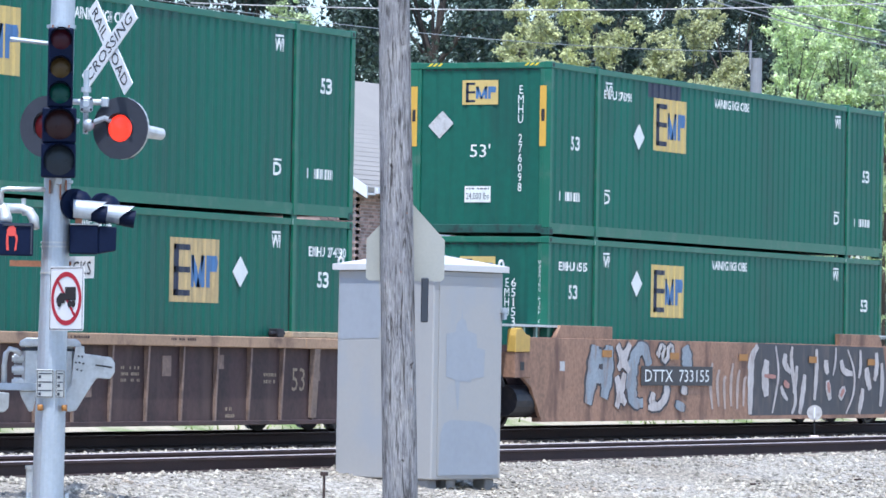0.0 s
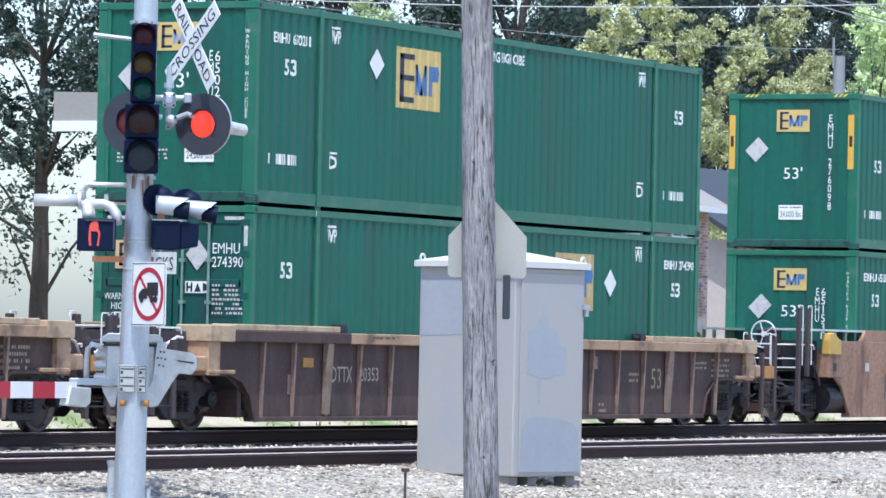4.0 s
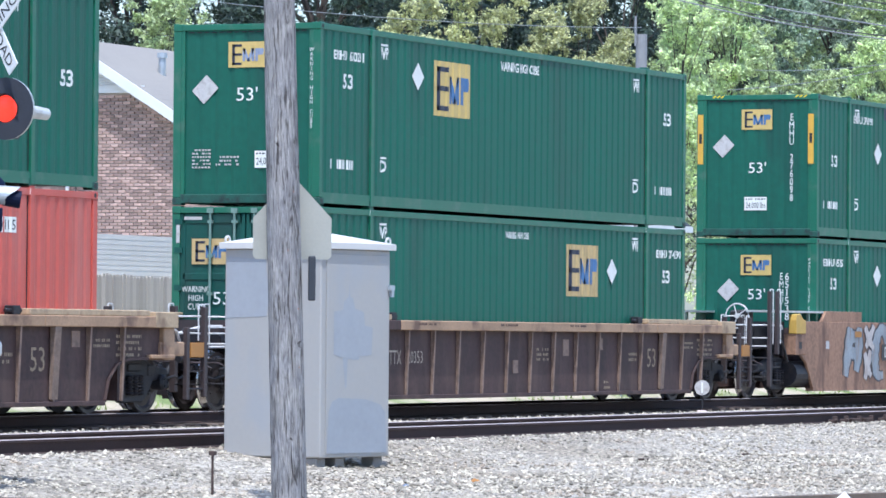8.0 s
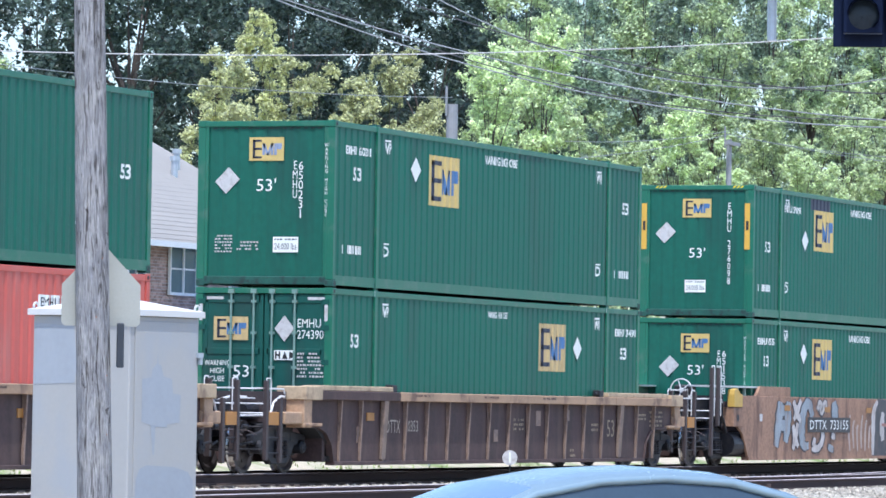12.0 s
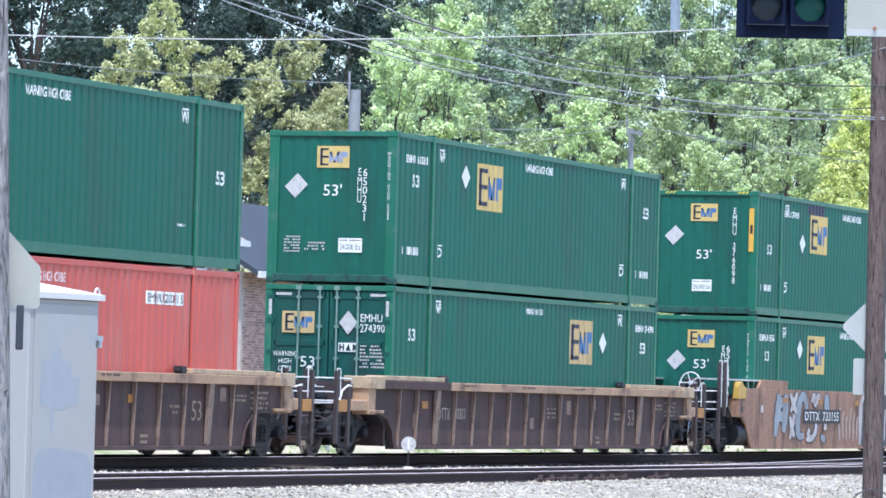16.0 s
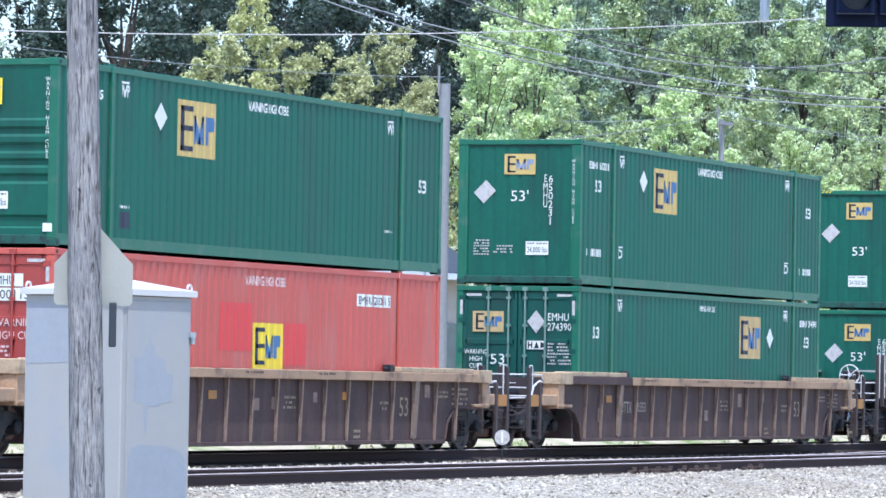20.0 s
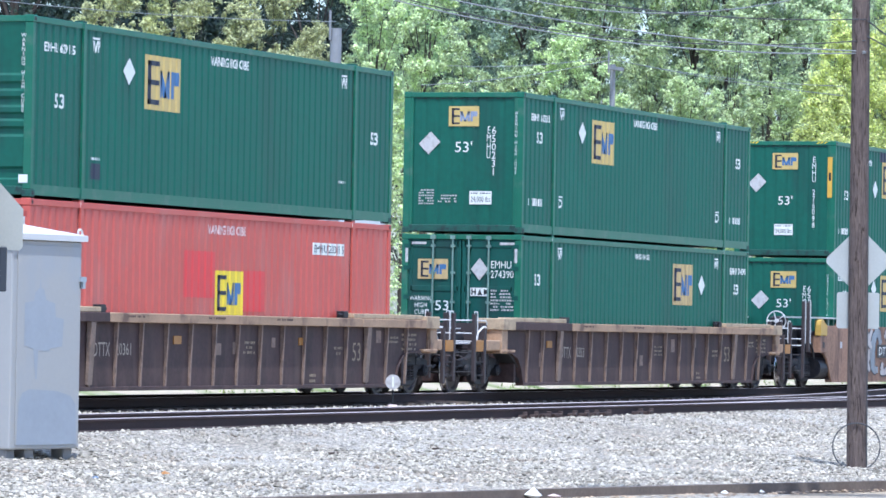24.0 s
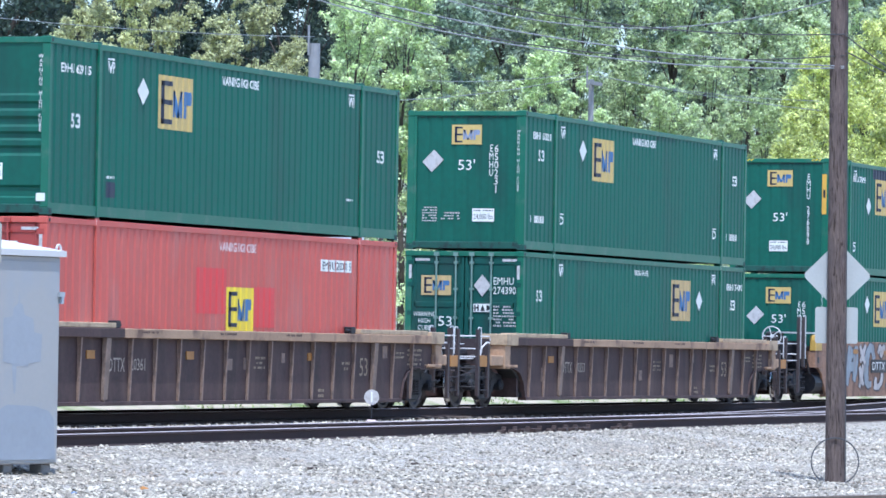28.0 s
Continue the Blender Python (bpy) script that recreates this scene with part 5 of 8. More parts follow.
    for u, z, w, h in ((8.75, 0.98, 0.55, 0.26), (13.1, 0.9, 0.4, 0.2), (15.9, 1.1, 0.5, 0.16), (16.6, 1.16, 0.8, 0.36), (11.9, 0.4, 0.3, 0.2)):
        pf = fine_print(w, h, max(1, round(h / 0.1)), seed + int(u * 10))
        part("fine_print", Shape().add([(u + a, -1.386, z + b) for a, b in pf[0]], pf[1]), "stencil_dull", car)
    for u in (3.45, 6.9, 10.0):
        pf = fine_print(0.75, 0.07, 1, int(u * 9))
        part("fine_print", Shape().add([(u + a, -1.504, 1.39 + b) for a, b in pf[0]], pf[1]), "well_brown", car)
    for u in ((1.6, 5.8, 11.5) if key == "c" else (1.6,)):
        part("reflector", Shape().box(u - 0.16, u + 0.16, -1.40, -1.379, 0.92, 1.06), "amber_plate", car, "amber reflector")
    for i in range(5):
        u, z = r.uniform(0.8, 15.5), r.uniform(0.4, 1.0)
        part("patch_plate", Shape().box(u, u + r.uniform(0.15, 0.3), -1.388, -1.379, z, z + r.uniform(0.12, 0.3)), "well_rib", car)
    return ride(car, key)


def ribbon(rows, wide):
    """A sprayed stroke with tapering ends, along a bent line."""
    pts = [Vector(q) for q in rows]
    fine = []
    for i in range(len(pts) - 1):
        p0, p1, p2, p3 = pts[max(i - 1, 0)], pts[i], pts[i + 1], pts[min(i + 2, len(pts) - 1)]
        for k in range(5):
            t = k / 5
            fine.append(0.5 * (2 * p1 + (p2 - p0) * t + (2 * p0 - 5 * p1 + 4 * p2 - p3) * t * t + (3 * p1 - p0 - 3 * p2 + p3) * t**3))
    fine.append(pts[-1])
    s = Shape()
    n = len(fine) - 1
    for i, p in enumerate(fine):
        d = (fine[min(i + 1, n)] - fine[max(i - 1, 0)]).normalized()
        w = wide * (0.35 + 0.65 * math.sin(math.pi * (0.12 + 0.76 * i / n))) * (1 + 0.12 * math.sin(i * 2.1))
        s.v += [(p.x - d.y * w * 1.5, 0, p.y + d.x * w * 0.8), (p.x + d.y * w * 1.5, 0, p.y - d.x * w * 0.8)]
    for i in range(n):
        s.f.append((2 * i, 2 * i + 1, 2 * i + 3, 2 * i + 2))
        s.k.append(0)
    return s


paint("spray_dim", (0.07, 0.06, 0.065), 0.6, vary=0.3, scale=3, bump=0.0)
paint("spray_faint", (0.44, 0.34, 0.29), 0.6, vary=0.3, scale=3, bump=0.0)
paint("number_black", (0.055, 0.05, 0.05), 0.6, vary=0.2, scale=4, bump=0.0)
paint("spray_blue", (0.28, 0.31, 0.335), 0.6, vary=0.3, scale=4, fine=25, bump=0.0, stain=(0.26, 0.19, 0.16), stain_amount=0.75, streak=3)
paint("spray_white", (0.52, 0.47, 0.44), 0.6, vary=0.25, scale=5, fine=25, bump=0.0, stain=(0.32, 0.24, 0.2), stain_amount=0.7, streak=3)
paint("spray_black", (0.06, 0.057, 0.062), 0.6, vary=0.3, scale=3, bump=0.0, stain=(0.13, 0.1, 0.09), stain_amount=0.6, streak=3)
paint("spray_rose", (0.42, 0.20, 0.16), 0.6, vary=0.25, scale=3, bump=0.0)


def smooth_car(key, label, number, painted):
    car = thing("well_car", pose(T0 + OFF[key], YC, 0), label, "freight car", "well cars of the train")
    half = [(-1.4, 1.53), (-1.4, 0.95), (-0.85, 0.70), (-0.45, 0.19)]
    prof = half + [(mirror(a), b) for a, b in reversed(half)]
    for sg in (-1, 1):
        part("side_wall", Shape().prism(prof, "y", *sorted((1.34 * sg, 1.40 * sg))), "rusty_orange", car, bevel=0.008)
        part("bottom_sill", Shape().box(-0.45, mirror(-0.45), *sorted((1.24 * sg, 1.41 * sg)), 0.13, 0.20), "rusty_orange", car)
        for e in (-1, 1):
            def X(u):
                return u if e < 0 else mirror(u)
            part("raised_end", Shape().prism([(X(0.15), 1.53), (X(2.55), 1.53), (X(2.55), 1.74), (X(0.35), 1.74)], "y", *sorted((1.30 * sg, 1.39 * sg))), "rusty_orange", car, bevel=0.006)
            part("end_shelf", Shape().box(*sorted((X(-3.0), X(2.5))), *sorted((0.9 * sg, 1.34 * sg)), 1.70, 1.738), "aluminium", car)
            for u in (-1.0, -0.5):
                part("shelf_post", Shape().box(*sorted((X(u - 0.03), X(u + 0.03))), *sorted((1.28 * sg, 1.33 * sg)), 1.5, 1.7), "bar_steel", car)
            part("yellow_cover", Shape().prism([(X(-1.58), 1.28), (X(-1.0), 1.28), (X(-1.0), 1.55), (X(-1.12), 1.57), (X(-1.35), 1.68), (X(-1.55), 1.66), (X(-1.58), 1.55)], "y", *sorted((1.28 * sg, 1.44 * sg))), "yellow_box", car, "yellow painted cover", bevel=0.012)
            part("end_column", Shape().box(*sorted((X(-1.56), X(-0.9))), *sorted((1.15 * sg, 1.425 * sg)), 0.86, 1.28), "rusty_orange", car, bevel=0.012)
            part("column_hole", Shape().box(*sorted((X(-1.36), X(-1.2))), *sorted((1.40 * sg, 1.429 * sg)), 0.98, 1.12), "black_mark", car)
            part("air_tank", Shape().tube((X(-1.35), 1.12 * sg, 0.48), (X(-0.2), 1.12 * sg, 0.48), 0.26, n=16), "frame_dark", car)
    part("well_floor", Shape().box(-0.3, mirror(-0.3), -1.3, 1.3, 0.22, 0.30), "frame_dark", car)
    for e in (-1, 1):
        end_fittings(car, e, e < 0)
    brake_wheel(car, -2.96, -0.7, 1.62)
    for u in (MID - 9.71, MID + 9.71):
        add_truck(car, u)
    y = -1.404

    def lay(s, mat, d=0.0, name="sprayed_stroke", lab=""):
        if isinstance(s, list):
            for i, q in enumerate(s):
                lay(q, mat, d + 0.0004 * i, name, lab)
            return None
        s.v = [(a, y - d, c) for a, b, c in s.v]
        return part(name, s, mat, car, lab)

    if painted:
        lay(Shape().add([(q, 0, h) for q, h in [(8.95, 0.2), (16.1, 0.2), (16.6, 0.62), (16.2, 1.0), (16.0, 1.5), (9.3, 1.525), (9.05, 1.2)]], [tuple(range(7))]), "spray_black", 0.0, "painted_ground", "dark sprayed background")
        # pale blue letters with dark rims, bubbly white ones between them
        blue = (((1.78, 1.42), (1.68, 1.0), (1.5, 0.42)), ((2.38, 1.42), (2.32, 0.95), (2.18, 0.52)), ((1.6, 1.3), (2.1, 1.22), (2.5, 1.34)), ((1.65, 0.85), (2.05, 0.9), (2.3, 0.85)),
                ((4.15, 1.08), (3.88, 1.40), (3.5, 1.22), (3.36, 0.82), (3.5, 0.46), (3.9, 0.44)), ((5.78, 1.44), (5.88, 1.2), (5.86, 1.0)), ((5.62, 0.46), (5.56, 0.30)))
        white = (((2.72, 1.44), (2.98, 1.18), (3.26, 0.98)), ((3.28, 1.46), (3.0, 1.2), (2.76, 1.02)), ((3.05, 0.95), (2.9, 0.65), (2.72, 0.36)), ((2.7, 0.9), (2.88, 0.6), (3.12, 0.42)),
                 ((4.85, 0.86), (4.95, 0.6), (4.6, 0.38), (4.12, 0.36)), ((4.35, 0.62), (4.3, 0.45), (4.5, 0.4)), ((4.5, 1.25), (4.72, 1.42), (4.85, 1.2), (5.1, 1.42), (5.2, 1.2)), ((5.78, 0.74), (5.74, 0.58)))
        for n, (mat, rows, wide, word) in enumerate((("spray_blue", blue, 0.15, "pale blue sprayed letter stroke"), ("spray_white", white, 0.095, "white sprayed letter stroke"))):
            lay([ribbon(q, wide + 0.05) for q in rows], "spray_dim", 0.0015 + 0.0035 * n, "sprayed_rim")
            lay([ribbon(q, wide) for q in rows], mat, 0.005 + 0.0045 * n, lab=word)
        faint = [((7.1 + 0.33 * i, 1.15 - 0.12 * (i % 3)), (7.0 + 0.33 * i, 0.8), (7.12 + 0.3 * i, 0.32 + 0.05 * (i % 2))) for i in range(6)]
        lay([ribbon(q, 0.045) for q in faint], "spray_faint", 0.003, lab="faint pale sprayed line")
        # a black ground on which the gaps of tall letters are left in white, some filled with rose
        gaps = ((0.10, ((9.3, 1.48), (9.0, 1.24), (8.96, 0.8), (8.95, 0.22))), (0.12, ((9.76, 1.22), (9.68, 0.88), (9.76, 0.55))), (0.035, ((10.2, 1.48), (10.36, 1.0), (10.24, 0.6), (10.07, 0.24))),
                (0.085, ((10.7, 1.34), (10.68, 1.15), (10.98, 1.0))), (0.06, ((10.5, 0.74), (10.62, 0.6), (10.85, 0.48))), (0.06, ((11.05, 1.48), (11.0, 1.28), (11.1, 0.95), (11.25, 0.48), (11.07, 0.22))),
                (0.06, ((11.3, 1.12), (11.25, 0.85), (11.15, 0.6))), (0.08, ((11.72, 0.96), (11.62, 0.6), (11.48, 0.22))), (0.065, ((12.32, 1.44), (12.33, 1.0), (12.24, 0.48))), (0.085, ((12.83, 1.24), (12.85, 1.1), (12.95, 0.98))),
                (0.09, ((12.92, 0.85), (12.98, 0.68), (13.08, 0.48))), (0.035, ((13.36, 1.48), (13.34, 1.2), (13.22, 0.95))), (0.085, ((13.65, 1.24), (13.8, 1.04), (14.3, 0.98))), (0.11, ((13.6, 0.5), (13.72, 0.62), (13.9, 0.7))),
                (0.035, ((14.0, 1.44), (14.36, 1.04), (14.34, 0.6), (13.95, 0.22))), (0.05, ((14.7, 1.44), (14.72, 1.1), (14.62, 0.9))), (0.10, ((15.05, 1.1), (15.12, 0.9), (15.28, 0.68))), (0.08, ((14.86, 0.7), (14.78, 0.45), (14.65, 0.22))),
                (0.08, ((15.6, 1.4), (15.62, 1.1), (15.5, 0.85))), (0.07, ((15.9, 1.2), (15.95, 0.8), (15.85, 0.35))))
        for i, (wide, q) in enumerate(gaps):
            lay(ribbon(q, wide), "spray_white", 0.006 + 0.0003 * i, lab="tall white sprayed stroke")
        lay([ribbon(q, w) for w, q in ((0.05, ((9.62, 0.93), (9.9, 0.92), (10.2, 0.91))), (0.075, ((10.62, 0.82), (10.75, 0.77), (10.9, 0.74))), (0.05, ((12.94, 0.82), (12.98, 0.72), (13.02, 0.62))), (0.06, ((13.64, 0.54), (13.74, 0.63), (13.84, 0.67))))], "spray_rose", 0.015, lab="rose sprayed stroke")
        for u, z in ((2.05, 1.22), (5.05, 1.2), (8.35, 1.2), (11.9, 1.18), (15.1, 1.15)):
            lay(Shape().add([(u, 0, z), (u + 0.42, 0, z), (u + 0.42, 0, z + 0.12), (u, 0, z + 0.12)], RECT), "amber_plate", 0.019, "reflector")
    p = lay(Shape().add([(3.75, 0, 0.74), (7.05, 0, 0.74), (7.05, 0, 1.08), (3.75, 0, 1.08)], RECT), "number_black", 0.023, "number_panel", "black panel with white numbers")
    pf = flat_text("DTTX  " + number, 0.21, 2.95)
    part("lettering", Shape().add([(3.93 + a, y - 0.026, 1.02 + b) for a, b in pf[0]], pf[1]), "white_mark", p)
    lay(Shape().add([(0.3, 0, 0.98), (0.5, 0, 0.98), (0.5, 0, 1.14), (0.3, 0, 1.14)], RECT), "pale_sticker", 0.003, "sticker")
    return ride(car, key)


smooth_car("lead", "rusty orange smooth-sided well car ahead of the others", "733162", False)
smooth_car("a", "rusty orange smooth-sided well car covered in sprayed paint", "733155", True)
ribbed_car("b", "dusty brown ribbed well car with tan top chords", "20353", 5)
ribbed_car("c", "dusty brown ribbed well car carrying a red container", "20361", 11)

# ---- the crossing: case, poles, signals ----
def signal_case():
    """White sheet-metal equipment case on short feet."""
    gx, gy = 51.41, 24.21
    base = lift(gx, gy)
    case = thing("signal_case", pose(gx, gy, base, 0, 0, -10.6), "white painted steel signal case with grey touch-up patches, on concrete feet", "equipment cabinet")
    w, z0, z1 = 1.39, 0.105, 2.53
    part("body", Shape().box(0, w, 0, w, z0, z1), "case_paint", case, bevel=0.015)
    r = Shape()
    e = 0.05
    r.v = [(-e, -e, z1), (w + e, -e, z1), (w + e, w + e, z1), (-e, w + e, z1), (-e, -e, z1 + 0.07), (w + e, -e, z1 + 0.07), (w + e, w + e, z1 + 0.07), (-e, w + e, z1 + 0.07), (w / 2, w / 2, z1 + 0.235)]
    r.f = [(0, 1, 5, 4), (1, 2, 6, 5), (2, 3, 7, 6), (3, 0, 4, 7), (4, 5, 8), (5, 6, 8), (6, 7, 8), (7, 4, 8), (3, 2, 1, 0)]
    r.k = [0] * 9
    part("roof", r, "case_roof", case)
    for x, y in ((0.02, 0.02), (w - 0.02, 0.02), (0.02, w - 0.02), (w - 0.02, w - 0.02)):
        lug = Shape()
        ring = [Vector((x + 0.045 * math.cos(a), y, z1 + 0.10 + 0.045 * math.sin(a))) for a in [math.pi * i / 5 for i in range(11)]]
        part("lifting_eye", lug.path(ring, 0.014, 6).box(x - 0.05, x + 0.05, y - 0.02, y + 0.02, z1 + 0.04, z1 + 0.08), "case_roof", case)
    for x, y in ((0.12, 0.16), (w - 0.12, 0.16), (0.12, w - 0.16), (w - 0.12, w - 0.16), (w * 0.36, 0.16)):
        part("foot", Shape().box(x - 0.09, x + 0.09, y - 0.09, y + 0.09, -0.06, z0), "concrete_foot", case, bevel=0.012)
    # door on the roadside face with a dark gap, a hinge pin and a hasp
    d = part("door", Shape().box(0.10, w - 0.06, -0.012, -0.002, z0 + 0.05, z1 - 0.06), "case_paint", case, bevel=0.004)
    part("hasp", Shape().box(w - 0.07, w + 0.03, -0.05, -0.01, 2.06, 2.12).box(w - 0.03, w + 0.02, -0.045, -0.01, 1.98, 2.07), "galvanised", d)
    # touch-up paint, each patch a thin coat
    y = -0.0145
    body = [(0.47, 0.92), (0.50, 0.92), (0.52, 1.25), (0.74, 1.24), (0.76, 1.28), (1.0, 1.30), (1.02, 1.62), (0.86, 1.64), (0.84, 1.80), (0.66, 1.84), (0.62, 1.96), (0.56, 1.98), (0.545, 2.14), (0.53, 1.98), (0.44, 1.92), (0.42, 1.82), (0.24, 1.80), (0.24, 1.30), (0.42, 1.27)]
    part("paint_patch", Shape().add([(a, y, b) for a, b in body], [tuple(range(len(body)))]), "case_patch_pale", case, "blue-grey touch-up paint")
    low = [(0.12, z0 + 0.05), (w - 0.07, z0 + 0.05), (w - 0.10, 0.62), (w - 0.2, 0.72), (0.9, 0.78), (0.36, 0.80), (0.22, 0.76), (0.15, 0.64)]
    part("paint_patch", Shape().add([(a, y, b) for a, b in low], [tuple(range(len(low)))]), "case_patch", case, "blue-grey touch-up paint")
    end = [(1.36, 1.72), (0.78, 1.74), (0.74, 1.95), (0.80, 2.40), (1.36, 2.44)]
    part("paint_patch", Shape().add([(-0.003, a, b) for a, b in end], [tuple(range(len(end)))]), "case_patch_pale", case, "blue-grey touch-up paint")
    return case


signal_case()


def timber_pole(name, label, x, y, r0, r1, height, lean, material, turn=0.0):
    z = lift(x, y)
    p = thing(name, pose(x, y, z - 0.3, *lean), label, "utility pole")
    s = Shape()
    n, rings = 28, 40
    for j in range(rings + 1):
        h = height * j / rings
        r = r0 + (r1 - r0) * j / rings
        for i in range(n):
            a = 2 * math.pi * i / n
            k = r * (1 + 0.025 * noise.noise((3 * math.cos(a), 3 * math.sin(a), h * 0.35)) + 0.02 * noise.noise((9 * math.cos(a), 9 * math.sin(a), h * 0.8)))
            s.v.append((k * math.cos(a), k * math.sin(a), h))
    for j in range(rings):
        for i in range(n):
            s.f.append((j * n + i, j * n + (i + 1) % n, (j + 1) * n + (i + 1) % n, (j + 1) * n + i))
            s.k.append(0)
    part("shaft", s, material, p, smooth=True)
    return p


def near_pole():
    x, y = 41.77, 19.97
    p = timber_pole("utility_pole", "tall weathered grey wooden utility pole with deep cracks", x, y, 0.168, 0.118, 12, (-1.5, -0.72), "grey_timber")
    for k in range(4):
        a, h = -2.0 + 0.5 * random.uniform(-1, 1), 1.6 + 0.55 * k
        part("nail", Shape().tube((0.12 * math.cos(a), 0.12 * math.sin(a), h), (0.165 * math.cos(a), 0.165 * math.sin(a), h), 0.006, n=6), "rust", p)
    g = thing("road_sign", pose(x + 0.145, y + 0.075, lift(x, y) + 2.38, 0, 0, -64.5), "back of a five-sided aluminium road sign bolted to the wooden pole", "road sign")
    pts = [(-0.37, -0.03), (-0.34, -0.06), (0.34, -0.06), (0.37, -0.03), (0.37, 0.33), (0.03, 0.70), (-0.03, 0.70), (-0.37, 0.33)]
    part("plate", Shape().prism(pts, "y", 0.0, 0.008), "sign_back_tan", g)
    part("bolt", Shape().tube((0, -0.06, 0.1), (0, 0.012, 0.1), 0.012, n=6), "galvanised", g)
    q = thing("plaque", pose(x + 0.02, y - 0.01, lift(x, y) + 1.93, 0, 0, -64.5), "dark plaque fixed edge-on to the side of the wooden pole", "road sign")
    part("plate", Shape().box(0.13, 0.20, -0.10, 0.10, 0.0, 0.42), "dark_seal", q, bevel=0.01)


near_pole()

def mast_frame(dx=0.0, dy=0.0):
    """Pose at the signal mast's foot: x to the right as seen from the road, y away."""
    return pose(42.27, 24.02, -0.42, 0, 0, -60.4) @ Matrix.Translation((dx, dy, 0))


def yawed(s, deg, x, y, z):
    """Turn a shape about z and put it at x, y, z."""
    return s.moved(Matrix.Translation((x, y, z)) @ Matrix.Rotation(radians(deg), 4, "Z"))


def visor(r, length, n=18, a0=-0.15, a1=1.15, y=0.0):
    """Tunnel visor round a lens of radius r in the xz plane, open towards -y."""
    v = Shape()
    for i in range(n):
        p = []
        for a in (math.pi * (a0 + (a1 - a0) * i / n), math.pi * (a0 + (a1 - a0) * (i + 1) / n)):
            k = max(0.15, math.sin(a)) ** 0.7
            p.append(((r * math.cos(a), y, r * math.sin(a)), (r * math.cos(a), y - length * k, r * math.sin(a))))
        v.add([p[0][0], p[1][0], p[1][1], p[0][1]], RECT)
        q = 1.0 - 0.006 / r
        v.add([(x * q, yy, z * q) for x, yy, z in (p[0][1], p[1][1], p[1][0], p[0][0])], RECT)
    return v


def lens_shape(r, y):
    return Shape().lathe([(0.0005, y - 0.022), (r * 0.5, y - 0.017), (r * 0.85, y - 0.008), (r, y)], "y", (0, 0, 0), 24)


def signal_mast():
    m = thing("signal_mast", mast_frame(), "galvanised steel signal mast with traffic and walk lights", "signal mast")
    part("shaft", Shape().tube((-0.05, 0, 0.05), (0.015, 0, 5.1), 0.156, 0.117, n=24).tube((0.015, 0, 5.1), (0.05, 0, 9.0), 0.117, 0.09, n=24), "galvanised", m)
    part("footing", Shape().box(-0.40, 0.30, -0.33, 0.33, -0.25, 0.03), "concrete_foot", m, bevel=0.03)
    part("base_plate", Shape().box(-0.29, 0.19, -0.24, 0.24, 0.03, 0.07), "galvanised", m, bevel=0.01)
    for sx in (-0.24, 0.14):
        for sy in (-0.19, 0.19):
            part("anchor_bolt", Shape().tube((sx, sy, 0.06), (sx, sy, 0.20), 0.022, n=6).tube((sx, sy, 0.07), (sx, sy, 0.11), 0.042, n=6), "galvanised", m)
    # traffic light: three small lenses over two large
    h = part("traffic_light", Shape().box(-0.125, 0.125, -0.36, -0.16, 3.99, 4.77), "signal_black", m, "black traffic light with five dark lenses", bevel=0.015)
    part("lower_housing", Shape().box(-0.17, 0.165, -0.38, -0.16, 3.64, 3.985), "signal_black", h, bevel=0.015)
    part("lower_housing", Shape().box(-0.175, 0.165, -0.38, -0.16, 3.30, 3.635), "signal_black", h, bevel=0.015)
    for mat, x, z, r, y in (("lens_dark_red", 0.0, 4.655, 0.10, -0.362), ("lens_amber", 0.0, 4.375, 0.10, -0.362), ("lens_green", 0.0, 4.125, 0.10, -0.362), ("lens_brown", 0.0, 3.815, 0.145, -0.382), ("lens_dark", 0.0, 3.465, 0.145, -0.382)):
        part("lens", yawed(lens_shape(r, 0), 0, x, y, z), mat, h, smooth=True)
        part("visor", yawed(visor(r + 0.014, 0.17), 0, x, y, z), "signal_black", h)
    for z in (3.27, 4.80):
        part("clamp", Shape().tube((-0.0, 0, z - 0.016), (0.0, 0, z + 0.016), 0.146, n=20).box(-0.03, 0.03, -0.26, -0.1, z - 0.03, z + 0.03), "galvanised", m)
        for x, h in ((-0.085, 0.10), (0.02, 0.16), (0.075, 0.07)):
            part("rust_streak", Shape().box(x - 0.008, x + 0.008, -0.152, -0.11, z - 0.02 - h, z + 0.01), "rust", m, "rust run from the clamp")
    for z in (2.62, 2.66, 2.36):
        part("band", Shape().tube((-0.02, 0, z), (-0.02, 0, z + 0.018), 0.146, n=20), "aluminium", m)
    part("side_arm", Shape().tube((-0.50, -0.02, 4.67), (-0.08, 0, 4.63), 0.022, n=8), "galvanised", m)
    # walk light and its bracket
    w = part("walk_light", Shape().box(-0.615, -0.235, -0.26, -0.06, 2.53, 2.85), "signal_black", m, "black walk light showing a red stop symbol", bevel=0.012)
    part("light_rim", Shape().box(-0.535, -0.245, -0.275, -0.255, 2.822, 2.842), "signal_grey", w)
    part("light_rim", Shape().box(-0.262, -0.245, -0.275, -0.255, 2.545, 2.82), "signal_grey", w)
    sym = Shape()
    y0, y1 = -0.268, -0.262
    sym.prism([(-0.498, 2.735), (-0.492, 2.79), (-0.47, 2.815), (-0.43, 2.822), (-0.408, 2.80), (-0.405, 2.735), (-0.42, 2.722), (-0.48, 2.722)], "y", y0, y1)
    sym.prism([(-0.50, 2.735), (-0.48, 2.735), (-0.478, 2.65), (-0.472, 2.58), (-0.495, 2.58), (-0.502, 2.65)], "y", y0, y1)
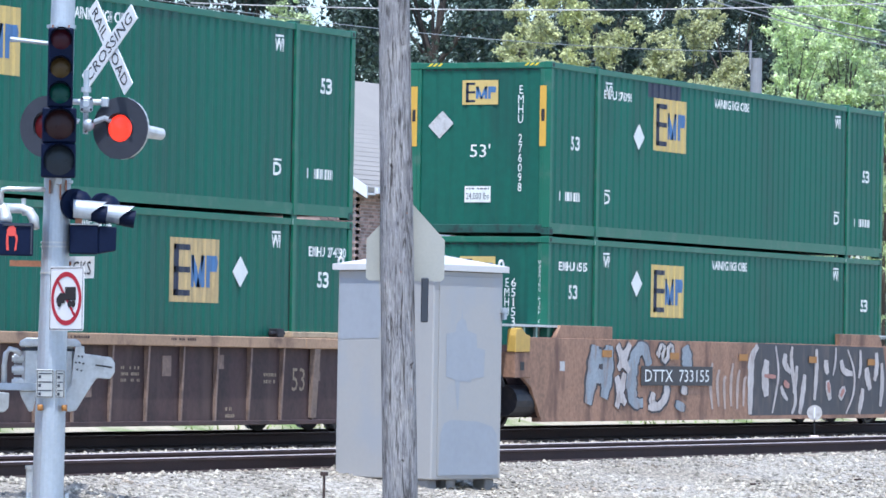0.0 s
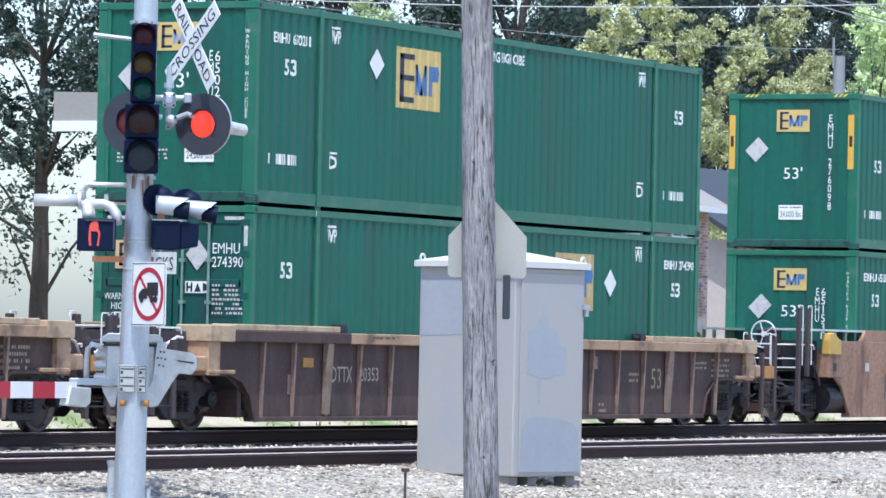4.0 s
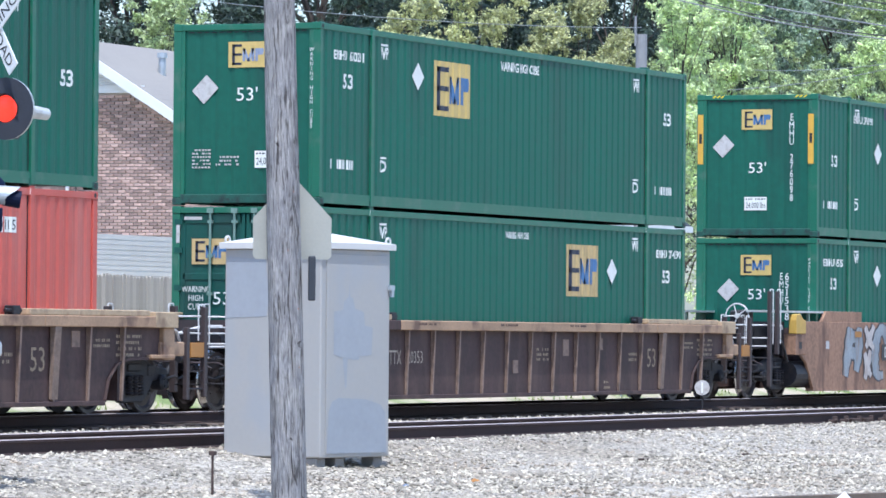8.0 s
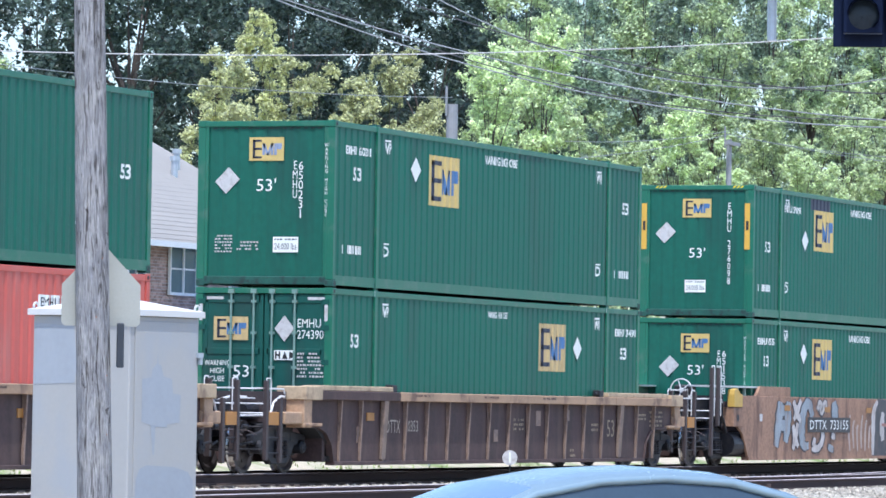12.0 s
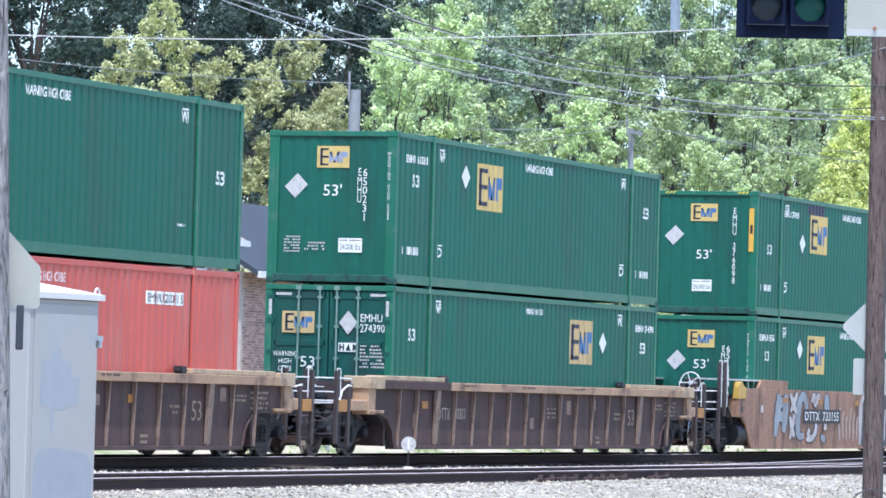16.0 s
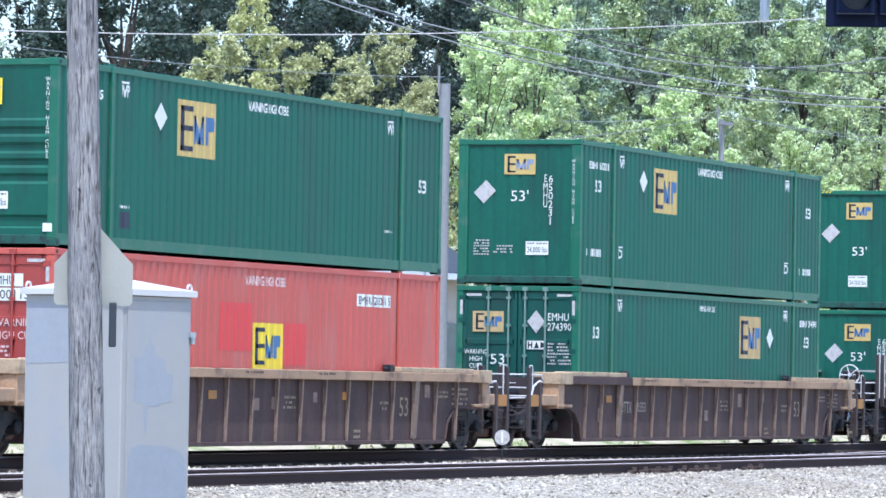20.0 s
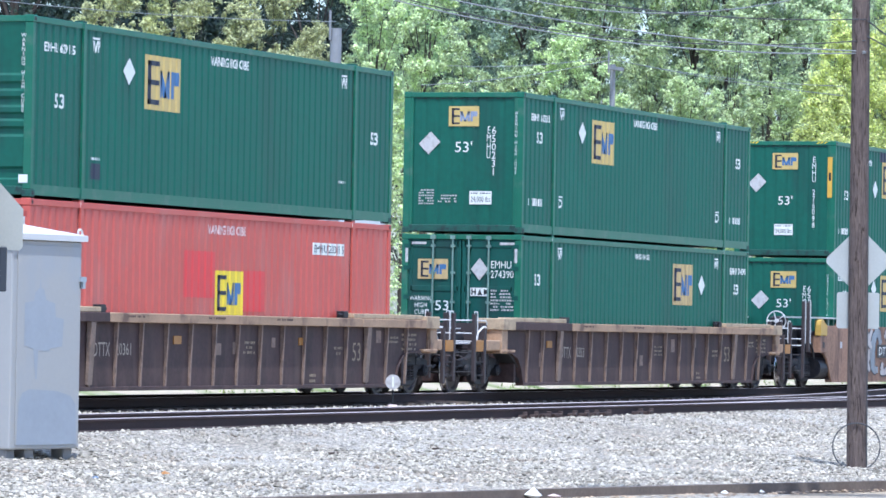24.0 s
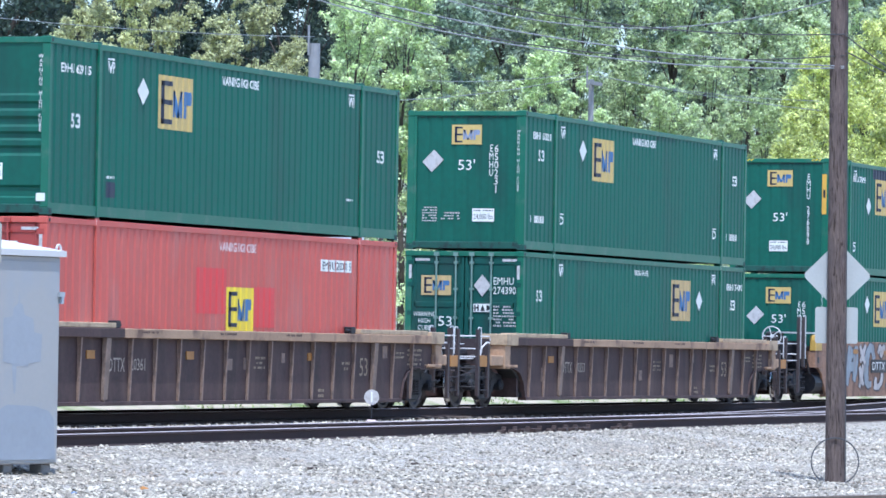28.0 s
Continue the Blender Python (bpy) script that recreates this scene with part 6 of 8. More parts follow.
    sym.prism([(-0.425, 2.735), (-0.395, 2.735), (-0.386, 2.70), (-0.395, 2.64), (-0.40, 2.58), (-0.42, 2.58), (-0.412, 2.64), (-0.405, 2.69)], "y", y0, y1)
    part("stop_symbol", sym, "walk_red_lit", w, "glowing red stop symbol")
    part("bracket_pipe", Shape().cord([(-1.05, 0.0, 3.025), (-0.60, 0.0, 3.03)], 0.062, 16), "aluminium", m, smooth=True)
    part("flange", Shape().tube((-0.615, 0.0, 3.03), (-0.585, 0.0, 3.03), 0.09, n=18), "aluminium", m)
    part("bracket_pipe", Shape().cord([(-0.58, 0.0, 3.02), (-0.53, -0.02, 2.98), (-0.51, -0.05, 2.90), (-0.51, -0.08, 2.85)], 0.062, 14), "aluminium", m, smooth=True)
    part("bracket_pipe", Shape().cord([(-0.56, 0.0, 3.0), (-0.36, 0.0, 3.0), (-0.28, -0.02, 2.97), (-0.235, -0.04, 2.90), (-0.225, -0.06, 2.80)], 0.05, 14), "aluminium", m, smooth=True)
    part("band", Shape().tube((-0.33, 0, 2.93), (-0.34, 0, 3.1), 0.022, n=8), "aluminium", m)
    part("thin_pipe", Shape().cord([(-0.56, -0.04, 2.95), (-0.562, -0.04, 3.13), (-0.545, -0.04, 3.18), (-0.50, -0.04, 3.19), (-0.10, -0.04, 3.19)], 0.026, 10), "aluminium", m, smooth=True)
    # lights facing the other road, seen from the side
    sl = part("side_light", Shape().box(0.12, 0.40, -0.18, 0.16, 2.56, 2.845), "signal_black", m, "navy-black walk light seen from the side", bevel=0.012)
    part("light_front", Shape().prism([(0.40, 2.565), (0.575, 2.60), (0.58, 2.83), (0.40, 2.84)], "y", -0.16, 0.16), "signal_black", sl, bevel=0.01)
    part("light_rim", Shape().box(0.12, 0.41, -0.19, 0.17, 2.845, 2.857), "sign_back", sl)
    part("rust_patch", Shape().box(0.17, 0.24, -0.17, -0.1, 2.857, 2.91), "rust", sl)
    for k, (x, y) in enumerate(((0.15, -0.15), (0.43, 0.10))):
        # cutaway hood: long above, short below
        n, rr, zc = 20, 0.095, 3.0 - 0.03 * k
        g = Shape()
        for i in range(n + 1):
            t = math.pi * (-0.35 + 1.7 * i / n)
            reach = 0.20 + 0.13 * max(-0.2, math.sin(t))
            for r2 in (rr, rr - 0.006):
                g.v += [(x, y + r2 * math.cos(t), zc + r2 * math.sin(t)), (x + reach, y + r2 * math.cos(t), zc - 0.02 + r2 * math.sin(t))]
        for i in range(n):
            o = 4 * i
            g.f += [(o, o + 4, o + 5, o + 1), (o + 2, o + 3, o + 7, o + 6), (o + 1, o + 5, o + 7, o + 3)]
            g.k += [0, 1, 1]
        part("hood", g, ("galvanised", "signal_black"), sl, "pale sunlit signal hood, black inside", smooth=False)
        part("hood_lip", Shape().tube((x + 0.16, y + 0.02, zc - 0.03), (x + 0.33, y + 0.02, zc - 0.055), 0.082, 0.088, n=18), "signal_black", sl)
        part("back_disc", Shape().tube((x + 0.02, y + 0.05, zc + 0.05), (x - 0.0, y + 0.08, zc + 0.05), 0.155, n=24), "signal_black", sl)
        part("back_shell", Shape().ball((x + 0.06, y + 0.1, zc + 0.06), 0.13, 14), "signal_black", sl, smooth=True)
    # number plates and small fittings low on the mast
    for x0, x1 in ((-0.179, -0.012), (0.005, 0.099)):
        p = part("notice", Shape().box(x0, x1, -0.180, -0.172, 1.142, 1.418), "sign_back", m, "small notice with grey bars", bevel=0.003)
        edge = Shape()
        for q0, q1, z0, z1 in ((x0 + 0.006, x1 - 0.006, 1.405, 1.411), (x0 + 0.006, x1 - 0.006, 1.149, 1.155), (x0 + 0.006, x0 + 0.012, 1.155, 1.405), (x1 - 0.012, x1 - 0.006, 1.155, 1.405)):
            edge.box(q0, q1, -0.1835, -0.181, z0, z1)
        part("notice_border", edge, "signal_grey", p)
        for k in range(3):
            z = 1.385 - 0.083 * k
            part("notice_bar", Shape().box(x0 + 0.02, x1 - 0.02, -0.1835, -0.181, z - 0.012, z), "signal_grey", p)
            part("notice_bar", Shape().box(x0 + 0.02, x0 + 0.045, -0.1835, -0.181, z - 0.055, z - 0.025), "signal_grey", p)
    for x in (-0.14, 0.10):
        part("push_button", Shape().tube((x, -0.20, 1.045), (x, -0.10, 1.045), 0.022, n=12).box(x - 0.028, x + 0.028, -0.16, -0.10, 1.015, 1.075), "amber_plate", m, "small amber push button", bevel=0.006)
    return m


signal_mast()


def no_lorry_sign():
    g = thing("no_truck_sign", mast_frame(0.105, -0.43) @ pose(0, 0, 1.80, 0, 0, -54), "white sign with red ring over a black truck", "road sign")
    part("plate", Shape().prism([(-0.28, 0.02), (-0.26, 0), (0.26, 0), (0.28, 0.02), (0.28, 0.61), (0.26, 0.63), (-0.26, 0.63), (-0.28, 0.61)], "y", -0.008, 0), "sign_white", g)
    ring = Shape()
    n = 40
    for i in range(n):
        a, b = 2 * math.pi * i / n, 2 * math.pi * (i + 1) / n
        ring.add([(r * math.cos(t), -0.011, 0.315 + r * 1.05 * math.sin(t)) for r, t in ((0.25, a), (0.25, b), (0.205, b), (0.205, a))], RECT)
    ring.add([(-0.17, -0.011, 0.49), (-0.145, -0.011, 0.51), (0.17, -0.011, 0.14), (0.145, -0.011, 0.12)], RECT)
    part("red_ring", ring, "sign_red", g)
    tr = Shape().add([(-0.02, -0.0135, 0.30), (0.16, -0.0135, 0.30), (0.16, -0.0135, 0.43), (-0.02, -0.0135, 0.43)], RECT)
    tr.add([(-0.16, -0.0135, 0.27), (-0.02, -0.0135, 0.27), (-0.02, -0.0135, 0.37), (-0.10, -0.0135, 0.37), (-0.16, -0.0135, 0.32)], [(0, 1, 2, 3, 4)])
    for x in (-0.11, 0.06, 0.12):
        tr.add([(x + 0.035 * math.cos(t), -0.0145, 0.265 + 0.035 * math.sin(t)) for t in [2 * math.pi * i / 10 for i in range(10)]], [tuple(range(10))])
    part("truck_outline", tr, "black_mark", g)
    edge = Shape()
    for a, b, c, d in ((-0.27, 0.27, 0.012, 0.02), (-0.27, 0.27, 0.61, 0.618), (-0.27, -0.262, 0.02, 0.61), (0.262, 0.27, 0.02, 0.61)):
        edge.add([(a, -0.0105, c), (b, -0.0105, c), (b, -0.0105, d), (a, -0.0105, d)], RECT)
    part("border", edge, "black_mark", g)


no_lorry_sign()


def crossing_signal():
    """Crossbuck, flashing lamps and gate drive on a slim post behind the mast."""
    c = thing("crossing_signal", mast_frame(-0.05, 0.75), "railway crossing signal with crossbuck, red flashing lamps and gate drive", "crossing signal")
    part("post", Shape().tube((0, 0, 0), (0, 0, 4.05), 0.06, n=12), "aluminium", c)
    part("crossarm", Shape().tube((-0.02, 0, 4.10), (0.68, 0, 4.10), 0.03, n=10), "aluminium", c)
    part("stub_post", Shape().tube((0.31, 0, 3.78), (0.31, 0, 4.42), 0.028, n=10).tube((0.31, 0, 4.2), (0.31, 0, 4.25), 0.05, n=10), "galvanised", c)
    part("junction_box", Shape().box(0.25, 0.38, -0.10, 0.08, 4.0, 4.15).tube((0.31, -0.11, 4.075), (0.31, 0.1, 4.075), 0.055, n=14), "galvanised", c, bevel=0.02)
    part("hub", Shape().lathe([(0.001, -0.12), (0.035, -0.118), (0.06, -0.09), (0.06, 0.05), (0.04, 0.1)], "y", (0.34, 0, 3.87), 18), "galvanised", c, bevel=0.0, smooth=True)
    for x0, x1 in ((0.02, 0.24), (0.40, 0.60)):
        part("arm", Shape().cord([(x0, -0.03, 3.90), ((x0 + x1) / 2, -0.06, 3.94), (x1, -0.03, 3.90)], 0.028, 8), "galvanised", c)
        part("arm_clamp", Shape().box((x0 + x1) / 2 - 0.04, (x0 + x1) / 2 + 0.04, -0.06, 0.05, 4.05, 4.15), "galvanised", c, bevel=0.012)
    for x, z in ((0.27, 4.02), (0.36, 4.02), (0.27, 4.13), (0.36, 4.13), (0.31, 3.80), (0.38, 3.90)):
        part("bolt", Shape().tube((x, -0.13, z), (x, -0.09, z), 0.014, n=6), "dark_seal", c)
    for x, mat in ((0.66, "lens_red_lit"), (-0.07, "lens_red_dim")):
        lamp = part("lamp", yawed(Shape().lathe([(0.001, 0.24), (0.06, 0.235), (0.20, 0.18), (0.25, 0.05), (0.312, 0.03), (0.312, 0.0)], "y", (0, 0, 0), 28), -30, x, -0.1, 3.84), "aluminium", c, "round lamp on a black backing disc", smooth=False)
        part("backing_disc", yawed(Shape().lathe([(0.14, -0.012), (0.312, -0.012), (0.312, 0.004), (0.14, 0.004)], "y", (0, 0, 0), 32), -30, x, -0.1, 3.84), "signal_grey", lamp)
        part("lens", yawed(lens_shape(0.135, -0.01), -30, x, -0.1, 3.84), mat, lamp, "glowing red lens", smooth=True)
        part("visor", yawed(visor(0.15, 0.05, y=-0.01), -30, x, -0.1, 3.84), "signal_grey", lamp)
        if x > 0:
            part("rear_hood", yawed(Shape().tube((0.03, 0.2, 0.0), (0.12, 0.62, -0.03), 0.075, 0.06, n=14), -30, x, -0.1, 3.84), "aluminium", lamp)
            part("hood_lip", yawed(Shape().prism([(-0.12, -0.30), (0.10, -0.30), (0.14, -0.22), (-0.14, -0.22)], "y", 0.0, 0.1), -30, x, -0.1, 3.84), "signal_grey", lamp)
    # crossbuck
    base = Matrix.Translation((0.545, -0.05, 4.655)) @ Matrix.Rotation(radians(-57), 4, "Z") @ Matrix.Rotation(radians(7), 4, "Y")
    for k, (ang, word) in enumerate(((45, "CROSSING"), (-45, "RAIL  ROAD"))):
        m = base @ Matrix.Rotation(radians(-ang), 4, "Y")
        y = -0.012 * (1 - k)
        bl = part("blade", Shape().box(-0.55, 0.55, y - 0.005, y + 0.005, -0.092, 0.092).moved(m), "sign_white", c, "white crossbuck blade with black lettering")
        pf = flat_text(word, 0.115, 0.97)
        part("lettering", Shape().add([(-0.485 + a, y - 0.0075, 0.057 + b) for a, b in pf[0]], pf[1]).moved(m), "black_mark", bl)
    # track-count plate, partly behind the mast
    tp = part("track_plate", yawed(Shape().box(-0.33, 0.33, -0.006, 0, 0.0, 0.22), -48, 0.20, -0.1, 2.33), "sign_white", c, "white plate with black lettering")
    pf = flat_text("TRACKS", 0.13, 0.56)
    part("lettering", yawed(Shape().add([(-0.27 + a, -0.009, 0.17 + b) for a, b in pf[0]], pf[1]), -48, 0.20, -0.1, 2.33), "black_mark", tp)
    part("rust_bar", Shape().box(-0.42, -0.1, -0.1, -0.06, 2.44, 2.50), "rust", c)
    part("rust_bar", Shape().box(0.13, 0.30, -0.1, -0.06, 2.46, 2.50), "rust", c)
    # gate drive and counterweight arm
    d = part("gate_drive", Shape().box(-0.28, 0.25, -0.20, 0.24, 1.10, 1.64), "aluminium", c, "cast aluminium gate drive housing", bevel=0.035)
    part("lid", Shape().prism([(-0.31, 1.64), (0.30, 1.64), (0.31, 1.68), (0.26, 1.725), (-0.24, 1.73), (-0.31, 1.69)], "y", -0.24, 0.28), "aluminium", d, bevel=0.015)
    part("seal", Shape().box(-0.285, 0.255, -0.205, 0.245, 1.60, 1.625), "dark_seal", d)
    part("side_gap", Shape().box(0.252, 0.285, -0.22, 0.2, 1.15, 1.62), "dark_seal", d)
    for z, r in ((1.52, 0.05), (1.41, 0.055), (1.29, 0.045)):
        part("terminal", Shape().tube((-0.36, -0.14, z), (-0.26, -0.14, z), r, n=12).tube((-0.38, -0.14, z), (-0.36, -0.14, z), r * 0.6, n=10), "aluminium", d)
    part("lifting_arm", Shape().cord([(-0.45, -0.27, 1.24), (-0.455, -0.27, 1.45), (-0.44, -0.27, 1.57), (-0.40, -0.27, 1.615), (-0.34, -0.27, 1.60), (-0.29, -0.24, 1.56)], 0.028, 8), "aluminium", d, smooth=True)
    part("arm_plate", Shape().box(-0.62, -0.12, -0.32, -0.24, 1.205, 1.275), "galvanised", d, bevel=0.006)
    part("lower_lug", Shape().prism([(-0.30, 1.20), (-0.13, 1.20), (-0.16, 1.0), (-0.20, 0.99), (-0.28, 1.14)], "y", -0.26, -0.1), "aluminium", d, bevel=0.01)
    w = part("counterweight_arm", Shape().prism([(0.144, 1.012), (0.20, 0.998), (0.266, 1.014), (0.412, 1.262), (0.467, 1.338), (0.60, 1.331), (0.643, 1.395), (0.643, 1.492), (0.604, 1.548), (0.34, 1.581), (0.335, 1.655), (0.25, 1.655), (0.236, 1.56), (0.205, 1.258), (0.15, 1.173)], "y", -0.29, -0.25), "aluminium", c, "slotted aluminium counterweight arm", bevel=0.008)
    part("slot", Shape().prism([(0.45, 1.462), (0.615, 1.438), (0.615, 1.456), (0.45, 1.474)], "y", -0.294, -0.289), "black_mark", w)
    for x, z in ((0.282, 1.553), (0.318, 1.55), (0.256, 1.49), (0.292, 1.49), (0.33, 1.48), (0.27, 1.42), (0.312, 1.41)):
        part("bolt_hole", Shape().tube((x, -0.294, z), (x, -0.289, z), 0.011, n=8), "black_mark", w)
    part("conduit", Shape().tube((-0.17, -0.2, 0), (-0.17, -0.2, 0.42), 0.05, n=10).tube((-0.17, -0.2, 0.42), (-0.17, -0.2, 0.46), 0.06, n=10), "aluminium", c)
    return c


crossing_signal()


def gate_arm():
    """Lowered arm striped red and white, reaching along the track over the road."""
    x, y = 42.27 - 0.35 * 0.494 + 0.65 * 0.869, 24.02 + 0.35 * 0.869 + 0.65 * 0.494
    g = thing("crossing_gate", pose(x, y - 0.1, -0.42 + 1.18), "lowered crossing gate arm striped red and white", "crossing gate")
    part("bracket", Shape().prism([(-0.92, -0.17), (-0.84, 0.02), (-0.45, 0.0), (-0.46, -0.15), (-0.54, -0.19)], "y", -0.05, 0.05), "aluminium", g, bevel=0.01)
    for i in range(14):
        a = -0.7 - 0.42 * i
        part("stripe", Shape().box(a - 0.42, a, -0.025, 0.025, -0.10, 0.06), "sign_white" if i % 2 == 0 else "sign_red", g)


gate_arm()


def loose_bits():
    r = random.Random(2)
    for x, y, mat, nm, lab in ((44.0, 21.9, "dark_rust", "ground_rod", "thin rusty rod standing in the gravel"),):
        g = thing(nm, pose(x, y, lift(x, y)), lab, "rod")
        part("shaft", Shape().tube((0, 0, -0.1), (0, 0, 0.42), 0.014, n=8).box(-0.03, 0.03, -0.03, 0.03, 0.40, 0.44), mat, g)
    for x, y, s, mat, nm, lab in ((47.6, 21.4, 0.06, "blue_mark", "litter", "crumpled blue scrap lying on the gravel"), (49.9, 21.6, 0.08, "amber_plate", "litter", "crumpled orange scrap lying on the gravel"), (46.6, 20.0, 0.04, "rust", "litter", "small rusty scrap lying on the gravel")):
        g = thing(nm, pose(x, y, lift(x, y) + 0.01), lab, "litter")
        sh = Shape()
        v, f = pebble(int(x * 10))
        sh.add((v * np.array((s * 1.6, s, s * 0.7))).tolist(), f.tolist())
        part("scrap", sh, mat, g)
    for x, y, size, mat, word in ((45.75, 15.85, 0.13, "white_mark", "crumpled white paper lying against the curb"), (45.95, 15.7, 0.09, "pink_mark", "crumpled pinkish paper lying against the curb"), (48.9, 14.85, 0.06, "white_mark", "small white scrap lying against the curb"), (49.4, 14.6, 0.06, "pale_sticker", "small pale scrap lying against the curb")):
        g = thing("litter", pose(x, y, -0.43 + size * 0.35, 0, 0, 40 * x), word, "litter")
        v, f = pebble(int(x * 100))
        part("scrap", Shape().add((v * np.array((size, size * 0.8, size * 0.7))).tolist(), f.tolist()), mat, g)
    # iron pieces beside the near rail
    for x in (75.0, 75.55, 76.0, 76.6, 77.5, 78.1, 78.6, 79.2, 81.0, 81.6):
        g = thing("rail_anchor", pose(x, Y2 - 0.752 - 0.15, -0.19, 0, 0, r.uniform(-20, 20)), "rusty forged rail anchor lying beside the rail", "rail anchor", "rail anchors")
        part("clip", Shape().box(-0.13, 0.13, -0.03, 0.03, 0.0, 0.09).box(-0.13, -0.07, -0.03, 0.12, 0.02, 0.08).box(0.08, 0.13, -0.03, 0.05, 0.0, 0.13), "dark_rust", g, bevel=0.01)
    for x in (59.5, 63.2, 70.4):
        g = thing("scrap_iron", pose(x, 23.2 + 0.3 * r.random(), lift(x, 23.4) + 0.01, 0, 0, r.uniform(-30, 30)), "dark scrap of iron lying on the gravel", "scrap")
        part("bar", Shape().box(-0.09, 0.09, -0.02, 0.02, 0, 0.025), "dark_rust", g, bevel=0.008)


loose_bits()


def track_target():
    """Small white round marker on a short stand between the tracks."""
    x, y = 85.42, 32.4
    g = thing("switch_target", pose(x, y, lift(x, y) + 0.02, 0, 0, -69), "white round switch target on a low stand", "switch target")
    part("stem", Shape().tube((0, 0, 0), (0, 0, 0.55), 0.016, n=8), "truck_iron", g)
    part("disc", Shape().lathe([(0.001, -0.01), (0.14, -0.01), (0.14, 0.01), (0.001, 0.01)], "y", (0, -0.03, 0.46), 28), "pale_sticker", g)
    part("bar", Shape().box(-0.016, 0.016, -0.05, -0.038, 0.36, 0.56), "sign_white", g)
    part("stand", Shape().box(-0.09, 0.09, -0.08, 0.08, -0.05, 0.04), "pink_mark", g, bevel=0.02)


track_target()


def brown_pole():
    x, y = 60.41, 16.61
    p = timber_pole("utility_pole", "brown wooden utility pole with a ring of cable at its foot", x, y, 0.125, 0.095, 12, (-0.6, 0.9), "brown_timber")
    ring = [Vector((0.30 * math.cos(a), 0.02, 0.58 + 0.30 * math.sin(a))) for a in [2 * math.pi * i / 28 for i in range(29)]]
    s = Shape().cord(ring, 0.009, 6)
    s.moved(Matrix.Rotation(radians(-74), 4, "Z") @ Matrix.Translation((0.0, -0.16, -0.02)))
    part("cable_ring", s, "wire_dark", p)
    part("conduit", Shape().tube((0.09, -0.10, 0.3), (0.07, -0.08, 6.5), 0.022, n=8), "wire_dark", p)
    az = -74.6
    d = thing("road_sign", pose(x + 0.11, y + 0.04, lift(x, y) + 2.62, 0, 0, az), "back of a diamond-shaped aluminium road sign on the brown pole", "road sign")
    k = 0.44
    part("plate", Shape().prism([(-0.03, -k + 0.03), (0.03, -k + 0.03), (k - 0.03, -0.03), (k - 0.03, 0.03), (0.03, k - 0.03), (-0.03, k - 0.03), (-k + 0.03, 0.03), (-k + 0.03, -0.03)], "y", 0.0, 0.008), "sign_back", d)
    q = thing("road_sign", pose(x + 0.11, y + 0.04, lift(x, y) + 1.76, 0, 0, az), "back of a square aluminium plaque under the diamond sign", "road sign")
    part("plate", Shape().prism([(-0.27, 0.02), (-0.25, 0), (0.25, 0), (0.27, 0.02), (0.27, 0.44), (0.25, 0.46), (-0.25, 0.46), (-0.27, 0.44)], "y", 0.0, 0.008), "sign_back", q)


brown_pole()


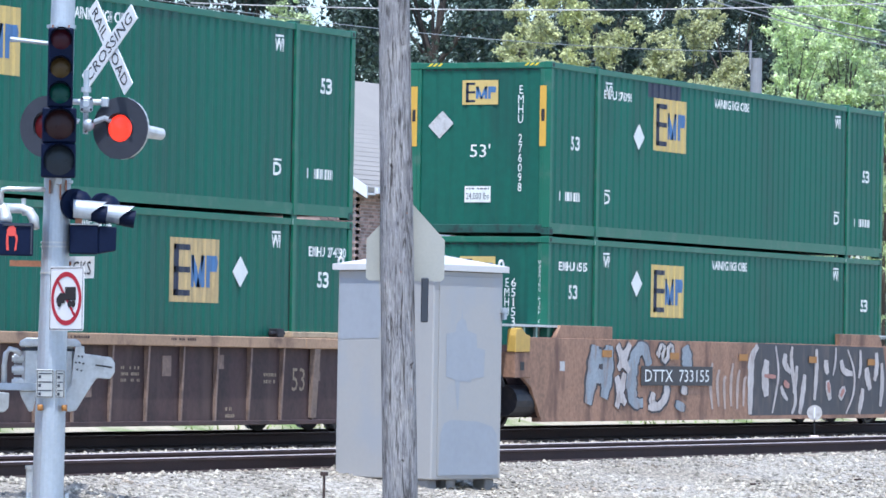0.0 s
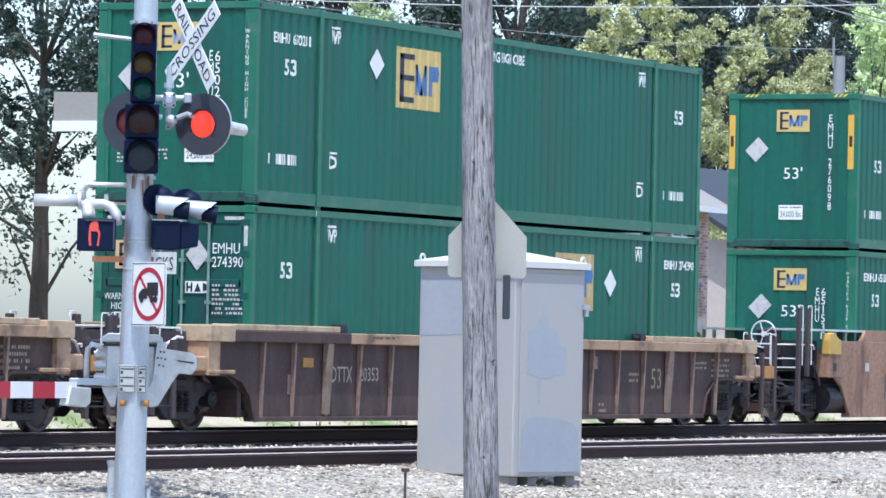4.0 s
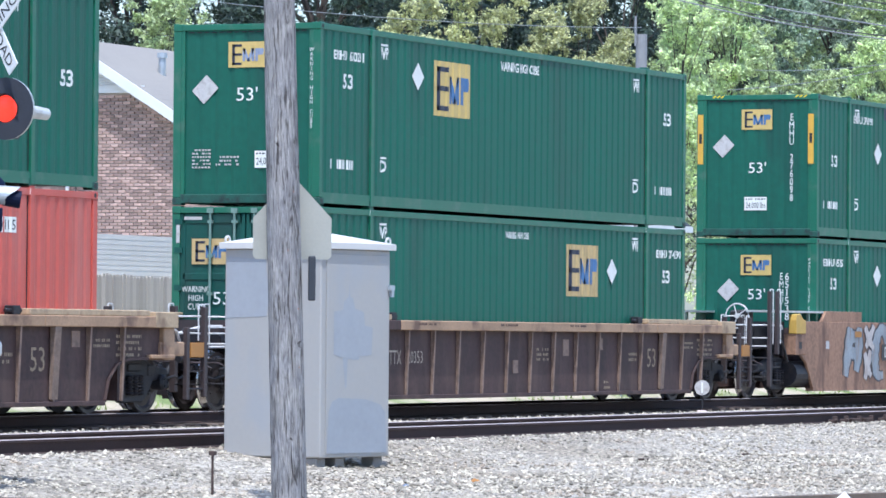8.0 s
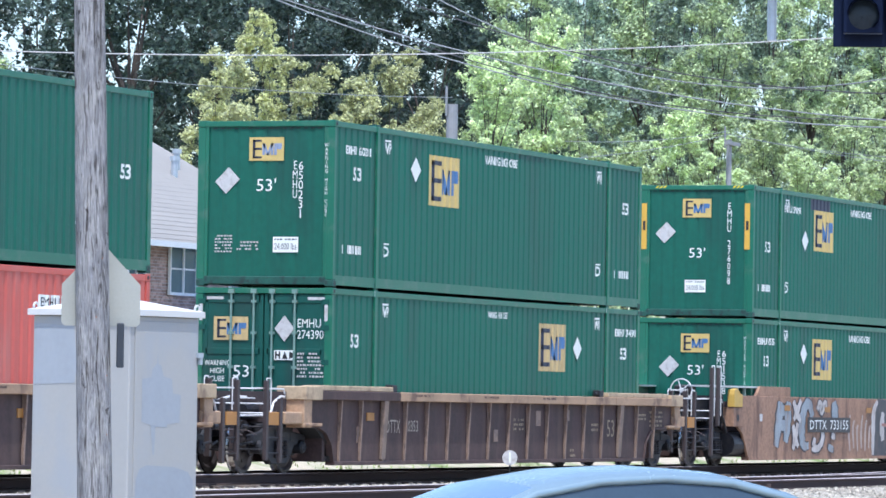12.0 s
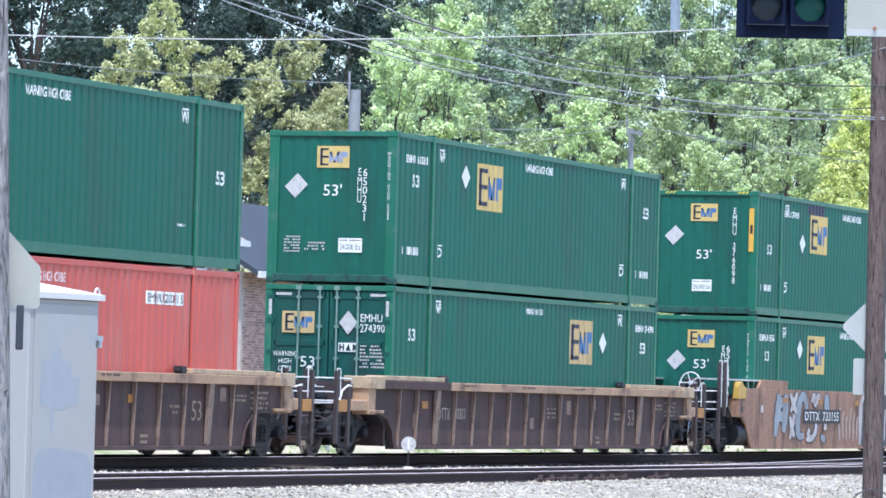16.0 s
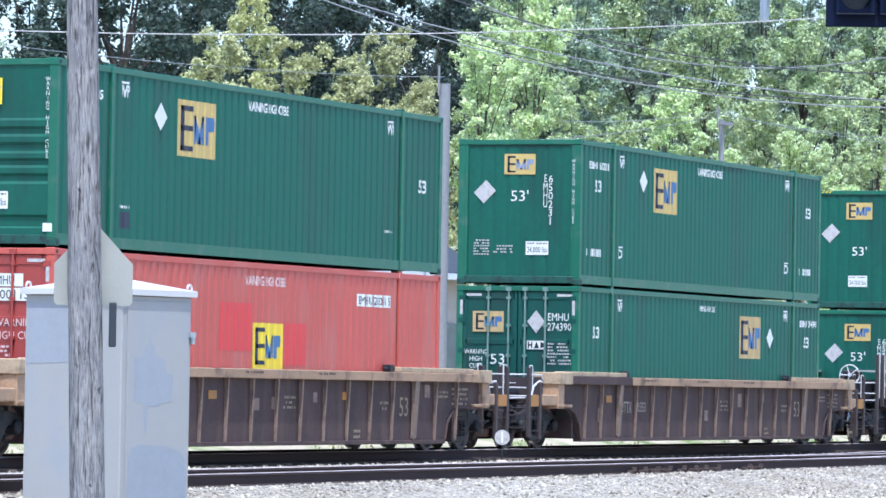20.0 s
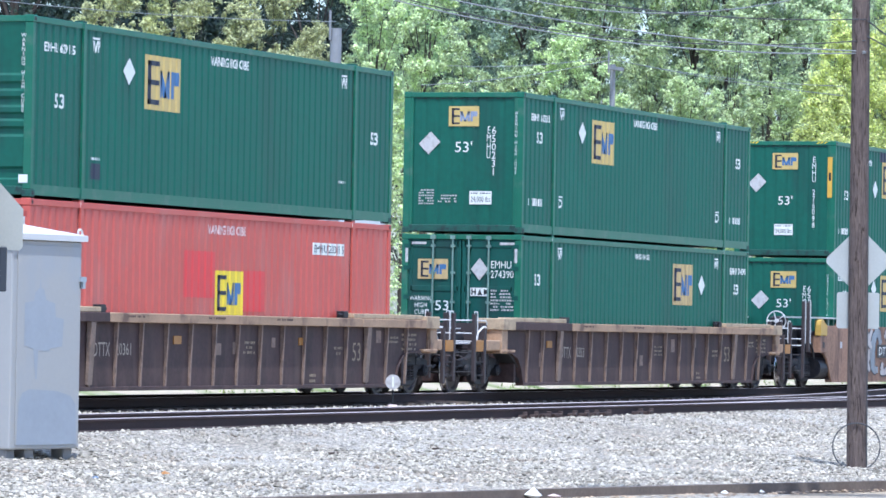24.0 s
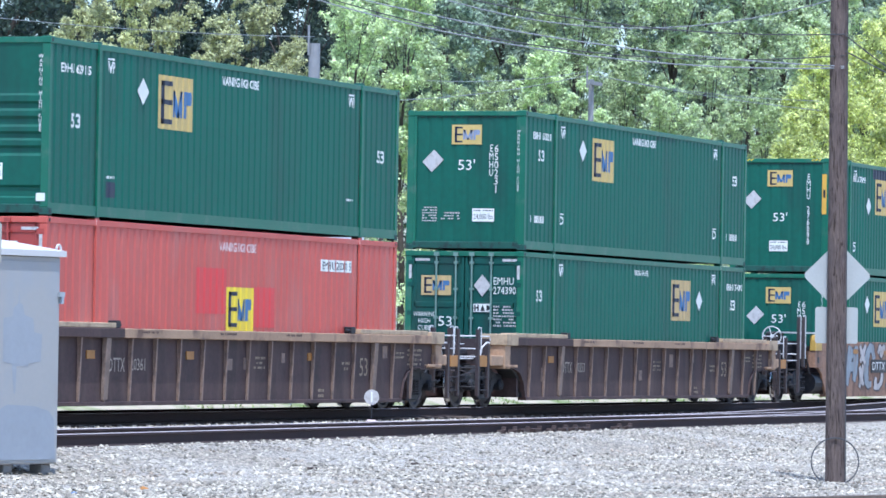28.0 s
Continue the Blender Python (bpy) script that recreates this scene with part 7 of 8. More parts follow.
def hanging_signals():
    """Traffic light, lit sign and panel carried on an arm over the road."""
    m = pose(47.95, 14.17, 0, 0, 0, -73.5)
    a = thing("gantry", m, "grey steel signal gantry over the road", "gantry")
    part("arm", Shape().tube((-1.9, 0.15, 6.75), (3.4, 0.15, 6.75), 0.06, 0.10, n=14), "galvanised", a)
    part("upright", Shape().tube((3.4, 0.15, -0.9), (3.4, 0.15, 7.2), 0.15, 0.12, n=16), "galvanised", a)
    h = thing("traffic_light", m, "black traffic light with a backplate, hung under the arm", "traffic light")
    part("backplate", Shape().box(-0.545, 0.55, 0.0, 0.02, 4.91, 6.35), "signal_black", h, bevel=0.015)
    part("hanger", Shape().tube((0, 0.1, 6.2), (0, 0.15, 6.75), 0.04, n=10), "galvanised", h)
    for x, z, mat in ((-0.24, 5.635, "lens_brown"), (0.20, 5.635, "lens_amber"), (-0.24, 5.225, "lens_dark"), (0.20, 5.225, "lens_green"), (-0.02, 6.06, "lens_dark_red")):
        s = part("section", Shape().box(x - 0.2, x + 0.2, -0.16, -0.002, z - 0.19, z + 0.19), "signal_black", h, bevel=0.012)
        part("lens", yawed(lens_shape(0.15, 0), 0, x, -0.162, z), mat, s, smooth=True)
        part("visor", yawed(visor(0.163, 0.22, a0=-0.3, a1=1.0), 0, x, -0.162, z), "signal_black", s)
        part("edge_line", Shape().box(x - 0.19, x + 0.19, -0.168, -0.16, z - 0.196, z - 0.186), "signal_grey", s)
    t = thing("turn_sign", m, "black lane sign with thin white lettering, hung under the arm", "sign")
    part("case", Shape().box(-1.56, -0.85, -0.10, 0.12, 5.50, 6.45), "signal_black", t, bevel=0.015)
    part("side_panel", Shape().box(-0.94, -0.80, -0.13, 0.14, 5.49, 6.45), "sign_back", t)
    part("face", Shape().box(-1.50, -0.93, -0.106, -0.1, 5.56, 6.40), "signal_grey", t)
    for word, z in (("TURN", 5.80), ("LEFT", 6.04)):
        pf = flat_text(word, 0.16, 0.48, bold=-0.03)
        part("lettering", Shape().add([(-1.46 + u, -0.109, z + b) for u, b in pf[0]], pf[1]), "pale_sticker", t)
    part("drop_pipe", Shape().tube((-1.17, 0.16, 4.98), (-1.17, 0.16, 6.75), 0.048, n=10), "galvanised", t)
    w = thing("road_sign", m, "large pale sign panel hung beside the traffic light", "road sign")
    part("panel", Shape().box(0.575, 1.75, 0.03, 0.04, 4.95, 6.45), "sign_back_tan", w)
    part("lower_rail", Shape().box(0.575, 1.75, 0.0, 0.03, 4.95, 5.02), "sign_back", w)
    part("bolt", Shape().tube((0.86, -0.02, 5.03), (0.86, 0.03, 5.03), 0.02, n=8), "rust", w)
    part("hanger", Shape().tube((1.1, 0.06, 6.4), (1.1, 0.15, 6.75), 0.03, n=8), "galvanised", w)


hanging_signals()


# ---- road edge ----


def build_road():
    """The road on the near side of the curb, the curb itself and a strip of pavement."""
    def strip(a0, a1, z0, z1, name, mat, label, cat):
        s = Shape()
        n = len(CURB)
        for i, (x, y) in enumerate(CURB):
            p, q = CURB[max(i - 1, 0)], CURB[min(i + 1, n - 1)]
            t = Vector((q[0] - p[0], q[1] - p[1])).normalized()
            nx, ny = t.y, -t.x
            for a, z in ((a0, z0), (a1, z0), (a1, z1), (a0, z1)):
                s.v.append((x + nx * a, y + ny * a, z))
        for i in range(n - 1):
            for j in range(4):
                s.f.append((4 * i + j, 4 * i + (j + 1) % 4, 4 * i + 4 + (j + 1) % 4, 4 * i + 4 + j))
                s.k.append(0)
        s.f += [(3, 2, 1, 0), tuple(4 * (n - 1) + k for k in range(4))]
        s.k += [0, 0]
        return tagged(part(name, s, mat, bevel=0.0), label, cat, kind="structure")

    strip(0.0, 0.18, -0.6, -0.335, "curb", "curb_tan", "worn rusty-brown curb along the road", "curb")
    strip(0.18, 2.2, -0.7, -0.45, "pavement", "concrete", "sunlit tan concrete pavement along the gravel", "pavement")
    s = Shape()
    offs = [2.2, 4, 6, 8, 10, 12, 14, 17, 20, 25, 30]
    n = len(CURB)
    for i, (x, y) in enumerate(CURB):
        p, q = CURB[max(i - 1, 0)], CURB[min(i + 1, n - 1)]
        t = Vector((q[0] - p[0], q[1] - p[1])).normalized()
        for a in offs:
            u, w = x + t.y * a, y - t.x * a
            s.v.append((u, w, lift(u, w) + 0.03))
    m = len(offs)
    for i in range(n - 1):
        for j in range(m - 1):
            s.f.append((m * i + j, m * i + j + 1, m * i + m + j + 1, m * i + m + j))
            s.k.append(0)
    tagged(part("road", s, "road_tan"), "pale tan concrete road", "road", kind="structure")


build_road()

# ---- passing car ----
def passing_car():
    """Pale blue saloon; front towards -x in its own space, road at z 0."""
    c = thing("car", pose(0, 0, 0), "pale metallic blue saloon car driving past", "car")
    low = [(-2.3, 0.35), (-2.32, 0.62), (-2.15, 0.80), (-1.0, 0.97), (1.55, 1.0), (2.2, 0.92), (2.32, 0.7), (2.3, 0.35)]
    part("body", Shape().prism(low, "y", -0.9, 0.9), "car_blue", c, bevel=0.06)
    prof = [(-1.35, 0.97), (-0.95, 1.17), (-0.55, 1.325), (-0.1, 1.405), (0.35, 1.43), (0.8, 1.405), (1.2, 1.31), (1.6, 1.14), (1.95, 1.0)]

    def half(z):
        return 0.84 - 0.24 * (z - 0.96) / 0.47
    rows = []
    for x, z in prof:
        w = half(z)
        rows.append([(x, -w, z - 0.03), (x, -w * 0.9, z), (x, -w * 0.5, z + 0.022), (x, 0, z + 0.03), (x, w * 0.5, z + 0.022), (x, w * 0.9, z), (x, w, z - 0.03)])

    def skin(i0, i1, j0=0, j1=6):
        g = Shape()
        n = j1 - j0 + 1
        for q in rows[i0:i1 + 1]:
            g.v += q[j0:j1 + 1]
        for i in range(i1 - i0):
            for j in range(n - 1):
                g.f.append((n * i + j, n * i + n + j, n * i + n + 1 + j, n * i + 1 + j))
                g.k.append(0)
        return g
    part("roof", skin(2, 6), "car_blue", c, "pale blue roof panel", smooth=True)
    part("windscreen", skin(0, 2, 1, 5), "windscreen_glass", c, "sloping windscreen reflecting the sky", smooth=True)
    part("rear_window", skin(6, 8, 1, 5), "window_tint", c, smooth=True)
    for sg in (-1, 1):
        for i0, i1 in ((0, 2), (6, 8)):
            part("pillar", skin(i0, i1, *((0, 1) if sg < 0 else (5, 6))), "car_blue", c, smooth=True)
        up = [(x, z - 0.03, half(z)) for x, z in prof]
        for k, (a, b) in enumerate(((1, 4), (4, 8))):
            side = Shape()
            for (x0, z0, w0), (x1, z1, w1) in zip(up[a:b], up[a + 1:b + 1]):
                side.add([(x0, sg * 0.85, 0.95), (x1, sg * 0.85, 0.95), (x1, sg * (w1 - 0.012), z1), (x0, sg * (w0 - 0.012), z0)], RECT)
            part("side_window", side, "window_tint", c, "dark side window")
        x, z, w = up[4]
        part("door_post", Shape().prism([(x - 0.07, 0.95), (x + 0.05, 0.95), (x + 0.03, z), (x - 0.05, z)], "y", *sorted((sg * (w - 0.02), sg * (w + 0.004)))), "car_black", c)
        part("post_trim", Shape().prism([(x - 0.085, 0.95), (x - 0.07, 0.95), (x - 0.052, z), (x - 0.065, z)], "y", *sorted((sg * (w - 0.01), sg * (w + 0.008)))), "car_blue", c)
        part("roof_rail", Shape().cord([(x, sg * (w + 0.002), z - 0.012) for x, z, w in up], 0.028, 8), "car_blue", c, smooth=True)
        part("mirror", Shape().box(-0.92, -0.78, sg * 0.98 - 0.09, sg * 0.98 + 0.09, 0.95, 1.07), "car_blue", c, bevel=0.03)
    for x in (-1.42, 1.38):
        for sg in (-1, 1):
            w = part("wheel", Shape().lathe([(0.2, 0.1), (0.30, 0.1), (0.325, 0.07), (0.325, -0.07), (0.30, -0.1), (0.2, -0.1)], "y", (x, 0.8 * sg, 0.325), 22), "tyre", c)
            part("rim", Shape().lathe([(0.001, 0.09), (0.2, 0.095), (0.2, -0.095), (0.001, -0.09)], "y", (x, 0.8 * sg, 0.325), 16), "aluminium", w)
    for sg in (-1, 1):
        part("headlight", Shape().box(-2.33, -2.15, sg * 0.62 - 0.16, sg * 0.62 + 0.16, 0.62, 0.74), "sign_white", c, bevel=0.02)
        part("tail_light", Shape().box(2.2, 2.34, sg * 0.66 - 0.16, sg * 0.66 + 0.16, 0.74, 0.86), "sign_red", c, bevel=0.02)
    return c


CAR = passing_car()

# ---- beyond the tracks ----
def tree_mesh(seed, height, spread, leaves, size, low=0.1, lobes=16):
    """Crown of many small leaves, in tufts round the uneven lobes of the limbs."""
    rng = np.random.default_rng(seed)
    cs, tufts = [], []
    for i in range(lobes):
        h = low + (0.97 - low) * ((i + rng.random()) / lobes) ** 0.85
        wide = math.sin(math.pi * min(0.97, 0.24 + 0.72 * h)) ** 0.6
        a, r = i * 2.4 + rng.uniform(-0.6, 0.6), spread * wide * rng.random() ** 0.4 * 0.85
        R = spread * rng.uniform(0.24, 0.46) * (0.6 + 0.4 * wide)
        c = np.array((r * math.cos(a), r * math.sin(a), h * height - R * 0.4))
        cs.append((*c, R))
        for j in range(15):
            d = rng.normal(size=3) + np.array((0, 0, 0.4))
            d /= np.linalg.norm(d)
            tufts.append((*(c + d * R * rng.uniform(0.35, 1.2) * np.array((1.05, 1.05, 1.15))), R * rng.uniform(0.12, 0.34)))
    cs, tufts = np.array(cs), np.array(tufts)
    # the foot of the wood stands in the dark behind the train: few leaves there
    share = tufts[:, 3] ** 1.7 * np.where(tufts[:, 2] > 0.40 * height, 1.0, 0.22)
    k = rng.choice(len(tufts), leaves, p=share / share.sum())
    d = rng.normal(size=(leaves, 3)) + np.array((0, 0, 0.25))
    d /= np.linalg.norm(d, axis=1)[:, None]
    rad = tufts[k, 3] * rng.random(leaves) ** 0.5 * rng.uniform(0.6, 1.7, leaves)
    p = tufts[k, :3] + d * rad[:, None] * np.array((1.1, 1.1, 1.0))
    nrm = d * 0.6 + rng.normal(size=(leaves, 3)) * 0.6 + np.array((-0.3, -0.15, 0.5))
    nrm /= np.linalg.norm(nrm, axis=1)[:, None]
    a = np.cross(nrm, rng.normal(size=(leaves, 3)))
    a /= np.linalg.norm(a, axis=1)[:, None]
    b = np.cross(nrm, a)
    s = size * rng.uniform(0.5, 1.4, leaves)[:, None]
    v = np.stack([p - a * s * 0.55 - b * s * 0.4, p + a * s * 0.55 - b * s * 0.4, p + b * s * 0.9], 1).reshape(-1, 3)
    v[:, 2] = np.maximum(v[:, 2], 0.05)
    f = np.arange(leaves * 3).reshape(-1, 3)
    return v, f, cs


def trunk_mesh(seed, height, cs, thick):
    r = random.Random(seed)
    s = Shape()
    top = height * 0.72
    pts = [Vector((0.25 * math.sin(i * 1.3 + seed) * i / 6, 0.25 * math.cos(i * 1.7 + seed) * i / 6, top * i / 6 - (0.3 if i == 0 else 0))) for i in range(7)]
    for i in range(6):
        s.tube(pts[i], pts[i + 1], thick * (1 - i / 7.5), thick * (1 - (i + 1) / 7.5), n=9, caps=False)
    for j in range(len(cs)):
        x, y, z, q = cs[j]
        if z < height * 0.25:
            continue
        k = min(int(max(z - 1.5, 0) / top * 6), 5)
        p0 = pts[k]
        mid = p0.lerp(Vector((x, y, z)), 0.5) + Vector((0, 0, 0.25))
        s.tube(p0, mid, thick * 0.22, thick * 0.13, n=6, caps=False)
        s.tube(mid, (x, y, z), thick * 0.13, thick * 0.04, n=6, caps=False)
    return s


def grow(seed, height, spread, leaves, size, material, thick, low=0.12, lobes=16):
    v, f, cs = tree_mesh(seed, height, spread, leaves, size, low, lobes)
    me = bpy.data.meshes.new("crown")
    me.from_pydata(v.tolist(), [], f.tolist())
    me.materials.append(MATS[material])
    tr = mesh_of("trunk", trunk_mesh(seed, height, cs, thick), ("bark",))
    return me, tr


def plant(kind, x, y, top, turn, label, name="tree"):
    """A tree of that kind whose crown reaches up to top."""
    z = lift(x, y)
    k = (top - z) / kind[2]
    t = thing(name, pose(x, y, z, 0, 0, turn), label, name, "trees behind the tracks")
    part("crown", kind[0], "", t).scale = (k ** 0.6, k ** 0.6, k)
    part("trunk", kind[1], "bark", t).scale = (k ** 0.6, k ** 0.6, k)
    return t


def skyline(a, y):
    """Height at which the wood's tops stand along a sight line."""
    return 1.2 + y * (0.082 * a + 0.018)


def build_trees():
    def kind(seed, h, spread, n, size, mat, thick, low, lobes):
        return grow(seed, h, spread, n, size, mat, thick, low, lobes) + (h,)
    dark = kind(1, 18, 5.0, 27000, 0.125, "leaves_backlit", 0.36, 0.22, 22)
    dark2 = kind(11, 18, 4.0, 22000, 0.125, "leaves_backlit", 0.30, 0.28, 18)
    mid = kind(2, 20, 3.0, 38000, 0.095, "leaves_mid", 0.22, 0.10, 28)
    mid2 = kind(7, 20, 2.7, 34000, 0.095, "leaves_shade", 0.20, 0.14, 24)
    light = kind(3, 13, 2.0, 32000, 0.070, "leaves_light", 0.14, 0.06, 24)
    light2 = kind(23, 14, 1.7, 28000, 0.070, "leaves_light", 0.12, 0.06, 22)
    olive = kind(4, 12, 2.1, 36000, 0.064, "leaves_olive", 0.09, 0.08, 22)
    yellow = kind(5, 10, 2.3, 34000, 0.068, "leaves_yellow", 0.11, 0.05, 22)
    words = ((dark, "tall broad tree behind the houses, its leaves coloured dark as if backlit"), (dark2, "tall tree with gaps of sky, its leaves coloured dark as if backlit"), (mid, "tall leafy green tree in the wood behind the tracks"), (mid2, "leafy tree in the wood, its shade put in the leaf colour"),
             (light, "bright sunlit green tree before the wood"), (light2, "slender sunlit green tree before the wood"), (olive, "olive-green bushy tree before the wood"), (yellow, "yellow-green bushy tree in full sun"))
    r = random.Random(4)
    # sight line (x over y), distance from the track line, share of the skyline's height
    rows = [
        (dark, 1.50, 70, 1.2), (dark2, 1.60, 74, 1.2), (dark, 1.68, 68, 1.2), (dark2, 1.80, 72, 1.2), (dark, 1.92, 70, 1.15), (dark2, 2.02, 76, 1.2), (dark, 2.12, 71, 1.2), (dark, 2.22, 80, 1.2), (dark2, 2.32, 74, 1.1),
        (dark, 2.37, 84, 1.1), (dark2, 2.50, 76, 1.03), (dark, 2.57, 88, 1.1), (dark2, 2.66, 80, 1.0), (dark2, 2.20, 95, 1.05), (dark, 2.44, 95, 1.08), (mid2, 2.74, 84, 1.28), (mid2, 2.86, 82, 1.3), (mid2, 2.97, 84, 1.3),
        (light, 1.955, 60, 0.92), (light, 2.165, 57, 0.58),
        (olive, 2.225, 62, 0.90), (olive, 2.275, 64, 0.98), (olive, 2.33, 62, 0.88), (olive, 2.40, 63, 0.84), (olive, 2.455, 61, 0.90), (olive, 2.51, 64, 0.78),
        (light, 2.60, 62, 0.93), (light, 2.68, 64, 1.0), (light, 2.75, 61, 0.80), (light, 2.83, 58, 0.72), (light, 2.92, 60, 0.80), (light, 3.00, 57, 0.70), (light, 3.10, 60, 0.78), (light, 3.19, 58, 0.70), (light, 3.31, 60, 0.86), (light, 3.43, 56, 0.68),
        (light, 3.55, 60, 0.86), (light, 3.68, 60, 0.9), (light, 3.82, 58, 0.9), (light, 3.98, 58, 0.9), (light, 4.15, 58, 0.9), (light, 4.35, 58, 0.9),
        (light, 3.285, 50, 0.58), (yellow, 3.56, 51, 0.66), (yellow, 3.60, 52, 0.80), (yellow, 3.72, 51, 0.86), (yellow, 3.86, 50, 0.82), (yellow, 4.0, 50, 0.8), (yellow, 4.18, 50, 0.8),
    ]
    for i in range(22):
        rows.append(((mid, mid2)[i % 2], 2.66 + 0.088 * i + r.uniform(-0.02, 0.02), r.uniform(66, 76), r.uniform(1.02, 1.2)))
    for i in range(12):
        rows.append(((mid2, mid)[i % 2], 2.62 + 0.16 * i + r.uniform(-0.03, 0.03), r.uniform(86, 96), r.uniform(1.1, 1.24)))
    rows = [(light2 if k is light and i % 3 == 1 else k, a, y, q) for i, (k, a, y, q) in enumerate(rows)]
    for kd, a, y, share in rows:
        lab = [w for k, w in words if k is kd][0]
        plant(kd, a * y, y, share * skyline(a, y), r.uniform(0, 360), lab)


build_trees()

WALL_Y, GABLE_X, RIDGE_Y = 50.0, 101.9, 54.5


def brick_house():
    """Long brick house: a gable end looking along the tracks, a pale roof sloping towards them."""
    b = thing("brick_house", pose(0, 0, 0), "long red brick house with a pale roof and white gable", "house")
    y, x0, x1, ry, eave, ridge = WALL_Y, GABLE_X, 118.0, RIDGE_Y, 5.2, 7.93
    back = 2 * ry - y
    part("wall", Shape().box(x0 + 0.08, x1, y + 0.06, back, -0.5, eave - 0.15), "mortar", b)
    part("gable_wall", Shape().prism([(y + 0.06, -0.5), (back, -0.5), (back, eave - 0.1), (ry, ridge - 0.25), (y + 0.06, eave - 0.1)], "x", x0 + 0.06, x0 + 0.3), "mortar", b)
    sl = (ridge - eave) / (ry - y)
    lo = y - 0.45
    zl = eave - 0.45 * sl
    part("roof", Shape().prism([(lo, zl), (ry, ridge), (2 * ry - lo, zl), (2 * ry - lo, zl + 0.12), (ry, ridge + 0.14), (lo, zl + 0.12)], "x", x0 - 0.35, x1 - 1.5), "roof_white", b, "pale sunlit shingle roof")
    hip = Shape().add([(x1 - 1.5, lo, zl + 0.12), (x1 + 0.5, lo, zl + 0.12), (x1 + 0.5, 2 * ry - lo, zl + 0.12), (x1 - 1.5, 2 * ry - lo, zl + 0.12), (x1 - 1.5, ry, ridge + 0.14)], [(0, 1, 4), (1, 2, 4), (2, 3, 4)])
    part("roof", hip, "roof_white", b)
    # courses of shingles
    for k in range(24):
        t = (k + 0.5) / 24
        yy, zz = lo + (ry - lo) * t, zl + 0.12 + (ridge - zl) * t
        part("shingle_course", Shape().prism([(yy, zz), (yy - 0.01, zz + 0.002), (yy - 0.01, zz + 0.008), (yy + 0.12, zz + 0.078)], "x", x0 - 0.36, x1 - 1.5), "roof_white", b)
    # rake boards, louvre and frieze of the gable
    for sg in (-1, 1):
        e = lo if sg < 0 else 2 * ry - lo
        part("rake_board", Shape().prism([(e, zl - 0.14), (ry, ridge - 0.12), (ry, ridge + 0.15), (e, zl + 0.13)], "x", x0 - 0.40, x0 - 0.352), "trim_white", b, "white painted rake board")
        part("soffit", Shape().prism([(e, zl - 0.02), (ry, ridge - 0.02), (ry, ridge - 0.06), (e, zl - 0.06)], "x", x0 - 0.35, x0 + 0.06), "trim_white", b)
    lv = part("gable_louvre", Shape().prism([(ry - 1.75, 6.95), (ry + 1.75, 6.95), (ry, 7.85)], "x", x0 - 0.02, x0 + 0.05), "trim_white", b, "white louvred gable vent")
    for k in range(9):
        z = 6.98 + 0.085 * k
        w = 1.6 * (1 - (z - 6.95) / 0.85)
        if w > 0.1:
            part("slat", Shape().prism([(x0 - 0.08, z), (x0 - 0.02, z + 0.05), (x0 - 0.02, z)], "y", ry - w, ry + w), "trim_white", lv)
    part("frieze", Shape().box(x0 - 0.05, x0 + 0.05, ry - 1.9, ry + 1.9, 6.78, 6.95), "trim_white", b)
    part("porch_roof", Shape().prism([(53.88, 6.52), (53.88, 6.43), (60.0, 6.33), (60.0, 7.2), (56.45, 7.13)], "x", x0 - 0.6, x0), "roof_white", b, "pale porch roof")
    part("porch_fascia", Shape().box(x0 - 0.66, x0 - 0.6, 53.84, 60.0, 6.25, 6.5), "trim_white", b)
    part("porch_post", Shape().box(x0 - 0.5, x0 - 0.38, 58.4, 58.52, -0.5, 6.3), "trim_white", b)
    part("gutter", Shape().box(x0, x1 + 0.4, lo - 0.09, lo, zl - 0.02, zl + 0.12), "trim_white", b)
    part("downpipe", Shape().tube((x0 - 0.06, 54.55, -0.5), (x0 - 0.06, 54.55, 5.6), 0.05, n=8), "trim_white", b)
    part("cable_loop", Shape().path([(x0 - 0.05, 54.35, 3.9), (x0 - 0.05, 54.30, 5.7), (x0 - 0.05, 54.45, 5.85), (x0 - 0.05, 54.55, 5.65)], 0.02, 6), "wire_dark", b)
    for x, yy in ((104.2, 53.3), (114.4, 52.7), (115.4, 53.1)):
        z = eave + (yy - y) * sl
        part("vent_pipe", Shape().tube((x, yy, z - 0.1), (x, yy, z + 0.62), 0.085, n=10).tube((x, yy, z + 0.52), (x, yy, z + 0.64), 0.12, n=10), "galvanised", b)

    def window(m, w, h):
        pane = part("window", Shape().box(-w / 2, w / 2, 0.0, 0.03, 0, h).moved(m), "pane_dark", b, "dark window with pale frame")
        f = Shape()
        for a, c, d, e in ((-w / 2 - 0.06, w / 2 + 0.06, h, h + 0.07), (-w / 2 - 0.06, w / 2 + 0.06, -0.07, 0), (-w / 2 - 0.06, -w / 2, 0, h), (w / 2, w / 2 + 0.06, 0, h), (-0.02, 0.02, 0, h)):
            f.box(a, c, -0.05, 0.02, d, e)
        f.box(-w / 2, w / 2, -0.04, 0.02, h / 2 - 0.02, h / 2 + 0.02)
        part("window_frame", f.moved(m), "trim_white", pane)

    for x, z0, h, w in ((109.1, 3.85, 1.15, 1.5), (106.4, 4.1, 0.9, 0.9), (112.6, 3.7, 1.1, 1.3), (116.0, 3.7, 1.1, 1.2)):
        window(pose(x, y - 0.01, z0), w, h)
    for yy, z0, h, w in ((56.7, 4.9, 1.15, 0.75), (56.3, 2.7, 0.8, 1.1)):
        window(pose(x0 - 0.02, yy, z0, 0, 0, -90), w, h)
    return b


HOUSE = brick_house()

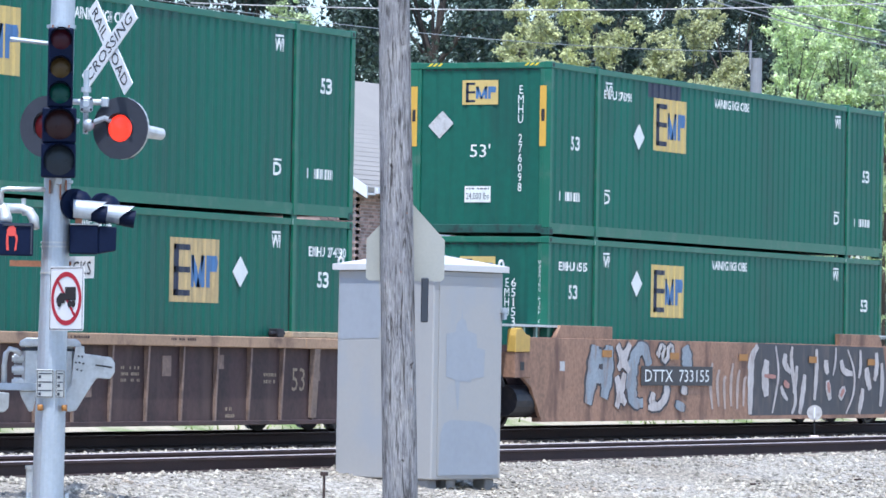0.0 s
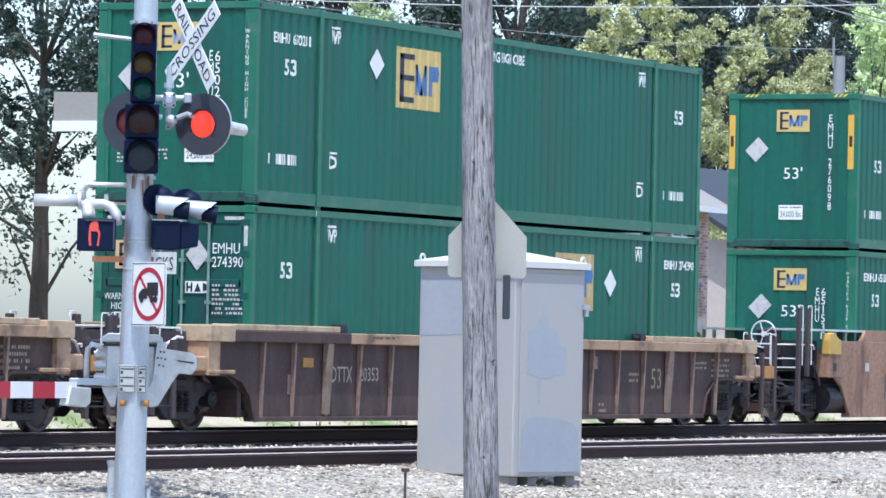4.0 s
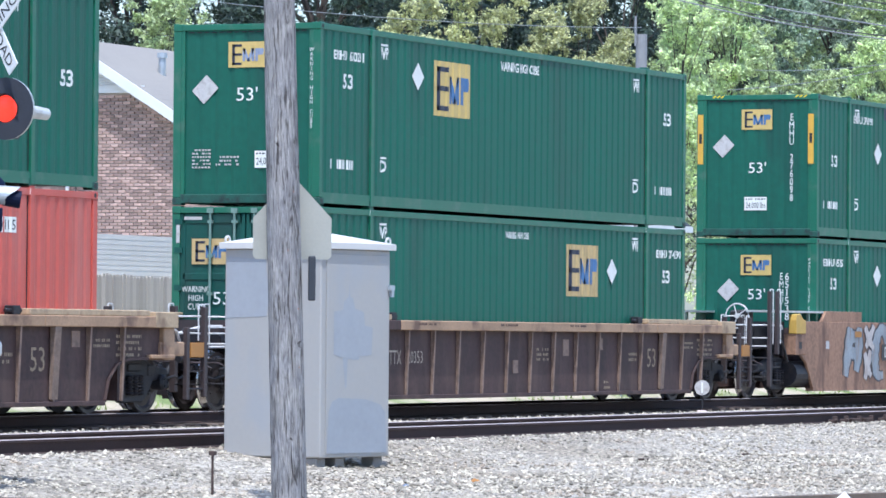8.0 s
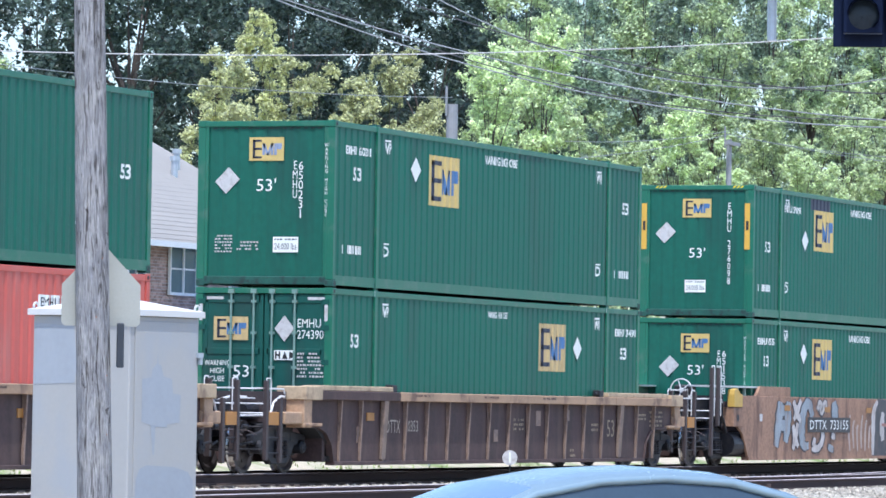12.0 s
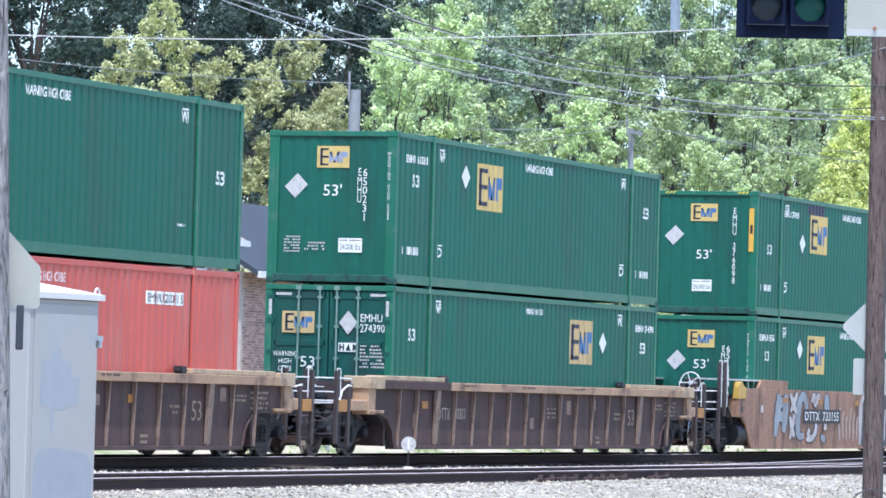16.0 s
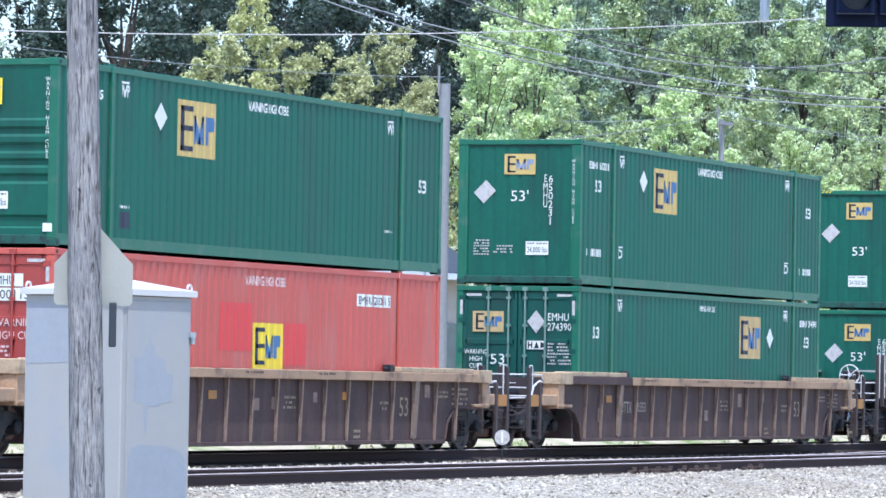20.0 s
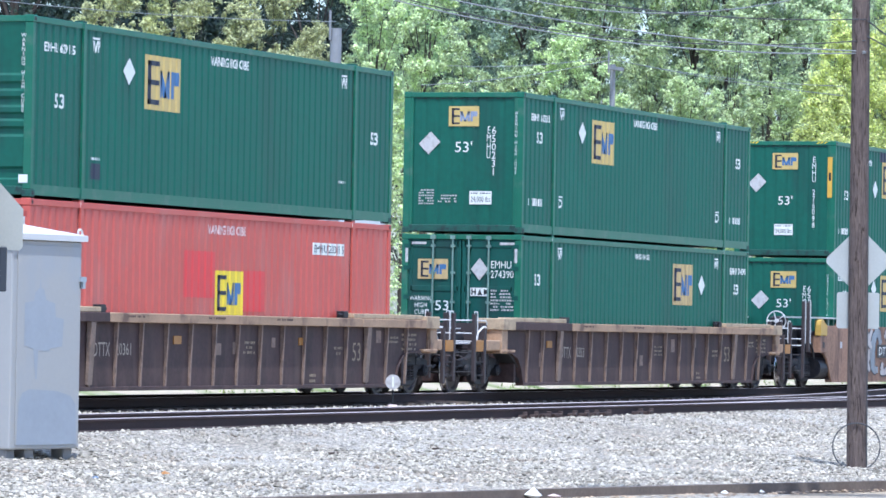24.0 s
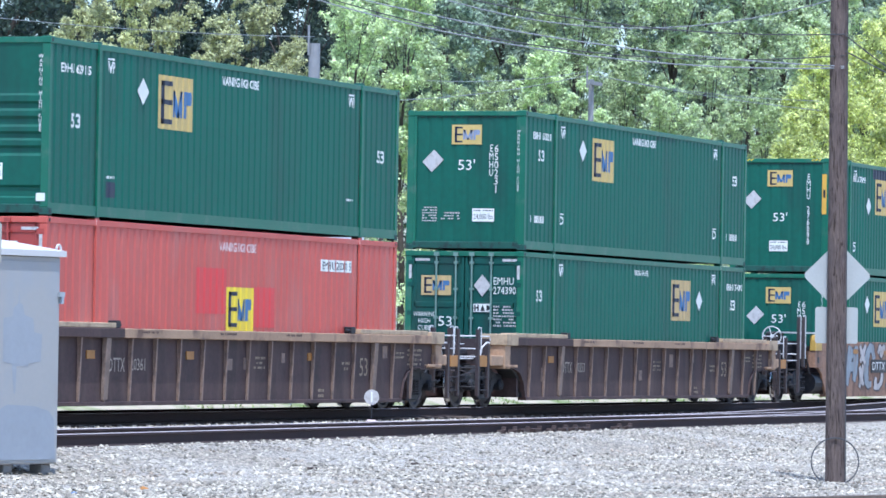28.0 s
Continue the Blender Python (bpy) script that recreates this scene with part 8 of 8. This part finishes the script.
paint("brick_rest", (0.44, 0.31, 0.275), 0.9, vary=0.2, scale=8, fine=50, bump=0.2, island=0.38)


def bricks_on(house):
    """Courses of bricks standing proud of the mortar: those in the open stretch as pieces, the rest in one mesh."""
    rng = random.Random(9)
    me = mesh_of("brick", Shape().box(0, 0.05, -0.097, 0.097, -0.029, 0.029), ("brick_red",), bevel=0.004)
    rest = Shape()
    made = 0
    for k in range(90):
        z = 0.5 + 0.0765 * k
        y = WALL_Y + (0.10 if k % 2 else 0.205)
        while y < 58.9:
            if z < 6.76 and z < 5.1 + (RIDGE_Y - WALL_Y - abs(y - RIDGE_Y)) * 0.55 and z > 2.2:
                x = GABLE_X + rng.uniform(0.0, 0.012)
                if 51.9 < y < 53.7 and 3.25 < z < 6.2 and made < 300:
                    ob = part("brick", me, "brick_red", house)
                    ob.location = (x, y, z)
                    made += 1
                else:
                    rest.box(x, x + 0.07, y - 0.097, y + 0.097, z - 0.029, z + 0.029)
            y += 0.2105
        x = GABLE_X + 0.2 + (0.05 if k % 2 else 0.155)
        while x < 117.9 and 2.2 < z < 4.98:
            yy = WALL_Y + rng.uniform(0.03, 0.042)
            rest.box(x - 0.097, x + 0.097, yy, yy + 0.04, z - 0.029, z + 0.029)
            x += 0.2105
    m = bpy.data.meshes.new("brick_course")
    m.from_pydata(rest.v, [], rest.f)
    m.materials.append(MATS["brick_rest"])
    ob = new("brick_course", m)
    ob.parent = house
    tagged(ob, "courses of weathered red-brown bricks", kind="stuff")


def yard():
    """Timber fence and a white boarded shed before the house."""
    f = thing("fence", pose(0, 0, 0), "weathered grey board fence with dog-eared tops", "fence")
    y = 44.5
    n = 120
    me = mesh_of("board", Shape().prism([(-0.068, 0), (0.068, 0), (0.068, 1.75), (0.04, 1.80), (-0.04, 1.80), (-0.068, 1.75)], "y", 0, 0.02), ("fence_wood",))
    for i in range(n):
        ob = part("board", me, "fence_wood", f)
        ob.location = (77.5 + 0.145 * i, y + random.uniform(-0.01, 0.01), 0.57 + random.uniform(-0.02, 0.02) - 0.0010 * i)
    part("rail", Shape().box(77.4, 95, y + 0.022, y + 0.06, 1.0, 1.09), "fence_wood", f)
    part("rail", Shape().box(77.4, 95, y + 0.022, y + 0.06, 1.95, 2.04), "fence_wood", f)
    for i in range(8):
        part("post", Shape().box(77.5 + 2.45 * i, 77.6 + 2.45 * i, y + 0.06, y + 0.16, -0.6, 2.3), "fence_wood", f)
    s = thing("screen_wall", pose(0, 0, 0), "white boarded screen wall behind the fence", "screen wall")
    x0, x1, ys = 87.8, 93.6, 47.0
    part("wall", Shape().box(x0, x1, ys, ys + 0.12, -0.6, 3.17), "siding_white", s)
    for i in range(12):
        z = 1.95 + 0.105 * i
        part("board", Shape().prism([(ys - 0.001, z + 0.1), (ys - 0.005, z), (ys - 0.001, z)], "x", x0, x1), "siding_white", s)
    a = thing("porch", pose(0, 0, 0), "blue awning over a white porch beside the brick house", "porch")
    part("awning", Shape().prism([(48.3, 3.05), (49.98, 3.45), (49.98, 3.40), (48.3, 3.0)], "x", 108.6, 113.5), "awning_blue", a)
    part("front", Shape().box(108.8, 113.3, 48.7, 48.78, -0.6, 2.95), "siding_white", a)


yard()


paint("slate_blue", (0.045, 0.055, 0.07), 0.9, vary=0.2, scale=2, fine=20, bump=0.2)


def far_house():
    """Pale house past the brick one, seen between the containers."""
    h = thing("far_house", pose(0, 0, 0), "brick house with a slate-blue shingle roof", "house")
    part("wall", Shape().box(124, 134, 52.03, 58, -0.6, 4.4), "mortar", h)
    rest, rng = Shape(), random.Random(4)
    for k in range(38):
        for i in range(24):
            x, z, d = 124.2 + 0.2105 * i + 0.105 * (k % 2), 1.5 + 0.0765 * k, rng.uniform(0, 0.012)
            rest.box(x - 0.097, x + 0.097, 52 + d, 52.05, z - 0.029, z + 0.029)
    tagged(part("brick_course", rest, "brick_rest", h), "courses of pinkish bricks", kind="stuff")
    part("fascia", Shape().box(123.6, 134.4, 51.3, 51.42, 4.24, 4.42), "trim_white", h)
    part("roof", Shape().prism([(51.4, 4.3), (55, 6.4), (58.6, 4.3), (58.6, 4.45), (55, 6.56), (51.4, 4.45)], "x", 123.5, 134.5), "slate_blue", h)
    for x in (130.5, 132.6):
        part("window", Shape().box(x - 0.5, x + 0.5, 51.95, 51.99, 1.6, 3.0), "pane_dark", h)
    t = thing("meter_post", pose(125.6 * 0.8, 50 * 0.8, 0), "slim white post beside the track", "post")
    part("shaft", Shape().tube((0, 0, -0.6), (0, 0, 5.9), 0.03, n=8), "galvanised", t)
    part("box", Shape().box(-0.12, 0.12, -0.1, 0.1, 5.1, 5.7), "galvanised", t, bevel=0.02)


far_house()


def far_poles():
    """Grey utility poles standing behind the tracks."""
    for a, b, y, r, wide in ((2.5375, 0.168, 45.0, 0.145, 0.0), (3.028, 0.176, 53.3, 0.095, 0.7)):
        x, z = a * y, 0.3 + b * y
        p = thing("far_utility_pole", pose(x, y, lift(x, y)), "distant grey wooden utility pole among the trees", "utility pole", "poles behind the tracks")
        part("shaft", Shape().tube((0, 0, -0.3), (0, 0, z + 0.3), r * 1.15, r, n=14), "far_pole_grey", p)
        part("pin", Shape().tube((-0.15, 0.1, z), (-0.15, 0.1, z + 0.75), 0.03, n=6), "far_pole_grey", p)
        if wide:
            part("crossarm", Shape().box(-wide, wide, -0.18, -0.06, z + 0.1, z + 0.22), "far_pole_grey", p)


far_poles()


bricks_on(HOUSE)


def wires():
    """Overhead lines, each its own sagging cable."""
    rows = (
        ((58.95, 29.68, 8.0), (60.41, 16.57, 4.86), 0.66, 0.008, "wire_grey"), ((58.95, 29.68, 8.3), (60.41, 16.57, 4.84), 0.96, 0.008, "wire_grey"),
        ((58.94, 29.7, 9.21), (60.41, 16.57, 5.27), 1.09, 0.008, "wire_dark"), ((60.49, 26.4, 8.09), (60.41, 16.57, 5.76), 1.30, 0.007, "wire_grey"),
        ((51.16, 27.33, 5.31), (56.51, 13.08, 5.98), 0.28, 0.0065, "pale_sticker"), ((77.91, 45.05, 7.94), (114.18, 45.0, 8.91), 0.31, 0.008, "wire_grey"),
        ((161.4, 53.3, 10.74), (144.48, 40.32, 8.61), 0.11, 0.011, "wire_grey"), ((161.4, 53.3, 10.74), (144.48, 40.32, 8.9), 0.18, 0.010, "wire_grey"),
        ((140.49, 52.56, 8.73), (161.4, 53.3, 10.74), 0.15, 0.011, "wire_grey"), ((140.79, 51.76, 9.34), (161.4, 53.3, 10.86), 0.15, 0.010, "wire_grey"),
        ((60.41, 16.55, 5.05), (67.97, 16.73, 4.69), 0.04, 0.01, "wire_dark"), ((60.41, 16.55, 5.25), (67.97, 16.73, 4.53), 0.06, 0.01, "wire_dark"),
        ((58.95, 29.9, 8.9), (60.41, 16.57, 5.0), 1.25, 0.007, "wire_dark"))
    for p, q, sag, r, mat in rows:
        w = thing("overhead_wire", pose(*p), "thin overhead wire sagging between poles", "wire", "overhead wires")
        o = Vector(p)
        part("cable", Shape().cord([v - o for v in catenary(p, q, sag, 24)], r, 6), mat, w)


wires()

# ---- what moves ----
S_ROWS = ((0, 51.28), (1, 54.04), (2, 56.72), (3, 59.26), (4, 61.58), (5, 63.77), (6, 65.93), (7, 68.12), (8, 70.29), (9, 72.42), (10, 74.48), (11, 76.52), (12, 78.59),
          (13, 80.66), (14, 82.76), (15, 84.65), (16, 86.37), (17, 87.93), (18, 89.25), (19, 90.47), (20, 91.55), (21, 92.54), (22, 93.36), (23, 94.05), (24, 94.63), (25, 95.10), (26, 95.48), (27, 95.80), (28, 96.11))


def rolled(t):
    """How far the train has come since the start, in metres."""
    ts, ss = zip(*S_ROWS)
    i = min(int(t), 27)
    k = t - i
    p0, p1, p2, p3 = ss[max(i - 1, 0)], ss[i], ss[i + 1], ss[min(i + 2, 28)]
    m1 = (p2 - p0) / 2 if i else p2 - p1
    m2 = (p3 - p1) / 2 if i < 27 else p2 - p1
    s = (2 * k**3 - 3 * k**2 + 1) * p1 + (k**3 - 2 * k**2 + k) * m1 + (3 * k**2 - 2 * k**3) * p2 + (k**3 - k**2) * m2
    return s - ss[0]


def motions():
    steps = [0.5 * i for i in range(57)]
    for ob, home in TRAIN:
        walk(ob, [(t, Matrix.Translation(home + Vector((rolled(t), 0, 0)))) for t in steps])
    turns = [0.2 * i for i in range(141)]
    for w, home in WHEELS:
        walk(w, [(t, pose(*home, 0, math.degrees(rolled(t) / WHEEL_R), 0)) for t in turns])
    # the car comes from the right, turns off along the road and goes on
    def drive(t):
        d = 7.6 * (t - 12.203)
        bend = 9.0
        if d <= bend:
            return pose(27.6 - 0.72 * d, 11.55 + 0.69 * d, -0.61, 0, 0, math.degrees(math.atan2(-0.69, 0.72)))
        e = d - bend
        r = 7.0
        a = math.atan2(0.69, -0.72)
        turn = min(e / r, math.pi - a)
        x, y = 27.6 - 0.72 * bend, 11.55 + 0.69 * bend
        cx, cy = x - r * math.sin(a), y + r * math.cos(a)
        b = a + turn
        px, py = cx + r * math.sin(b), cy - r * math.cos(b)
        rest = max(e - turn * r, 0)
        px, py = px + math.cos(b) * rest, py + math.sin(b) * rest
        return pose(px, py, -0.61, 0, 0, math.degrees(b - math.pi))
    walk(CAR, [(0.5 * i, drive(0.5 * i)) for i in range(57)])


motions()
